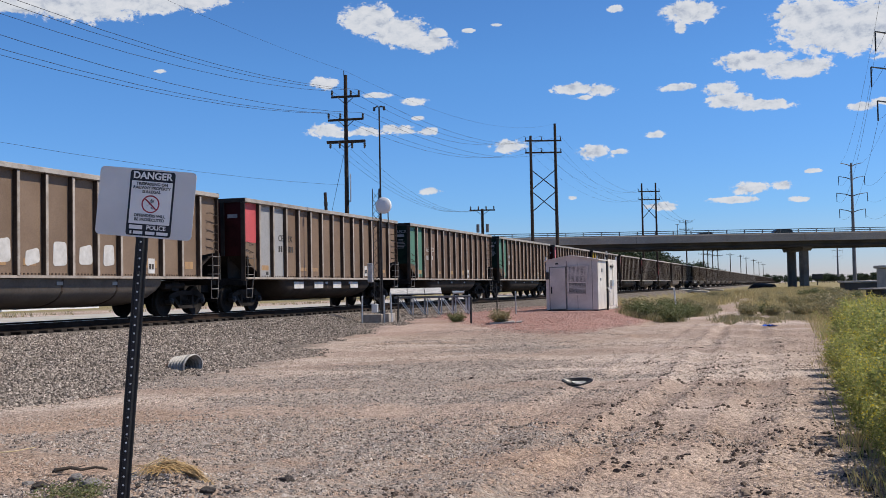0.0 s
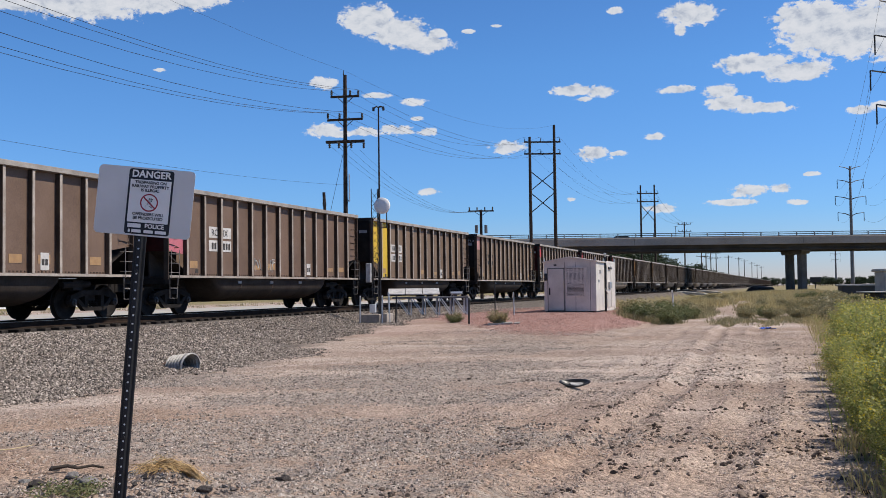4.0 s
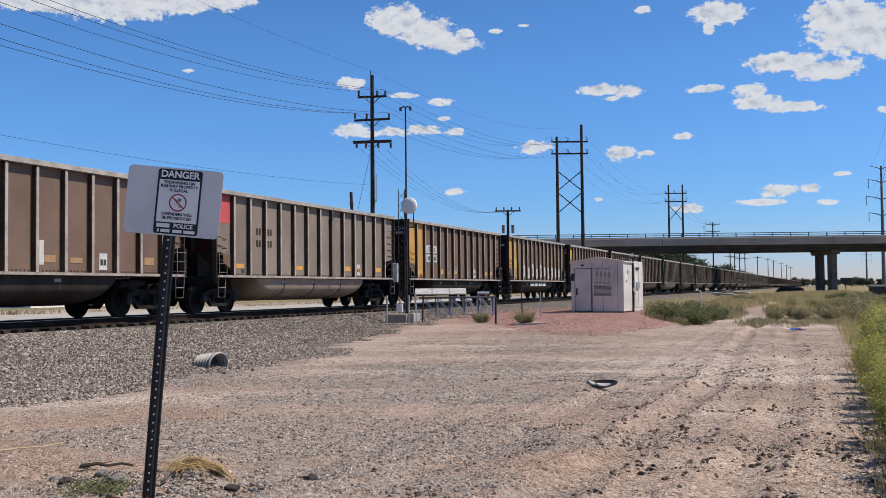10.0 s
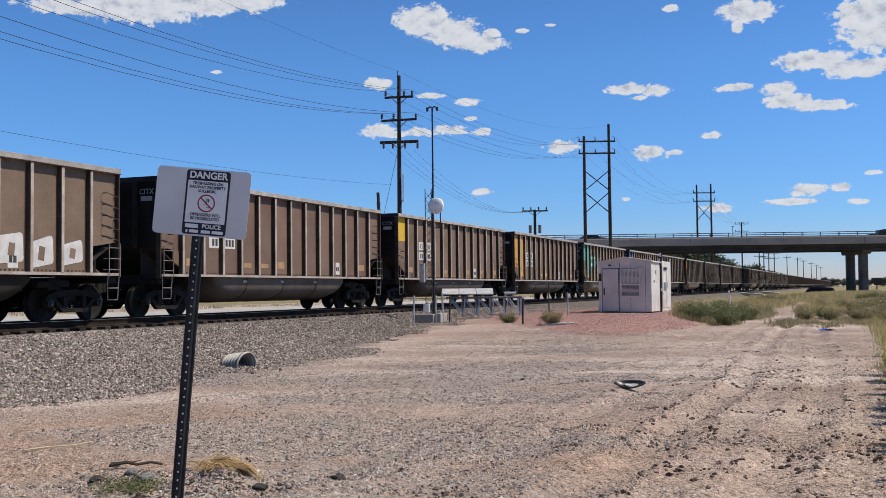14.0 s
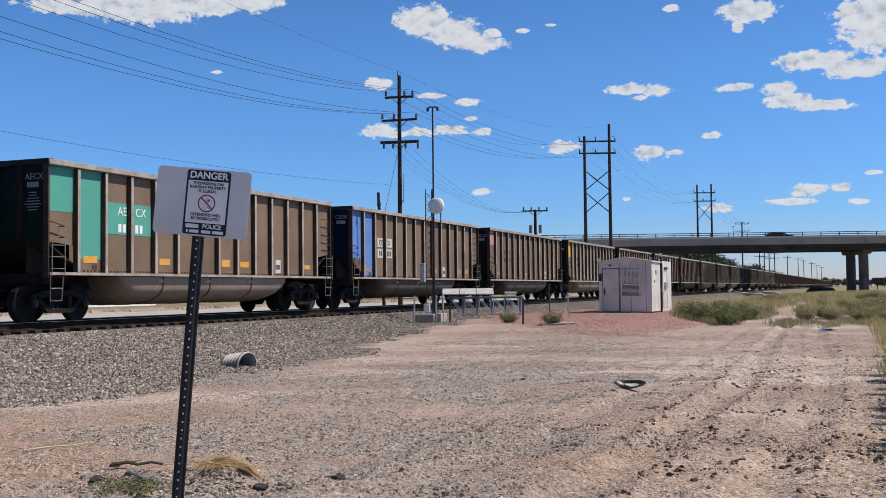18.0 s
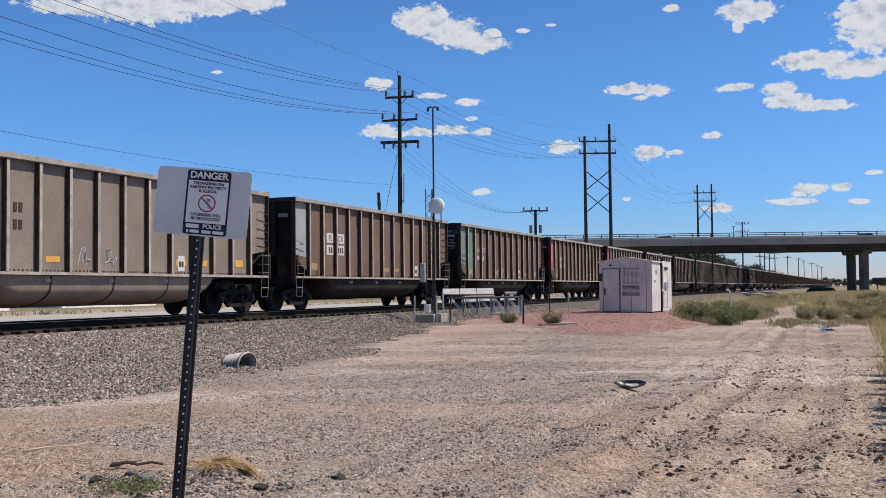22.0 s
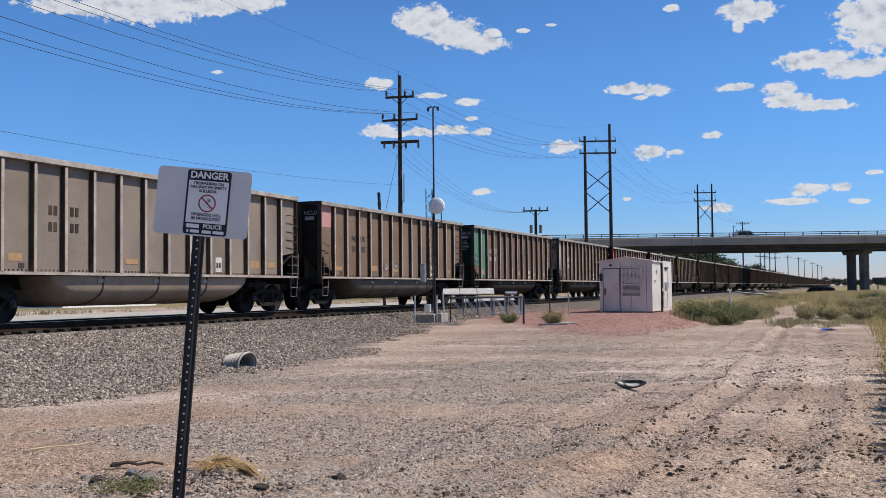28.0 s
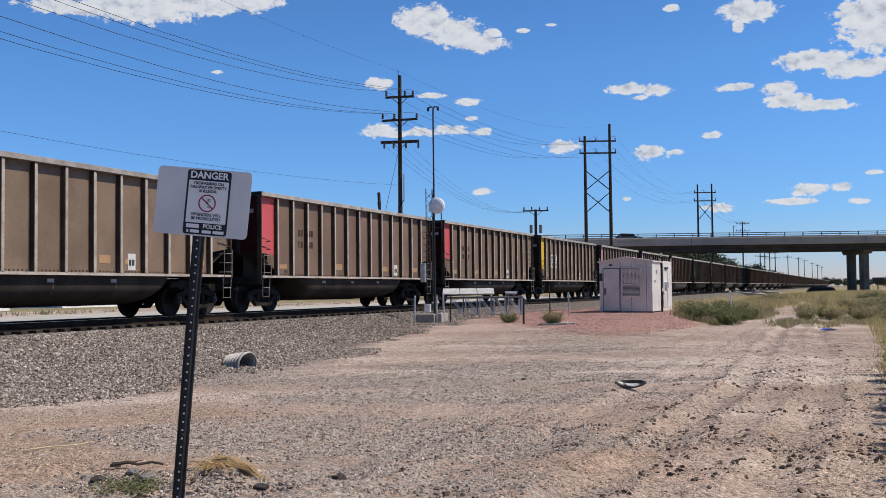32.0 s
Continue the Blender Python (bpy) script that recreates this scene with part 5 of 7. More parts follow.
# ---- radio mast, lattice tower, concrete base and pipe posts ----
def build_mast():
    x, y = -15.20, 37.40
    z = ground_z(x, y)
    b = thing("concrete_footing", pose(x, y, z), "low square concrete footing in gravel", "footing")
    part("block", Geo().cbox(-0.62, 0.16, -0.30, 0.62, -0.2, 0.34, 0.02), BRIDGE_CON, b)
    part("block", Geo().cbox(0.18, 0.42, -0.18, 0.5, -0.2, 0.36, 0.02), BRIDGE_CON, b)
    t = thing("lattice_tower", pose(x - 0.14, y + 0.18, z + 0.34), "slim galvanised lattice tower with small boxes", "tower")
    legs = [(-0.15, -0.09), (0.15, -0.09), (0.0, 0.17)]
    for a, c in legs:
        part("leg", Geo().tube([(a, c, 0), (a, c, 4.85)], 0.017, 6), STEEL_DARK, t)
    for k in range(16):
        z0 = 0.1 + 0.29 * k
        for i in range(3):
            p, q = legs[i], legs[(i + 1) % 3]
            part("brace", Geo().tube([(*p, z0), (*q, z0 + 0.28)], 0.009, 4), STEEL_DARK, t)
    part("control_box", Geo().cbox(-0.38, -0.19, -0.18, 0.0, 1.22, 1.96, 0.015), PANEL_WORN, t, "white upright control box")
    part("lower_box", Geo().cbox(-0.22, 0.03, -0.22, -0.10, 0.05, 0.38, 0.015), WHITE, t, "small white box")
    m = thing("antenna_mast", pose(x + 0.04, y + 0.1, z + 0.34), "tall thin dark mast with a round white dish", "mast")
    part("pole", Geo().tube([(0, 0, 0), (0, 0, 4.2), (0, 0, 7.98)], 0.042, 8, 0.032), STEEL_DARK, m, smooth=40)
    part("fork", Geo().tube([(-0.20, 0, 8.0), (-0.08, 0, 8.05), (0, 0, 8.0), (0.08, 0, 8.05), (0.20, 0, 8.0)], 0.028, 6), STEEL_DARK, m)
    for s in (-1, 1):
        part("fork_tip", Geo().tube([(s * 0.21, 0, 7.88), (s * 0.20, 0, 8.03)], 0.048, 6), STEEL_DARK, m)
    ring = [[Vector((0.16 + r * math.cos(a), -0.14 - d, 4.17 + r * math.sin(a))) for a in [6.28318 * k / 28 for k in range(28)]] for r, d in ((0.02, 0.10), (0.16, 0.095), (0.27, 0.07), (0.315, 0.03), (0.315, -0.08), (0.28, -0.12))]
    g = Geo().loft(ring)
    dish = part("dish", g, WHITE, m, "round white radome dish", 35)
    part("dish_bracket", Geo().tube([(0, 0, 4.05), (0.30, 0, 4.05), (0.30, 0, 3.3)], 0.022, 6).tube([(0.0, 0, 3.32), (0.32, 0, 3.32)], 0.018, 6), STEEL_DARK, m)
    rp = random.Random(3)
    for px, py, hgt, r, dark in ((x - 0.58, y - 0.45, 1.02, 0.035, 0), (x + 0.30, y - 0.38, 1.02, 0.035, 0), (x + 0.42, y + 0.1, 1.12, 0.04, 0), (x + 0.80, y - 0.25, 1.0, 0.032, 1),
                                 (x + 3.65, y + 3.6, 1.25, 0.025, 1), (x + 4.3, y + 4.1, 0.9, 0.03, 0)):
        p = thing("pipe_post", pose(px, py, ground_z(px, py) - 0.15, rp.uniform(-2, 2), rp.uniform(-2, 2)), "short upright steel pipe post in gravel", "post", "pipe posts round the mast")
        part("pipe", Geo().tube([(0, 0, 0), (0, 0, hgt + 0.15)], r, 8), STEEL_DARK if dark else STEEL_GREY, p)
        part("cap", Geo().tube([(0, 0, hgt + 0.14), (0, 0, hgt + 0.19)], r * 1.15, 8, r * 0.6), STEEL_DARK if dark else STEEL_GREY, p)


build_mast()


def build_rack():
    """A low frame of braced posts that carries tilted white panels."""
    x, y = -15.66, 41.28
    z = 0.50
    r = thing("panel_rack", pose(x, y, z, 0, 0, 21.0), "galvanised rack with diagonal braces and tilted white panels", "rack")
    for y0 in (0.0, 1.1):
        part("top_rail", Geo().cbox(-0.45, 2.75, y0 - 0.04, y0 + 0.04, 0.70, 0.78, 0.01), STEEL_ZINC, r)
    for k in range(5):
        a = 0.25 + 0.60 * k
        for q in (0.0, 0.09):
            part("post", Geo().cbox(a + q - 0.025, a + q + 0.025, -0.03, 0.03, -0.25, 0.80, 0.006), STEEL_GREY if q else STEEL_ZINC, r)
        part("post", Geo().cbox(a - 0.03, a + 0.03, 1.07, 1.13, -0.25, 0.78, 0.006), STEEL_GREY, r)
        for q in (0.0, 0.09):
            part("brace", Geo().tube([(a - 0.52 + q, -0.02, 0.70), (a - 0.06 + q, -0.02, 0.05)], 0.022, 6), STEEL_GREY, r)
        part("cross_rail", Geo().cbox(a - 0.03, a + 0.03, 0, 1.1, 0.62, 0.70, 0.006), STEEL_GREY, r)
    for k in range(3):
        m = Matrix.Translation((-0.62 + 0.73 * k, -0.10, 0.86)) @ Matrix.Rotation(radians(14), 4, "X")
        part("white_panel", Geo().cbox(0, 0.71, 0, 0.95, 0, 0.05, 0.008, m), PANEL_WORN, r, "tilted worn white panel")
    part("end_panel", Geo().cbox(2.05, 2.55, 0.6, 1.2, 0.80, 0.86, 0.01, Matrix.Rotation(radians(6), 4, "X")), STEEL_GREY, r)
    for a in (2.0, 2.35):
        part("panel_strut", Geo().tube([(a, 1.1, 0.70), (a + 0.25, 1.1, 1.0)], 0.02, 6), STEEL_GREY, r)
    part("end_post", Geo().cbox(2.68, 2.74, -0.03, 0.03, -0.25, 0.82, 0.006), STEEL_GREY, r)


build_rack()


# ---- power lines ----
def wire(a, b, sag, r=0.010, label="thin black overhead power wire"):
    a, b = Vector(a), Vector(b)
    pts = [a.lerp(b, i / 16) - Vector((0, 0, 4 * sag * (i / 16) * (1 - i / 16))) for i in range(17)]
    w = thing("power_wire", Matrix(), label, "wire", "overhead wires", data=Geo().tube(pts, r, 4).mesh("power_wire", STEEL_DARK))
    return w


def insulator(parent, p, up=True):
    d = 1 if up else -1
    g = Geo().loft([[Vector((p[0] + r * math.cos(a), p[1] + r * math.sin(a), p[2] + d * h)) for a in [6.28318 * k / 8 for k in range(8)]] for r, h in ((0.03, 0), (0.09, 0.05), (0.05, 0.12), (0.09, 0.18), (0.05, 0.25), (0.08, 0.30), (0.03, 0.36))])
    part("insulator", g, STEEL_DARK, parent)


def wooden_pole():
    x, y, rot = -27.4, 61.9, 21.0
    p = thing("utility_pole", pose(x, y, 0.0, 0, 0.2, rot), "tall dark wooden utility pole with three crossarms", "utility pole", "power poles along the railway")
    part("shaft", Geo().tube([(0, 0, 0), (0, 0, 8), (0, 0, 15.55)], 0.165, 10, 0.12), WOOD_POLE, p, smooth=40)
    for z, w, tilt in ((14.1, 0.93, 0.05), (12.6, 1.15, 0.06), (11.2, 1.25, 0.04)):
        for sy in ((-0.18,) if z < 14.5 and z > 11.5 else (-0.18, 0.18)):
            part("crossarm", Geo().cbox(-w, w, sy - 0.06, sy + 0.06, z - 0.07, z + 0.07, 0.01, Matrix.Rotation(-tilt * 0.8, 4, "Y") @ Matrix.Translation((-z * tilt * -0.8, 0, 0))), WOOD_POLE, p)
        for s in (-1, 1):
            part("arm_brace", Geo().tube([(s * 0.5, -0.24, z - 0.05), (0.0, -0.2, z - 0.50)], 0.025, 5), STEEL_DARK, p)
    for a in (-0.86, 0.34, 0.86):
        insulator(p, (a, -0.18, 14.17))
    for a in (-1.1, -0.35, 1.1):
        insulator(p, (a, -0.18, 12.67))
    for a in (-1.0, -0.4, 0.4, 1.2):
        insulator(p, (a, -0.25, 11.1), False)
    part("pole_pin", Geo().tube([(-0.1, 0, 15.5), (-0.1, 0, 15.85)], 0.03, 6), STEEL_DARK, p)
    part("riser", Geo().tube([(0.25, -0.1, 9.1), (0.25, -0.1, 7.3)], 0.05, 6), STEEL_GREY, p)
    part("drip_loop", Geo().tube([(0.2, -0.15, 7.4), (0.0, -0.2, 6.7), (-0.9, -0.2, 5.6), (-2.0, -0.2, 5.3), (-2.6, -0.2, 5.9)], 0.02, 5), STEEL_DARK, p)
    part("guy_wire", Geo().tube([(-0.15, 0, 10.4), (-1.3, 0, 5.2)], 0.012, 4), STEEL_DARK, p)
    q = thing("stub_pole", pose(-24.6, 53.4, 0.05, 0, -2.5, 20), "short leaning dark wooden stub pole behind the train", "pole")
    part("shaft", Geo().tube([(0, 0, 0), (0, 0, 7.05)], 0.095, 8, 0.085), WOOD_POLE, q)
    part("collar", Geo().tube([(0, 0, 6.3), (0, 0, 6.5)], 0.105, 8), STEEL_DARK, q)


def h_frame(xa, ya, xb, yb, ta, tb, arms, braces, r=0.19):
    p = thing("h_frame_pylon", pose(xa, ya, 0), "dark wooden h-frame transmission pylon with crossbraces", "pylon", "power poles along the railway")
    ux, uy = xb - xa, yb - ya
    n = math.hypot(ux, uy)
    rot = Matrix.Rotation(math.atan2(uy, ux), 4, "Z")
    for s, t in ((0, ta), (n, tb)):
        g = Geo().tube([rot @ Vector((s, 0, 0)), rot @ Vector((s, 0, t / 2)), rot @ Vector((s, 0, t))], r * 1.25, 8, r * 0.8)
        part("leg", g, WOOD_POLE, p, smooth=40)
    for z in arms:
        part("crossarm", Geo().cbox(-0.75, n + 0.85, -0.09, 0.09, z - 0.10, z + 0.10, 0.01, rot), WOOD_POLE, p)
        for s in (-0.65, n * 0.45, n + 0.75):
            insulator(p, tuple(rot @ Vector((s, 0, z + 0.1))))
            part("bracket", Geo().tube([rot @ Vector((s, 0, z + 0.1)), rot @ Vector((s, 0, z + 0.55)), rot @ Vector((s - 0.3, 0, z + 0.6))], 0.03, 5), STEEL_DARK, p)
    for z1, z2 in braces:
        for a, b in ((0, n), (n, 0)):
            part("crossbrace", Geo().tube([rot @ Vector((a, 0.1, z1)), rot @ Vector((b, 0.1, z2))], 0.07, 6), WOOD_POLE, p)
    return p


wooden_pole()
h_frame(-33.35, 136.6, -30.25, 137.8, 21.9, 23.5, (21.2, 19.6), ((17.3, 14.6), (14.4, 11.6)), 0.22)
h_frame(-29.9, 218.6, -27.2, 219.7, 22.6, 22.7, (20.9, 19.2), ((18.5, 15.2),), 0.2)
arms1 = [(-28.2, 61.5, 14.5), (-27.1, 61.9, 14.55), (-26.6, 62.2, 14.6)]
arms2 = [(-28.4, 61.4, 13.05), (-27.7, 61.7, 13.05), (-26.4, 62.3, 13.1)]
for k, (a, b) in enumerate(zip(arms1, ((-34.0, 136.4, 21.9), (-32.0, 137.1, 21.9), (-29.6, 138.0, 21.9)))):
    wire((a[0] + 4.2, -14, 14.6), a, 3.0)
    wire(a, b, 2.2)
    wire(b, (-30.5 + 1.7 * k, 218.5, 21.4), 3.4)
for k, (a, b) in enumerate(zip(arms2, ((-34.0, 136.4, 20.2), (-32.0, 137.1, 20.2), (-29.6, 138.0, 20.2)))):
    wire((a[0] + 4.2, -14, 13.0), a, 2.9)
    wire(a, b, 2.0)
    wire(b, (-30.5 + 1.7 * k, 218.5, 19.7), 3.4)
wire((-23, -14, 16.2), (-27.4, 61.9, 15.85), 1.6, 0.006)
wire((-27.4, 61.9, 15.85), (-30.3, 137.8, 23.5), 1.8, 0.006)
for k, a in enumerate((-28.3, -27.7, -27.0, -26.3)):
    wire((a, 61.8, 10.9 - 0.1 * k), (-31.9 + 0.4 * k, 105.6, 9.9), 1.7, 0.008)
wire((-24.0, -14, 8.0), (-27.5, 61.9, 8.4), 1.3, 0.006)
for k in range(3):
    wire((-30.5 + 1.7 * k, 218.5, 21.4), (-29.5 + 1.5 * k, 300, 19.5), 2.5, 0.02)


def small_pole(x, y, top, armz, armw, cans=0, r=0.14):
    p = thing("utility_pole", pose(x, y, 0, 0, 0, 18), "dark wooden utility pole with a crossarm" + (" and transformers" if cans else ""), "utility pole", "power poles along the railway")
    part("shaft", Geo().tube([(0, 0, 0), (0, 0, top)], r * 1.3, 8, r), WOOD_POLE, p)
    for z in armz:
        part("crossarm", Geo().cbox(-armw, armw, -0.2, -0.08, z - 0.07, z + 0.07, 0.01), WOOD_POLE, p)
        part("arm_brace", Geo().tube([(-armw * 0.5, -0.2, z - 0.05), (0, -0.15, z - 0.55), (armw * 0.5, -0.2, z - 0.05)], 0.03, 5), STEEL_DARK, p)
        for a in (-0.9, -0.3, 0.3, 0.9):
            insulator(p, (a * armw, -0.14, z + 0.07))
    for k in range(cans):
        s = (-0.5, 0.5, 0.0)[k]
        part("transformer", Geo().tube([(s, -0.25, top - 2.5), (s, -0.25, top - 1.65)], 0.17, 10), STEEL_ZINC, p, "grey transformer can", 40)


small_pole(-31.2, 105.7, 9.9, (9.75,), 1.35, 2)
for k, (x, y, t) in enumerate(((-29.0, 300, 19.5), (-32.3, 396, 15), (-31.8, 410, 15.2), (-31.2, 426, 15), (-30.4, 444, 15.5), (-29.0, 505, 15.5), (-27, 560, 16), (-26.5, 610, 16), (-25, 680, 16), (-24.5, 760, 16), (-24, 840, 16))):
    small_pole(x, y, t, (t - 0.6, t - 2.6) if k < 5 else (t - 0.8,), 1.9, 0, 0.17)


def monopole(x, y, top, arms, r):
    """A grey steel transmission pole with upswept arms."""
    p = thing("steel_monopole", pose(x, y, 0, 0, 0, 18), "tall grey steel transmission pole with upswept arms", "pylon", "steel transmission poles")
    part("shaft", Geo().tube([(0, 0, 0), (0, 0, top * 0.5), (0, 0, top)], r, 12, r * 0.45), STEEL_ZINC, p, smooth=40)
    for z, w, line in arms:
        for s in (-1, 1):
            part("arm", Geo().tube([(0, 0, z - 0.3), (s * w * 0.4, 0, z + 0.35), (s * w, 0, z + 0.75)], 0.17, 6, 0.09), STEEL_ZINC, p)
            if line:
                part("insulator_string", Geo().tube([(s * w, 0, z + 0.75), (s * w, 0, z - 1.9)], 0.10, 6), STEEL_DARK, p)
    return p


monopole(16.6, 336.6, 37.0, ((36.2, 3.2, False), (32.2, 3.9, True), (27.2, 4.6, True), (22.3, 3.9, True)), 0.62)
monopole(14.6, 149.2, 39.0, ((38.2, 3.2, False), (33.6, 4.0, True), (28.9, 4.7, True), (24.4, 4.0, True)), 0.85)
monopole(34.0, 961.3, 37.0, ((36.2, 3.2, False), (32.2, 3.9, True), (27.2, 4.6, True), (22.3, 3.9, True)), 0.95)
for s in (-1, 1):
    for z, w in ((31.7, 4.0), (27.0, 4.7), (22.5, 4.0)):
        wire((14.6 + s * w * 0.95, 149.2 + s * w * 0.3, z), (16.6 + s * w * 0.95, 336.6 + s * w * 0.3, z - 1.4), 5.5, 0.018)
        wire((14.6 + s * w * 0.95, 149.2 + s * w * 0.3, z), (12.0 + s * w * 0.95, -40 + s * w * 0.3, z + 1), 5.0, 0.018)
    wire((14.6 + s * 3.0, 149.2 + s * 1.0, 38.9), (16.6 + s * 3.0, 336.6 + s * 1.0, 36.9), 4.0, 0.018)

# ---- warning sign on a punched steel post ----
def build_sign():
    s = thing("warning_sign", pose(-4.062, 5.735, 1.0, 0, 0, 21.5), "white railway warning sign on a leaning punched steel post", "sign")
    lean = Matrix.Rotation(radians(4.6), 4, "Y")
    base = ground_z(-4.15, 5.74)
    m = lean
    prof = [(-0.040, 0.0), (-0.034, -0.004), (-0.020, -0.004), (-0.013, -0.030), (0.013, -0.030), (0.020, -0.004), (0.034, -0.004), (0.040, 0.0), (0.036, 0.004), (0.017, 0.002), (0.010, -0.024), (-0.010, -0.024), (-0.017, 0.002), (-0.036, 0.004)]
    g = Geo().loft([[m @ Vector((a, b, z)) for a, b in prof] for z in (base - 1.3, 1.35)])
    post = part("post", g, POST_BLACK, s, "dark green-black punched steel post")
    hole = Geo().tube([(0, -0.0335, 0), (0, -0.0300, 0)], 0.0060, 10).mesh("punched_hole", surf("hole_daylight", (0.55, 0.56, 0.58), (0.62, 0.63, 0.65), 9, 0.6, 0, 0, 40))
    for k in range(33):
        h = part("punched_hole", hole, None, post)
        h.matrix_local = m @ Matrix.Translation((0, 0, -0.72 + 0.0535 * k))
    for z in (0.66, 1.72):
        h = part("bolt", Geo().tube([(0, -0.045, 0), (0, -0.030, 0)], 0.011, 8), STEEL_DARK, post)
        h.matrix_local = m @ Matrix.Translation((0, 0, z - 0.98))
    # the sheet, tilted a little clockwise
    tilt = Matrix.Translation((0.112, -0.036, 1.182)) @ Matrix.Rotation(radians(5.6), 4, "Y") @ Matrix.Rotation(radians(-2), 4, "Z")

    def plate_geo(w, h, r, y0, y1):
        pts = []
        for cx, cz, a in ((w / 2 - r, h / 2 - r, 0), (-w / 2 + r, h / 2 - r, 90), (-w / 2 + r, -h / 2 + r, 180), (w / 2 - r, -h / 2 + r, 270)):
            pts += arc(cx, cz, r, a, a + 90, 5)
        return Geo().prism(pts, "y", y0, y1)

    sheet = part("sign_sheet", plate_geo(0.618, 0.440, 0.03, -0.003, 0.0), SIGN_BACK, s, "blank silver-white aluminium sheet")
    sheet.matrix_local = tilt
    dec = Matrix.Translation((0.030, 0, 0.0))

    def decal(name, w, h, r, x, z, y0, mat_):
        o = part(name, plate_geo(w, h, r, y0 - 0.0012, y0), mat_, sheet)
        o.matrix_local = dec @ Matrix.Translation((x, 0, z))
        return o

    decal("notice_border", 0.288, 0.420, 0.018, 0, 0, -0.0032, SIGN_BLACK)
    decal("notice_face", 0.262, 0.276, 0.004, 0, 0.004, -0.0046, SIGN_WHITE)

    def words(body, size, x, z, mat_, bold=0.0):
        cu = bpy.data.curves.new("inscription", "FONT")
        cu.body, cu.size, cu.extrude, cu.offset = body, size, 0.0006, bold
        cu.align_x, cu.align_y = "CENTER", "CENTER"
        ob = new("inscription", cu)
        me = bpy.data.meshes.new_from_object(ob.evaluated_get(bpy.context.evaluated_depsgraph_get()))
        bpy.data.objects.remove(ob)
        me.materials.clear()
        me.materials.append(mat_)
        o = part("inscription", me, None, sheet)
        o.matrix_local = dec @ Matrix.Translation((x, -0.0066, z)) @ Matrix.Rotation(radians(90), 4, "X")

    words("DANGER", 0.062, 0, 0.176, SIGN_WHITE, 0.0018)
    words("TRESPASSING ON", 0.0255, 0, 0.124, SIGN_BLACK, 0.0008)
    words("RAILWAY PROPERTY", 0.0255, 0, 0.099, SIGN_BLACK, 0.0008)
    words("IS ILLEGAL", 0.0255, 0, 0.074, SIGN_BLACK, 0.0008)
    words("OFFENDERS WILL", 0.0255, 0, -0.080, SIGN_BLACK, 0.0008)
    words("BE PROSECUTED", 0.0255, 0, -0.106, SIGN_BLACK, 0.0008)
    words("POLICE", 0.038, 0.048, -0.156, SIGN_WHITE, 0.001)
    decal("name_bar", 0.085, 0.026, 0.002, -0.082, -0.156, -0.0050, SIGN_WHITE)
    for k, (a, w) in enumerate(((-0.112, 0.012), (-0.066, 0.060), (0.012, 0.060), (0.090, 0.072))):
        decal("number_bar", w, 0.020, 0.002, a, -0.190, -0.0050, SIGN_WHITE)
    ring = Geo()
    n = 36
    ring.loft([[Vector((r * math.cos(a), y, r * math.sin(a))) for r, y in ((0.058, -0.0062), (0.049, -0.0062), (0.049, -0.0048), (0.058, -0.0048))] for a in [6.28318 * k / n for k in range(n + 1)]], caps=False)
    o = part("no_entry_ring", ring, SIGN_RED, sheet)
    o.matrix_local = dec @ Matrix.Translation((0, 0, -0.004))
    bar = Geo().box(-0.052, 0.052, -0.0066, -0.0050, -0.0045, 0.0045, Matrix.Rotation(radians(42), 4, "Y"))
    o = part("no_entry_bar", bar, SIGN_RED, sheet)
    o.matrix_local = dec @ Matrix.Translation((0, 0, -0.004))
    for x, z, a, b, r in ((0.008, 0.020, 0.024, 0.020, 20), (-0.004, -0.004, 0.016, 0.030, 40), (-0.020, -0.020, 0.006, 0.034, -15), (0.012, -0.026, 0.022, 0.010, 30)):
        o = part("pictogram_block", Geo().box(-a / 2, a / 2, -0.0058, -0.0048, -b / 2, b / 2, Matrix.Rotation(radians(r), 4, "Y")), SIGN_BLACK, sheet)
        o.matrix_local = dec @ Matrix.Translation((x, 0, z - 0.004))


build_sign()


# ---- corrugated culvert end, rubber scrap, litter, stakes, stones ----
def build_culvert():
    x, y = -11.62, 18.50
    c = thing("culvert_pipe", pose(x, y, ground_z(x, y) + 0.09, -7, 0, 76), "end of a pale corrugated steel culvert pipe in the bank", "pipe")

    def shell(k0, k1, r0, taper):
        rings = []
        for k in range(k0, k1):
            r = r0 + 0.028 * math.sin(k * math.pi / 3) - taper * (k - k0)
            rings.append([Vector((r * 1.1 * math.cos(a), 0.0145 * k - (0.05 if k < 2 else 0) * math.sin(a), r * math.sin(a))) for a in [6.28318 * i / 28 for i in range(29)]])
        inner = [[Vector((v.x * 0.965, v.y, v.z * 0.965)) for v in r] for r in reversed(rings)]
        return Geo().loft(rings + inner, caps=False, closed=False)

    part("barrel", shell(0, 32, 0.225, 0.0), ZINC, c)
    part("rusted_end", shell(31, 52, 0.205, 0.005), RUST_SHEET, c, "rusty brown dented end", 20)


build_culvert()


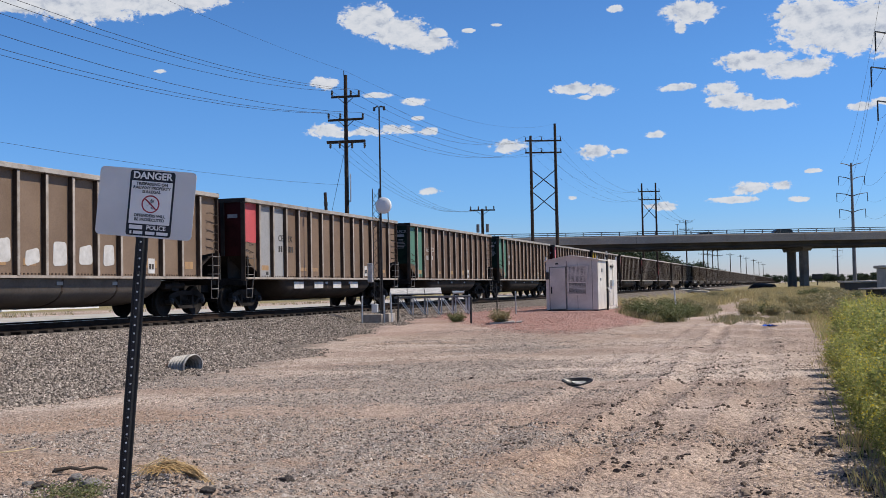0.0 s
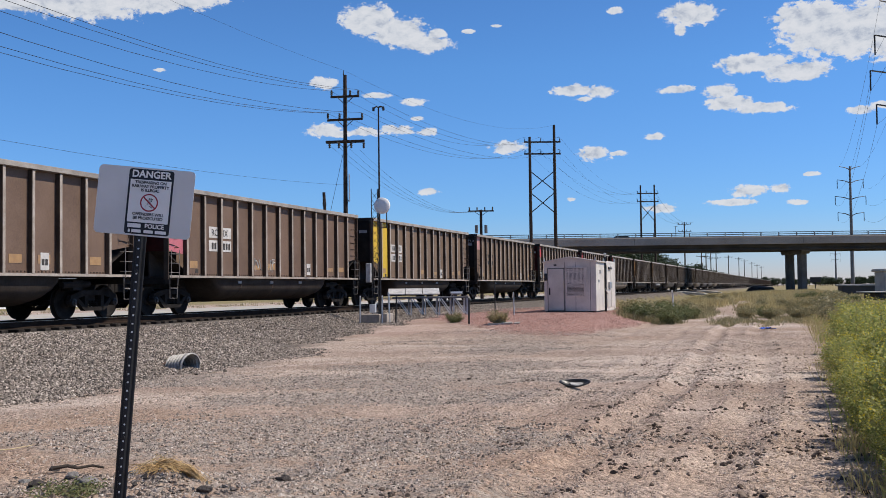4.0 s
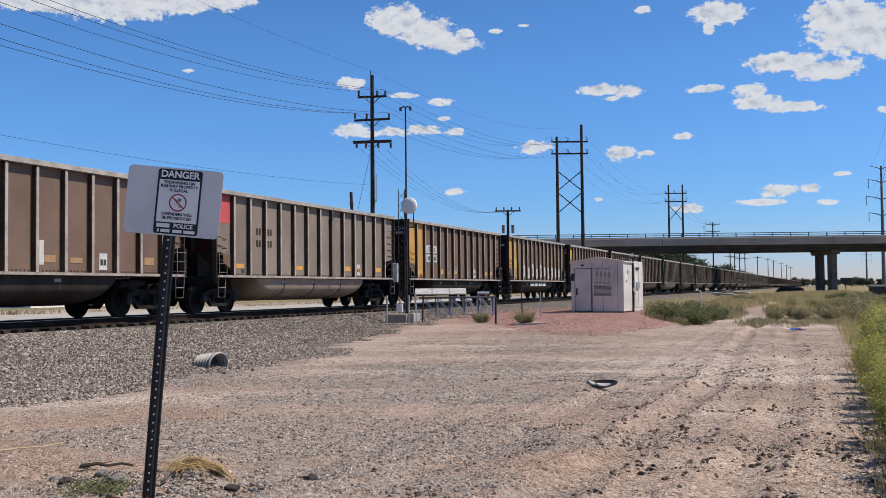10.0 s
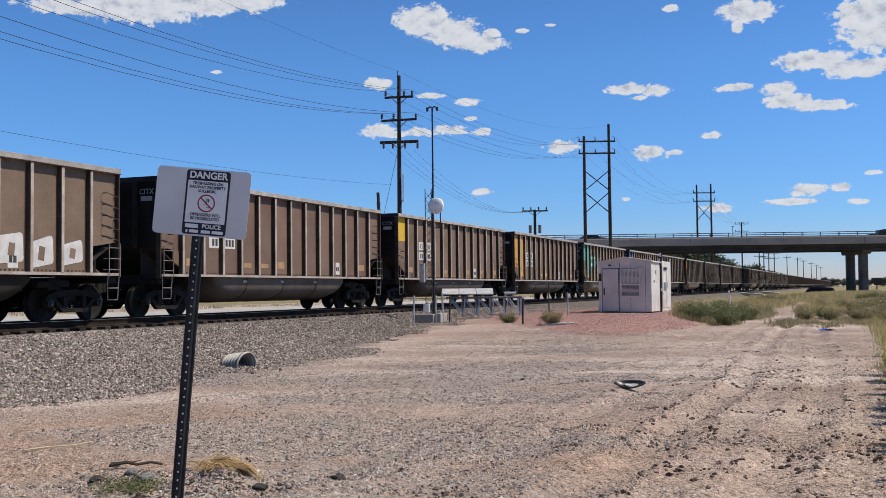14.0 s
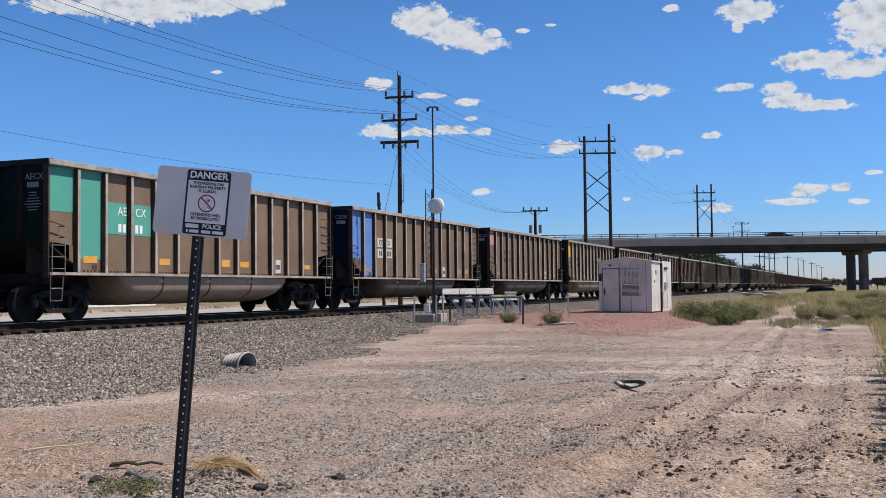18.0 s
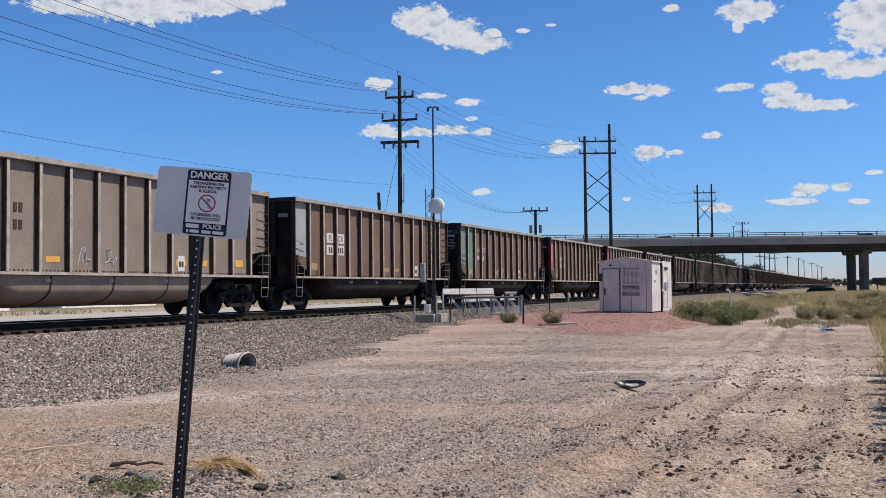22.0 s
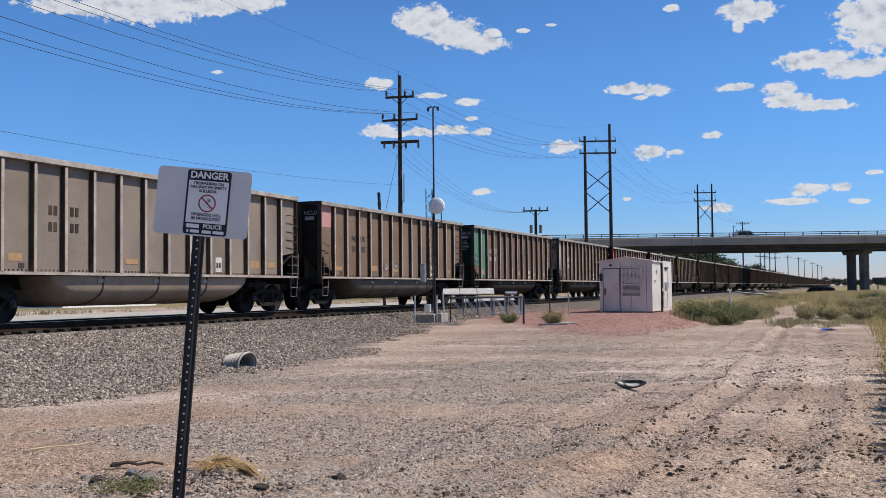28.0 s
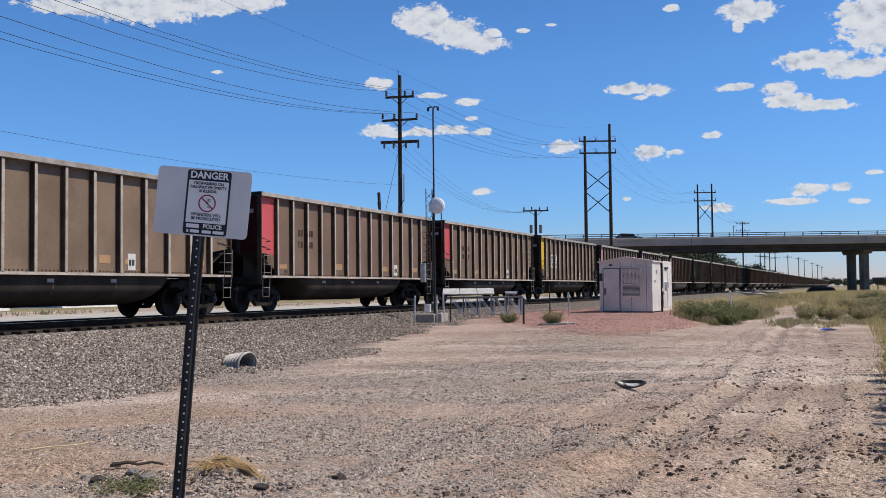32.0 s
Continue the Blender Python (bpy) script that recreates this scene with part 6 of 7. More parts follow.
def build_scrap():
    x, y = -3.36, 16.35
    z = ground_z(x, y)
    t = thing("tyre_scrap", pose(x, y, z - 0.035, 7, 0, 12), "curled black shell of torn tyre lying on dirt", "rubber scrap")
    def dish(a0, b0, depth, n_up):
        rings = []
        for k in range(n_up):
            q = math.sin(1.5708 * (k + 0.15) / (n_up - 0.85))
            rings.append([Vector((a0 * q * math.cos(p) * (1 + 0.15 * math.cos(p)), b0 * q * math.sin(p) * (0.8 + 0.2 * math.cos(p)), depth * q * q + 0.010 * math.cos(2 * p) * q)) for p in [6.28318 * i / 28 for i in range(28)]])
        return rings

    tip = Matrix.Translation((0, 0, 0.05)) @ Matrix.Rotation(radians(13), 4, "X")
    outer = [[tip @ v for v in r] for r in dish(0.25, 0.17, 0.075, 7)]
    inner = [[tip @ (v + Vector((0, 0, 0.014))) for v in r] for r in reversed(dish(0.225, 0.145, 0.068, 7))]
    part("tread_shell", Geo().loft(outer + inner), RUBBER, t, smooth=50)
    part("inner_liner", Geo().loft([[tip @ (v + Vector((0.05, 0.02, 0.022))) for v in r] for r in dish(0.11, 0.07, 0.022, 4)]), PANEL_WORN, t, "pale liner")
    x, y = -0.95, 39.5
    b = thing("blue_litter", pose(x, y, ground_z(x, y), 0, 0, 20), "crumpled blue plastic litter on the dirt track", "litter")
    g = Geo()
    rb = random.Random(4)
    rings = [[Vector((-0.24 + 0.07 * k, yy + rb.uniform(-0.05, 0.05), 0.02 + rb.uniform(0, 0.06) * (0.3 + math.sin(k * 0.5)))) for yy in (-0.16, -0.05, 0.06, 0.17)] for k in range(8)]
    low = [[Vector((v.x, v.y, v.z - 0.012)) for v in r][::-1] for r in rings]
    g.loft([a + c for a, c in zip(rings, low)])
    part("sheet", g, surf("blue_plastic", (0.012, 0.07, 0.45), (0.02, 0.11, 0.58), 6, 0.95, 0, 0.1, 40), b)
    x, y = -11.35, 36.7
    p = thing("marker_stake", pose(x, y, ground_z(x, y) - 0.2, 0, 1.0), "thin black marker stake in gravel", "stake")
    part("stake", Geo().tube([(0, 0, 0), (0, 0, 1.12)], 0.038, 8, 0.034), STEEL_DARK, p)
    part("cap", Geo().tube([(0, 0, 1.11), (0, 0, 1.16)], 0.042, 8, 0.02), STEEL_DARK, p)
    x, y = -5.85, 54.5
    p = thing("white_marker", pose(x, y, ground_z(x, y) - 0.1, 0, -4.0), "leaning white marker post among bushes", "post")
    part("post", Geo().cbox(-0.04, 0.04, -0.02, 0.02, 0, 1.45, 0.01), WHITE, p)
    part("band", Geo().cbox(-0.042, 0.042, -0.022, 0.022, 1.25, 1.32, 0.008), PRINT_GREY, p)
    x, y = -9.95, 36.3
    p = thing("broken_slab", pose(x, y, ground_z(x, y) + 0.02, 3, -4, 15), "thin broken concrete slab lying in gravel", "slab")
    part("slab", Geo().cbox(-0.55, 0.35, -0.14, 0.14, -0.03, 0.05, 0.02), CONCRETE, p)
    part("chip", Geo().cbox(0.40, 0.62, -0.1, 0.08, -0.03, 0.03, 0.02), CONCRETE, p)


build_scrap()


def rock(name, x, y, s, flat, label, mat_, seed):
    rk = random.Random(seed)
    bm = bmesh.new()
    bmesh.ops.create_icosphere(bm, subdivisions=3, radius=1.0)
    for v in bm.verts:
        n = noise.noise(v.co * 1.3 + Vector((seed * 3.1, 0, 0))) * 0.45 + noise.noise(v.co * 3.5 + Vector((0, seed, 0))) * 0.16
        v.co = v.co * (1 + n)
        v.co.z *= flat
    me = bpy.data.meshes.new(name)
    bm.to_mesh(me)
    bm.free()
    me.materials.append(mat_)
    ob = thing(name, pose(x, y, ground_z(x, y) + s * flat * 0.35, 0, 0, rk.uniform(0, 360)), label, "stone", "stones by the sign", data=me)
    ob.scale = (s, s, s)
    return ob


RUBBLE = stone_mat("slate_rubble", [(0.0, (0.05, 0.043, 0.038)), (0.4, (0.15, 0.138, 0.13)), (0.55, (0.25, 0.19, 0.15)), (1.0, (0.40, 0.30, 0.225))])
loose_stones("mound_rubble", 380, (-6.6, -4.1), (6.5, 8.0), (0.010, 0.034), lambda x, y: np.hypot((x + 5.25) / 1.1, (y - 7.2) / 0.55) < 1 + 0.5 * fbm(x, y, 0.4, 3, 98),
             "slate-grey rubble in a low heap of soil", RUBBLE, 12, 0.15, False)
DARK_ROCK = surf("dark_asphalt_lump", (0.03, 0.026, 0.024), (0.085, 0.07, 0.062), 5, 0.9, 0, 0.6, 30)
GREY_ROCK = surf("grey_rock", (0.15, 0.14, 0.135), (0.28, 0.265, 0.25), 4, 0.9, 0, 0.6, 30)
for k, (x, y, s, fl, mt) in enumerate(((-4.10, 7.95, 0.060, 0.55, DARK_ROCK), (-6.34, 7.85, 0.045, 0.6, DARK_ROCK), (-5.2, 7.4, 0.07, 0.5, GREY_ROCK), (-5.75, 7.35, 0.06, 0.5, GREY_ROCK), (-5.45, 7.15, 0.085, 0.5, GREY_ROCK),
                                       (-4.75, 7.5, 0.05, 0.6, DARK_ROCK), (-5.95, 7.15, 0.07, 0.5, DARK_ROCK), (-4.35, 7.1, 0.06, 0.5, DARK_ROCK), (-2.35, 7.65, 0.045, 0.5, DARK_ROCK), (-6.2, 7.3, 0.05, 0.5, GREY_ROCK))):
    rock("stone", x, y, s, fl, "dark lump of rock on dirt" if mt is DARK_ROCK else "grey weathered stone on dirt", mt, k + 1)
st = thing("dead_stick", pose(-6.15, 7.8, ground_z(-6.15, 7.8) + 0.02, 0, 0, 18), "weathered dead stick lying on dirt", "stick")
part("branch", Geo().tube([(-0.14, 0, 0.02), (-0.02, 0.03, 0.035), (0.08, 0.0, 0.02), (0.20, 0.035, 0.035), (0.31, 0.01, 0.02)], 0.019, 6, 0.010), BARK, st)
part("twig", Geo().tube([(0.0, 0.01, 0.03), (0.1, 0.06, 0.05)], 0.007, 5, 0.003), BARK, st)


# ---- plants ----
def blades(pos, h, w, lean, rng, segs=2):
    """Vertices and faces of thin bent blades at positions (n, 3)."""
    n = len(pos)
    a = rng.uniform(0, 6.283, n)
    d = np.stack([np.cos(a), np.sin(a), np.zeros(n)], -1)
    side = np.stack([-np.sin(a + 1.2), np.cos(a + 1.2), np.zeros(n)], -1)
    hh = h * rng.uniform(0.55, 1.15, n)
    ln = lean * rng.uniform(0.2, 1.2, n)
    p0 = pos
    p1 = pos + np.array([0, 0, 1]) * (hh * 0.55)[:, None] + d * (hh * ln * 0.35)[:, None]
    p2 = pos + np.array([0, 0, 1]) * (hh * (1 - 0.25 * ln))[:, None] + d * (hh * ln)[:, None]
    ww = (w * rng.uniform(0.6, 1.3, n))[:, None]
    v = np.stack([p0 - side * ww, p0 + side * ww, p1 - side * ww * 0.7, p1 + side * ww * 0.7, p2], 1)
    f3 = np.array([(2, 3, 4)])
    f4 = np.array([(0, 1, 3, 2)])
    off = 5 * np.arange(n)[:, None, None]
    return v.reshape(-1, 3), (f4[None] + off).reshape(-1, 4), (f3[None] + off).reshape(-1, 3)


def leaves(pos, size, rng, n_up=0.5):
    """Small diamond leaves at positions, turned at random."""
    n = len(pos)
    u = rng.normal(0, 1, (n, 3))
    u[:, 2] = np.abs(u[:, 2]) * n_up
    u /= np.linalg.norm(u, axis=1)[:, None]
    w = rng.normal(0, 1, (n, 3))
    w -= (w * u).sum(1)[:, None] * u
    w /= np.linalg.norm(w, axis=1)[:, None]
    s = (size * rng.uniform(0.6, 1.4, n))[:, None]
    v = np.stack([pos, pos + u * s * 0.5 + w * s * 0.28, pos + u * s, pos + u * s * 0.5 - w * s * 0.28], 1)
    f = (np.array([(0, 1, 2, 3)])[None] + 4 * np.arange(n)[:, None, None]).reshape(-1, 4)
    return v.reshape(-1, 3), f


def raw_mesh(name, v, quads, tris, mat_):
    me = bpy.data.meshes.new(name)
    me.from_pydata(np.asarray(v).tolist(), [], [tuple(q) for q in np.asarray(quads).tolist()] + ([tuple(q) for q in np.asarray(tris).tolist()] if tris is not None else []))
    me.materials.append(mat_)
    return me


def grass_field(name, n, xs, ys, h, w, lean, mat_, keep, label, seed, clump=0.0):
    rng = np.random.default_rng(seed)
    x, y = rng.uniform(*xs, n * 2), ys[0] * (ys[1] / ys[0]) ** rng.uniform(0, 1, n * 2)
    ok = keep(x, y)
    x, y = x[ok][:n], y[ok][:n]
    if clump:
        k = max(1, len(x) // 14)
        idx = rng.integers(0, k, len(x))
        x, y = x[idx] + rng.normal(0, clump, len(x)), y[idx] + rng.normal(0, clump, len(x))
    hh = h * (0.7 + 0.5 * np.clip(fbm(x, y, 5.0, 3, seed), -0.6, 1))
    v, q, t = blades(np.stack([x, y, height(x, y) - 0.02], -1), hh, w, lean, rng)
    return thing(name, Matrix(), label, "grass", kind="stuff", data=raw_mesh(name, v, q, t, mat_))


def bush_meshes(seed, n_stem, spread, tall, n_leaf, leaf, mat_leaf, mat_stem, lean=0.5, tips=None):
    rng = np.random.default_rng(seed)
    g = Geo()
    spots, ends = [], []
    for k in range(n_stem):
        a = rng.uniform(0, 6.283)
        out = spread * math.sqrt(rng.uniform(0.02, 1))
        tip = np.array([out * math.cos(a), out * math.sin(a), tall * rng.uniform(0.6, 1.05) * (1 - 0.35 * (out / spread) ** 2)])
        root = tip * np.array([0.35, 0.35, 0]) * rng.uniform(0.3, 1)
        mid = root * 0.5 + tip * 0.5 + np.array([rng.normal(0, 0.05), rng.normal(0, 0.05), 0.08 * tall])
        g.tube([root, mid, tip], 0.006, 3, 0.002, caps=False)
        t = rng.uniform(0.15, 1.0, n_leaf // n_stem)[:, None]
        c = (1 - t) ** 2 * root + 2 * t * (1 - t) * mid + t * t * tip
        spots.append(c + rng.normal(0, 0.05 * spread + 0.015, c.shape))
        ends.append(tip)
    spots = np.concatenate(spots)
    spots[:, 2] = np.maximum(spots[:, 2], 0.01)
    v, f = leaves(spots, leaf, rng)
    out = [raw_mesh("foliage", v, f, None, mat_leaf), g.mesh("stem_clump", mat_stem)]
    if tips:
        m_tip, n_tip, s_tip = tips
        e = np.repeat(np.array(ends), max(1, n_tip // n_stem), 0)
        e = e + rng.normal(0, 0.06, e.shape)
        v, f = leaves(e, s_tip, rng, 0.8)
        out.append(raw_mesh("blossom", v, f, None, m_tip))
    return out


def put_bush(name, meshes, x, y, s, label, category="bush", group="", rz=0.0, dz=0.0):
    b = thing(name, Matrix.Translation((x, y, ground_z(x, y) - 0.03 + dz)) @ Matrix.Rotation(rz, 4, "Z") @ Matrix.Diagonal((s, s, s, 1)), label, category, group)
    for me in meshes:
        o = part(me.name.split(".")[0], me, None, b)
        if me.name.startswith("stem"):
            tagged(o, kind="stuff")
    return b


rv = random.Random(21)
weed = [bush_meshes(100 + k, 70, 0.62, 1.30, 7000, 0.046, LEAF_WEED, LEAF_SAGE, tips=(LEAF_FLOWER, 480, 0.029)) for k in range(3)]
# flowering weeds along the verge of the dirt track
for k, (x, y, s) in enumerate(((0.98, 8.3, 0.62), (0.95, 9.2, 0.72), (0.92, 10.2, 0.78), (0.85, 11.6, 0.78), (0.88, 13.2, 0.85), (0.85, 14.9, 0.85), (0.85, 16.6, 0.9), (0.9, 18.8, 0.9), (1.30, 7.5, 0.85), (1.05, 8.1, 0.75), (1.75, 7.9, 1.0), (1.5, 9.1, 1.05), (1.05, 10.5, 0.8), (1.35, 8.6, 0.9), (1.15, 9.6, 1.0), (1.6, 10.4, 1.05), (1.15, 11.3, 0.95), (2.1, 11.8, 1.1), (1.35, 12.6, 1.0), (1.0, 14.0, 0.95), (1.9, 14.2, 1.1), (1.25, 15.6, 1.0), (2.3, 16.2, 1.1), (1.1, 17.4, 0.95),
                               (1.8, 18.4, 1.05), (1.2, 20.0, 1.0), (2.4, 20.4, 1.15), (1.35, 22.4, 1.0), (2.2, 23.5, 1.1), (1.2, 25.2, 0.95), (2.6, 26.5, 1.1), (1.5, 28.5, 1.0), (2.9, 30.0, 1.1), (1.4, 32.0, 0.9), (2.4, 34.0, 1.0), (3.4, 24.0, 1.2), (3.4, 18.0, 1.2), (3.2, 13.5, 1.15))):
    put_bush("flowering_weed", weed[k % 3], x - (0.12 if x < 1.12 else 0.0), y, s * (0.72 if x < 1.12 else 1.0), "tall green weed covered in small yellow flowers beside the dirt track", "weed", "weeds along the dirt track", rv.uniform(0, 6))
sage = [bush_meshes(200 + k, 50, 0.50, 0.62, 2400, 0.055, LEAF_SAGE, LEAF_DRY) for k in range(2)]
green = [bush_meshes(210 + k, 50, 0.50, 0.60, 2600, 0.050, LEAF_GREEN, LEAF_SAGE) for k in range(2)]
put_bush("sagebrush", green[0], -12.1, 37.3, 0.74, "small green tumbleweed bush in gravel")
put_bush("dry_bush", sage[0], -10.15, 36.4, 0.95, "pale dried bush in gravel")
put_bush("sagebrush", green[1], -7.25, 47.5, 0.95, "dark green bush beside the signal hut")
for k in range(24):
    x, y = rv.uniform(-7.0, -4.9), 44.5 + 19 * rv.random() ** 1.3
    put_bush("sagebrush", (green if rv.random() < 0.62 else sage)[k % 2], x, y, rv.uniform(0.9, 1.45), "olive green scrub bush beside the railway", "bush", "scrub beside the railway", rv.uniform(0, 6))
for k in range(46):
    x, y = rv.uniform(1.5, 6.5), rv.uniform(30, 80)
    if (x > 2.2 + 0.02 * y and y > 62) or (x > 2.0 and 44 < y < 62):
        continue
    put_bush("scrub_bush", (sage if rv.random() < 0.85 else green)[k % 2], x, y, rv.uniform(1.1, 1.9), "pale olive scrub bush in dry grass", "bush", "scrub in the dry grass", rv.uniform(0, 6))
for k in range(40):
    x, y = (rv.uniform(-2.6, 4.5), 50 * 2.3 ** rv.random()) if k < 28 else (rv.uniform(-9, -5), rv.uniform(66, 110))
    if path_gap(np.array([x]), np.array([y]))[0]:
        x += 2.0
    put_bush("scrub_bush", (sage if rv.random() < 0.7 else green)[k % 2], x, y, rv.uniform(0.7, 1.25), "pale olive scrub bush in dry grass", "bush", "scrub in the dry grass", rv.uniform(0, 6))
grass_field("dry_meadow", 80000, (-12, 16), (42.0, 190.0), 0.66, 0.020, 0.7, LEAF_DRY, lambda x, y: (fbm(x, y, 9, 3, 81) > -0.15) & ((x > 1.2) | (y > 48 + 9 * fbm(x, y, 3.5, 3, 85) + 12 * (x < -3))) & (x > -9.5 - 4 * (y > 130)) & ~path_gap(x, y), "tall pale dry grass meadow", 5, 0.25)
grass_field("meadow_fringe", 9000, (-3.0, 2.5), (42.0, 64.0), 0.38, 0.012, 0.8, LEAF_SAGE, lambda x, y: (y > 45 + 6 * fbm(x, y, 2.6, 3, 86)) & (fbm(x, y, 1.4, 3, 87) > -0.1) & ~path_gap(x, y), "low olive grass along the meadow edge", 13, 0.2)
grass_field("verge_grass", 26000, (0.2, 5.5), (6.2, 60.0), 0.46, 0.006, 0.7, LEAF_DRY, lambda x, y: x > 0.50 + 0.3 * fbm(x, y, 2.0, 3, 82), "dry and green grass along the verge", 6, 0.12)
grass_field("verge_green", 14000, (0.6, 5.5), (6.5, 60.0), 0.5, 0.007, 0.5, LEAF_WEED, lambda x, y: x > 0.62 + 0.3 * fbm(x, y, 2.0, 3, 83), "green grass among verge weeds", 7, 0.12)
grass_field("bank_grass", 6000, (-60, -53), (5.0, 300.0), 0.5, 0.03, 0.5, LEAF_SAGE, lambda x, y: x < 0, "olive grass strip beyond the road", 8, 0.3)


def straw_arch(x, y, n, seed, label, out, tall, turn, spread):
    """Dry stalks that rise from one root and arch over to lie on the ground."""
    rng = np.random.default_rng(seed)
    g = Geo()
    for k in range(n):
        a = turn + rng.normal(0, spread)
        r, h, b0 = out * rng.uniform(0.45, 1.15), tall * rng.uniform(0.4, 1.1), rng.normal(0, 0.05, 2)
        pts = []
        for s in (0, 0.2, 0.45, 0.7, 1.0):
            w = rng.normal(0, 0.012, 3)
            pts.append((b0[0] + r * s * math.cos(a) + w[0], b0[1] + r * s * math.sin(a) + w[1], max(0.006, 4 * h * s * (1 - s) * (1.2 - 0.4 * s) + w[2])))
        g.tube(pts, 0.0032, 3, 0.0016, caps=False)
    b = thing("straw_tuft", pose(x, y, ground_z(x, y)), label, "grass tuft", "dry tufts by the sign")
    part("stalk_clump", g, LEAF_STRAW, b)


straw_arch(-4.85, 7.25, 80, 2, "tangled mat of dry golden straw by the sign post", 0.30, 0.06, -0.2, 1.2)
rng_s = np.random.default_rng(17)
bent = thing("straw_tuft", pose(-5.03, 7.15, ground_z(-5.03, 7.15)), "dry golden grass bent over into an arch by the sign post", "grass tuft", "dry tufts by the sign")
fall, stalks = Geo(), Geo()
for k in range(150):
    j = rng_s.normal(0, 0.022, (4, 3))
    u = rng_s.uniform(0.7, 1.12)
    fall.tube([(0.20 + j[0, 0], 0.07 + j[0, 1], 0.10 + j[0, 2]), (0.30 + j[1, 0], 0.10 + j[1, 1], 0.105 + j[1, 2]), (0.24 + 0.19 * u + j[2, 0], 0.15 + j[2, 1], 0.055 + 0.5 * j[2, 2]), (0.28 + 0.26 * u + j[3, 0], 0.20 + j[3, 1], -0.07 + 0.6 * j[3, 2])], 0.0032, 3, 0.0016, caps=False)
for k in range(11):
    j = rng_s.normal(0, 0.02, (3, 3))
    stalks.tube([(j[0, 0], j[0, 1], -0.03), (0.12 + j[1, 0], 0.04 + j[1, 1], 0.07 + j[1, 2]), (0.25 + 2 * j[2, 0], 0.09 + j[2, 1], 0.13 + j[2, 2])], 0.0058, 4, 0.003, caps=False)
part("stalk_clump", fall, LEAF_STRAW, bent)
part("thick_stalks", stalks, surf("pale_straw", (0.55, 0.42, 0.24), (0.70, 0.56, 0.35), 8, 0.7, 0, 0.1, 40), bent, "pale thick stalks")
lone = thing("dry_stalk", pose(-7.6, 8.55, ground_z(-7.6, 8.55) + 0.012, 0, 0, 51), "single pale dry stalk lying on dirt", "stalk")
part("stalk", Geo().tube([(-0.34, 0, 0.0), (-0.1, 0.012, 0.012), (0.14, -0.006, 0.012), (0.34, 0.02, 0.03)], 0.010, 6, 0.006), bpy.data.materials["pale_straw"], lone)
low_green = bush_meshes(300, 34, 0.26, 0.11, 420, 0.024, LEAF_GREEN, LEAF_SAGE)
for x, y in ((-5.45, 7.0), (-5.25, 6.9), (-5.62, 6.9)):
    put_bush("low_weed", low_green, x, y, 1.0, "low green weed among stones", "weed", "low weeds by the sign")


# ---- distance: trees, far buildings ----
def tree_meshes(seed, tall, wide, n):
    rng = np.random.default_rng(seed)
    g = Geo().tube([(0, 0, 0), (0.1, 0, tall * 0.3), (0, 0.1, tall * 0.62)], 0.32, 7, 0.10)
    pts = []
    for k in range(14):
        a, up = rng.uniform(0, 6.283), rng.uniform(0.35, 0.95)
        rad = wide * rng.uniform(0.35, 0.95) * math.sin(math.pi * min(0.95, up * 0.9))
        c = np.array([rad * math.cos(a), rad * math.sin(a), tall * up])
        g.tube([(0, 0, tall * 0.25 + 0.2 * k / 14 * tall), tuple(c)], 0.09, 5, 0.03)
        pts.append(c + rng.normal(0, 1, (n // 14, 3)) * np.array([wide * 0.24, wide * 0.24, tall * 0.09]))
    v, f = leaves(np.concatenate(pts), 0.55, rng)
    return [g.mesh("trunk", BARK), raw_mesh("crown", v, f, None, LEAF_TREE)]


trees = [tree_meshes(400 + k, 9.0, 4.6, 4200) for k in range(3)]
for k in range(90):
    y = 290 + 520 * rv.random() ** 1.5
    x = -30 - rv.uniform(4, 30) - 0.015 * y
    put_bush("tree", trees[k % 3], x, y, rv.uniform(0.85, 1.1) if y < 480 else rv.uniform(0.8, 1.3), "dark green leafy tree far beyond the railway", "tree", "trees beyond the railway", rv.uniform(0, 6))
for x, y, s in ((-47, 284, 1.18), (-44, 291, 1.2), (-46, 297, 1.3), (-48, 309, 1.34), (-50, 318, 1.36), (-46, 330, 1.28), (-43, 337, 1.2), (-47, 345, 1.2), (-45, 356, 1.3), (-44, 370, 1.25)):
    put_bush("tree", trees[int(y) % 3], x, y, s, "tall dark green leafy tree beyond the railway", "tree", "trees beyond the railway", rv.uniform(0, 6))
for k in range(34):
    put_bush("tree", trees[k % 3], -64 + 3.6 * k + rv.uniform(-1.5, 1.5), 890 + rv.uniform(-20, 60), rv.uniform(0.45, 0.8), "dark distant tree on the horizon", "tree", "trees on the horizon", rv.uniform(0, 6))
for k in range(60):
    put_bush("tree", trees[k % 3], rv.uniform(20, 160), rv.uniform(1100, 1500), rv.uniform(0.6, 1.0), "dark distant tree on the horizon", "tree", "trees on the horizon", rv.uniform(0, 6))


def simple_house(name, x, y, w, d, h, mat_, label, cat, rz=0.0, windows=0):
    b = thing(name, pose(x, y, ground_z(x, y), 0, 0, rz), label, cat)
    part("wall", Geo().cbox(-w / 2, w / 2, -d / 2, d / 2, -0.3, h, 0.03), mat_, b)
    part("roof", Geo().cbox(-w / 2 - 0.2, w / 2 + 0.2, -d / 2 - 0.2, d / 2 + 0.2, h, h + 0.25, 0.05), CONCRETE, b)
    for k in range(windows):
        part("window", Geo().box(w / 2, w / 2 + 0.03, -d / 2 + 1 + 2.4 * k, -d / 2 + 2.2 + 2.4 * k, 1.0, 2.2), STEEL_DARK, b)
    return b


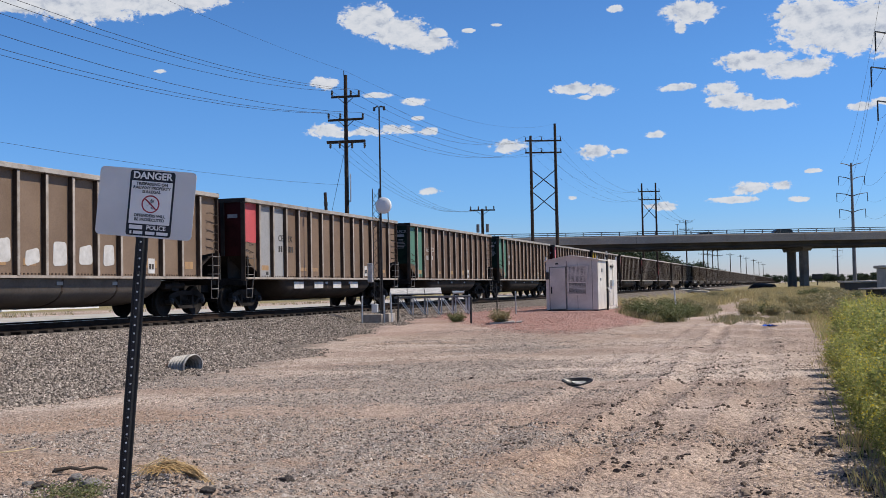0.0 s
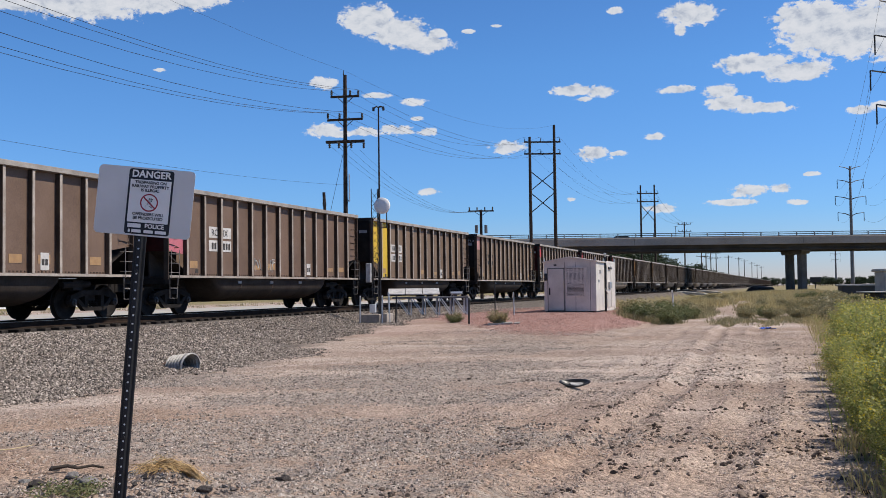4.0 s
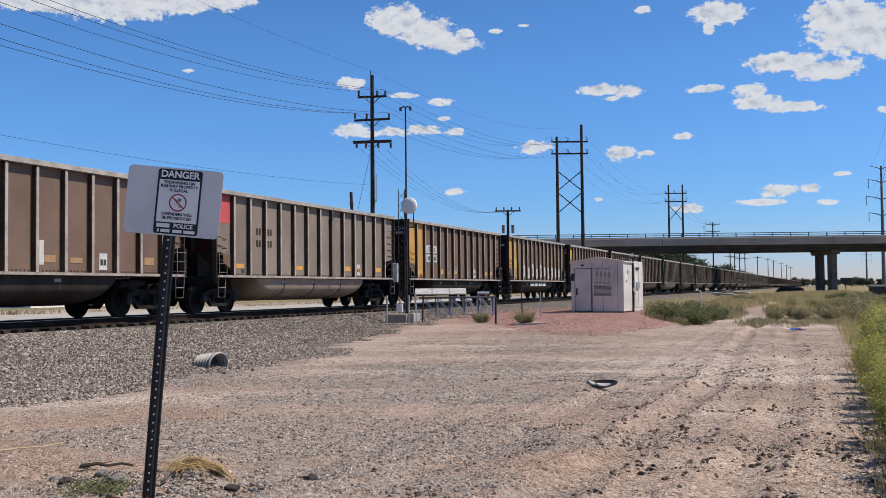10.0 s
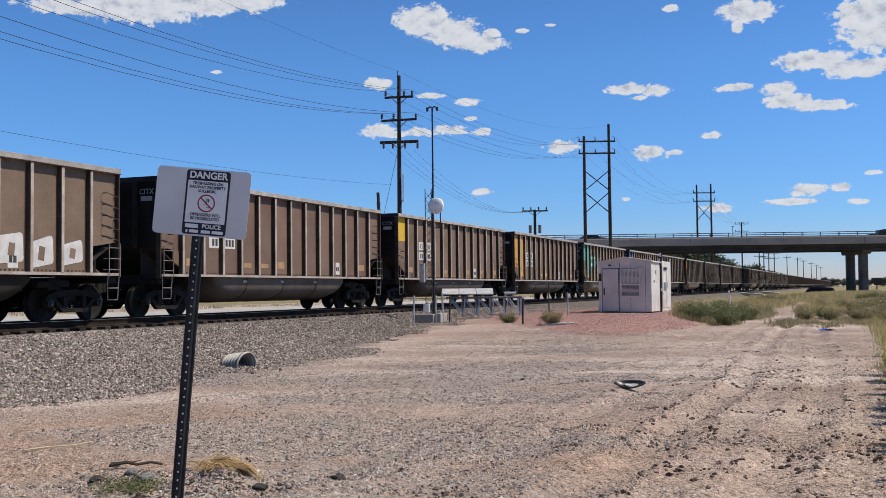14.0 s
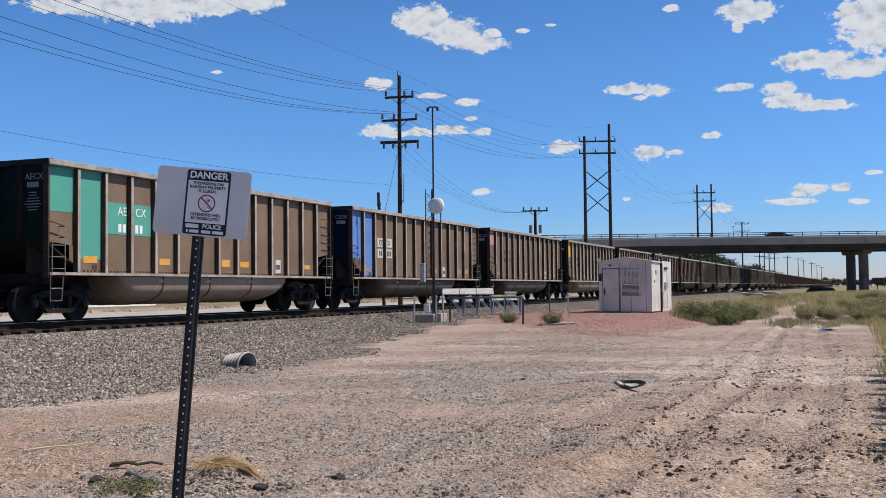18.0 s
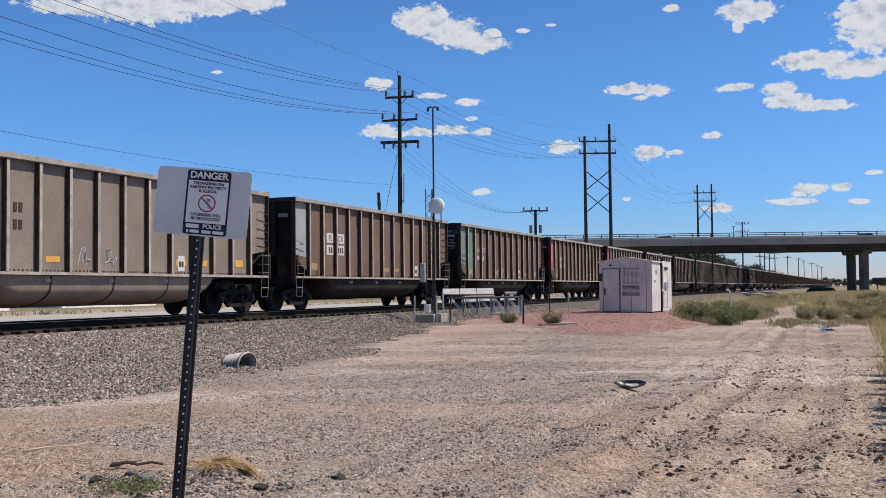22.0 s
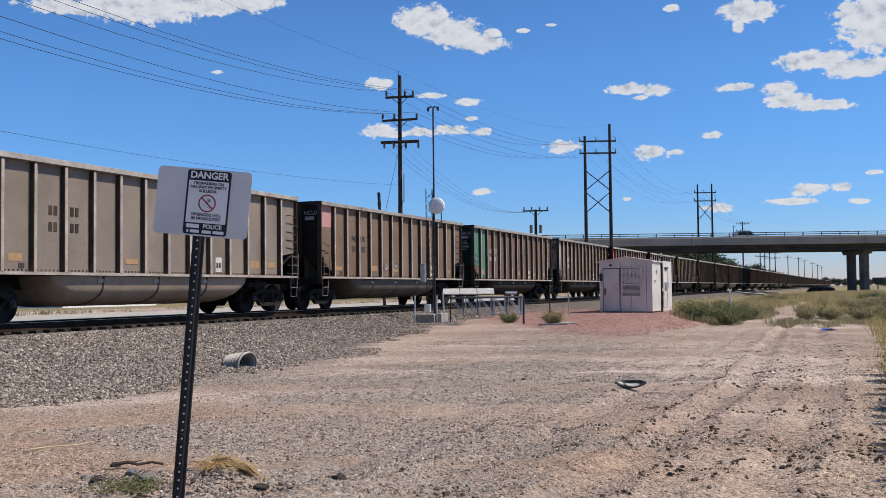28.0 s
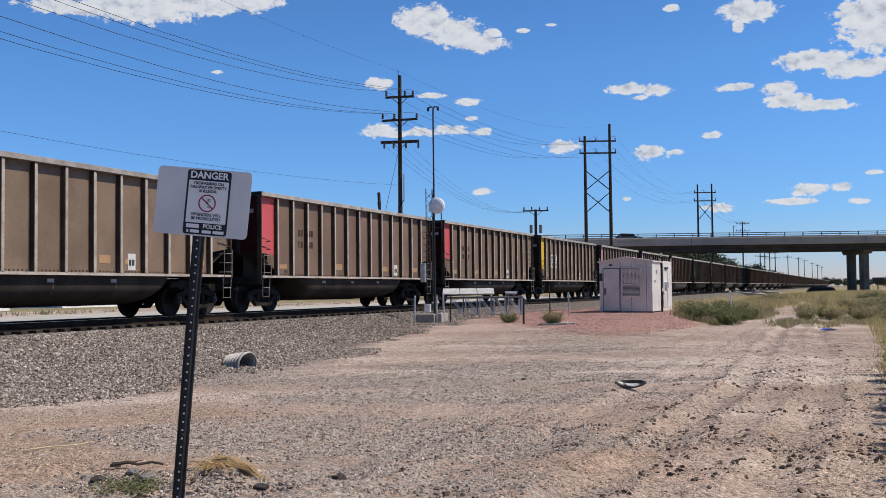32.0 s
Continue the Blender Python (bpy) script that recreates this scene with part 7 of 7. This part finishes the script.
simple_house("white_shed", -78, 70, 9, 12, 2.0, WHITE, "low white shed beyond the road", "shed", 0, 3)
simple_house("white_shed", -82, 96, 8, 16, 2.2, WHITE, "low white shed beyond the road", "shed", 0, 4)
simple_house("pale_shed", 9.4, 98.5, 5.0, 2.5, 2.6, CONCRETE, "pale blank concrete shed beside the yard", "shed", 15)
simple_house("pale_wall", 12.5, 151, 14, 2.0, 1.3, GIRDER_CON, "low pale concrete wall behind scrub", "wall", 15)
# flat trailer at the yard's edge
tr = thing("flat_trailer", pose(6.3, 59.6, ground_z(6.3, 59.6), 0, 0, 14), "low dark flatbed trailer parked in the weeds", "trailer")
part("bed", Geo().cbox(-2.6, 5.5, -1.2, 1.2, 0.75, 1.12, 0.05), STEEL_DARK, tr)
part("deck_edge", Geo().cbox(-3.0, 5.5, -1.24, 1.24, 1.13, 1.20, 0.02), CONCRETE, tr, "pale deck edge")
part("box_body", Geo().cbox(-0.6, 5.4, -1.1, 1.1, 1.21, 2.5, 0.03), CONCRETE, tr, "pale box body")
part("side_skirt", Geo().cbox(-2.2, 3.5, -1.1, -1.0, 0.2, 0.85, 0.03), STEEL_DARK, tr)
for a in (1.8, 3.0):
    for s in (-1.0, 1.0):
        part("wheel", Geo().tube([(a, s - 0.12, 0.42), (a, s + 0.12, 0.42)], 0.45, 16), RUBBER, tr, smooth=40)
bb = thing("billboard", pose(7.5, 420, 0, 0, 0, 15), "dark billboard on a post far beyond the bridge", "billboard")
part("panel", Geo().cbox(-2.0, 2.0, -0.15, 0.15, 2.4, 4.3, 0.03), STEEL_DARK, bb)
part("post", Geo().tube([(0, 0.2, 0), (0, 0.2, 2.6)], 0.2, 8), STEEL_DARK, bb)
# loading platforms beside the far track
for y in (170.0, 205.0):
    lp = thing("ramp_slab", pose(-15.4, y, 0.32, 0, 0, 0), "low pale concrete ramp beside the track", "slab")
    part("slab", Geo().prism([(-2.2, 0.0), (2.2, -0.2), (2.2, 0.02), (-2.2, 0.45)], "y", -2, 2), CONCRETE, lp)
    part("edge", Geo().box(-2.25, -2.2, -2, 2, -0.2, 0.47), STEEL_DARK, lp)
grass_field("scrub_grass", 12000, (-7.2, -2.6), (44.0, 68.0), 0.55, 0.012, 0.6, LEAF_SAGE, lambda x, y: (fbm(x, y, 3, 3, 84) > -0.1) & ~path_gap(x, y) & (x < -3), "olive grass among scrub beside the railway", 9, 0.2)

spoil = rock("spoil_heap", -6.0, 200.0, 2.3, 0.32, "low dark heap of spoil beside the far track", DARK_ROCK, 31)
tagged(spoil, category="heap", group="heaps beside the track")
# ---- vehicles on the bridge ----
VEHICLES = []


def build_vehicle(body_col, tall, label):
    c = thing("car", BR @ Matrix.Translation((-300, 3.2, 9.25)), label, "car", "cars on the bridge")
    L, W = 4.7, 1.85
    side = [(-2.35, 0.35), (2.35, 0.35), (2.38, 0.75), (2.2, 0.95), (1.25, 1.02), (0.65, tall - 0.05), (-1.4, tall), (-2.15, tall - 0.12 if tall > 1.6 else 1.05), (-2.36, 0.9)]
    g = Geo().loft([[Vector((a, y, b if b < 1.0 else b)) for a, b in side] for y in (-W / 2, W / 2)])
    part("body", g, body_col, c)
    glass = [(0.95, 1.05), (0.55, tall - 0.10), (-1.35, tall - 0.07), (-1.75, 1.05)]
    for s in (-1, 1):
        part("side_window", Geo().prism(glass, "y", *sorted((s * W / 2, s * (W / 2 + 0.012)))), CAR_GLASS, c, "dark side glass")
    for a in (-1.45, 1.45):
        for s in (-1, 1):
            w = part("wheel", Geo().tube([(a, s * 0.72, 0.33), (a, s * 0.94, 0.33)], 0.33, 16), RUBBER, c, smooth=40)
            part("rim", Geo().tube([(a, s * 0.941, 0.33), (a, s * 0.955, 0.33)], 0.20, 12), STEEL_GREY, w)
    for s in (-1, 1):
        part("headlight", Geo().box(2.30, 2.39, s * 0.65 - 0.18, s * 0.65 + 0.18, 0.68, 0.82), WHITE, c)
        part("tail_light", Geo().box(-2.38, -2.30, s * 0.7 - 0.12, s * 0.7 + 0.12, 0.75, 0.95), SIGN_RED, c)
    return c


CAR_GLASS = bpy.data.materials.new("car_glass")
CAR_GLASS.use_nodes = True
CAR_GLASS.node_tree.nodes["Principled BSDF"].inputs["Base Color"].default_value = (0.012, 0.014, 0.016, 1)
CAR_GLASS.node_tree.nodes["Principled BSDF"].inputs["Roughness"].default_value = 0.06


def car_paint(name, c):
    return surf(name, tuple(v * 0.9 for v in c), c, 2, 0.25, 0.2, 0.0, 40, spec=0.6)


PAINT = {"black": car_paint("car_paint_black", (0.014, 0.014, 0.016)), "grey": car_paint("car_paint_grey", (0.10, 0.10, 0.11)),
         "silver": car_paint("car_paint_silver", (0.36, 0.37, 0.38)), "white": car_paint("car_paint_white", (0.62, 0.62, 0.62)), "dark blue": car_paint("car_paint_blue", (0.02, 0.03, 0.06))}
VEHICLES.append((build_vehicle(PAINT['black'], 1.75, 'dark sport utility car driving over the bridge'), 9.5, 48.8, 0.0, -27.27))
VEHICLES.append((build_vehicle(PAINT['grey'], 1.45, 'grey saloon car driving over the bridge'), 10.5, 35.3, 0.0, -27.52))
VEHICLES.append((build_vehicle(PAINT['black'], 1.45, 'dark saloon car driving over the bridge'), 10.5, 47.6, 3.0, -27.01))
VEHICLES.append((build_vehicle(PAINT['dark blue'], 1.50, 'dark blue car driving over the bridge'), 3.4, 2.9, 7.0, 28.31))
VEHICLES.append((build_vehicle(PAINT['black'], 1.80, 'dark sport utility car driving over the bridge'), 3.4, 11.7, 12.0, 22.07))
VEHICLES.append((build_vehicle(PAINT['black'], 1.45, 'dark saloon car driving over the bridge'), 3.4, 5.5, 14.0, 20.09))
VEHICLES.append((build_vehicle(PAINT['black'], 1.55, 'dark car driving over the bridge'), 3.4, 13.0, 17.0, 23.95))
VEHICLES.append((build_vehicle(PAINT['grey'], 1.40, 'grey saloon car driving over the bridge'), 10.5, 55.2, 14.0, -21.03))
VEHICLES.append((build_vehicle(PAINT['grey'], 1.40, 'grey saloon car driving over the bridge'), 10.5, 50.0, 19.0, -25.84))
VEHICLES.append((build_vehicle(PAINT['grey'], 1.40, 'grey saloon car driving over the bridge'), 10.5, 43.9, 21.0, -25.72))
VEHICLES.append((build_vehicle(PAINT['black'], 1.40, 'dark saloon car driving over the bridge'), 10.5, 53.2, 22.0, -24.00))
VEHICLES.append((build_vehicle(PAINT['black'], 1.85, 'dark sport utility car driving over the bridge'), 3.4, 12.8, 23.0, 25.19))
VEHICLES.append((build_vehicle(PAINT['grey'], 1.75, 'grey sport utility car driving over the bridge'), 3.4, 8.5, 24.0, 23.93))
VEHICLES.append((build_vehicle(PAINT['white'], 1.75, 'white sport utility car driving over the bridge'), 3.4, 15.6, 27.5, 31.65))
VEHICLES.append((build_vehicle(PAINT['silver'], 1.75, 'silver sport utility car driving over the bridge'), 3.4, 9.8, 30.0, 26.09))
VEHICLES.append((build_vehicle(PAINT['grey'], 1.60, 'grey car driving over the bridge'), 3.4, 11.4, 32.0, 25.48))


def motions():
    for n, car in TRAIN:
        y = HEAD_Y + PITCH * n
        walk(car, [(t, pose(TRACK_X, y - SPEED * t + d, RAIL)) for t, d in ((0, 0.55), (6, 0.25), (9, 0.0), (13, 0.05), (19, 0.1), (23, 0.13), (25, 0.27), (28, 0.45), (32, 0.74))])
    # all wheelsets turn alike
    sets = [o for n, car in TRAIN if n <= 28 for o in car.children if o.name.startswith("wheelset")]
    walk(sets[0], [(k / 30, Matrix.Rotation(SPEED * k / 30 / 0.457, 4, "X")) for k in range(0, 961)])
    act, slot = sets[0].animation_data.action, sets[0].animation_data.action_slot
    for o in sets[1:]:
        o.rotation_mode = "QUATERNION"
        o.animation_data_create()
        o.animation_data.action = act
        o.animation_data.action_slot = slot
    for k_veh, (car, lane, s_ref, t_ref, v) in enumerate(VEHICLES):
        back = v < 0
        rows = []
        for t in sorted({0.0, 32.0, *[t_ref + k for k in range(-40, 41)]}):
            if 0 <= t <= 32:
                s = max(-300.0 + 9 * k_veh, min(300.0 + 9 * k_veh, s_ref + v * (t - t_ref)))
                rows.append((t, BR @ Matrix.Translation((s, lane, 9.25)) @ Matrix.Rotation(math.pi if back else 0, 4, "Z")))
        walk(car, rows)


motions()
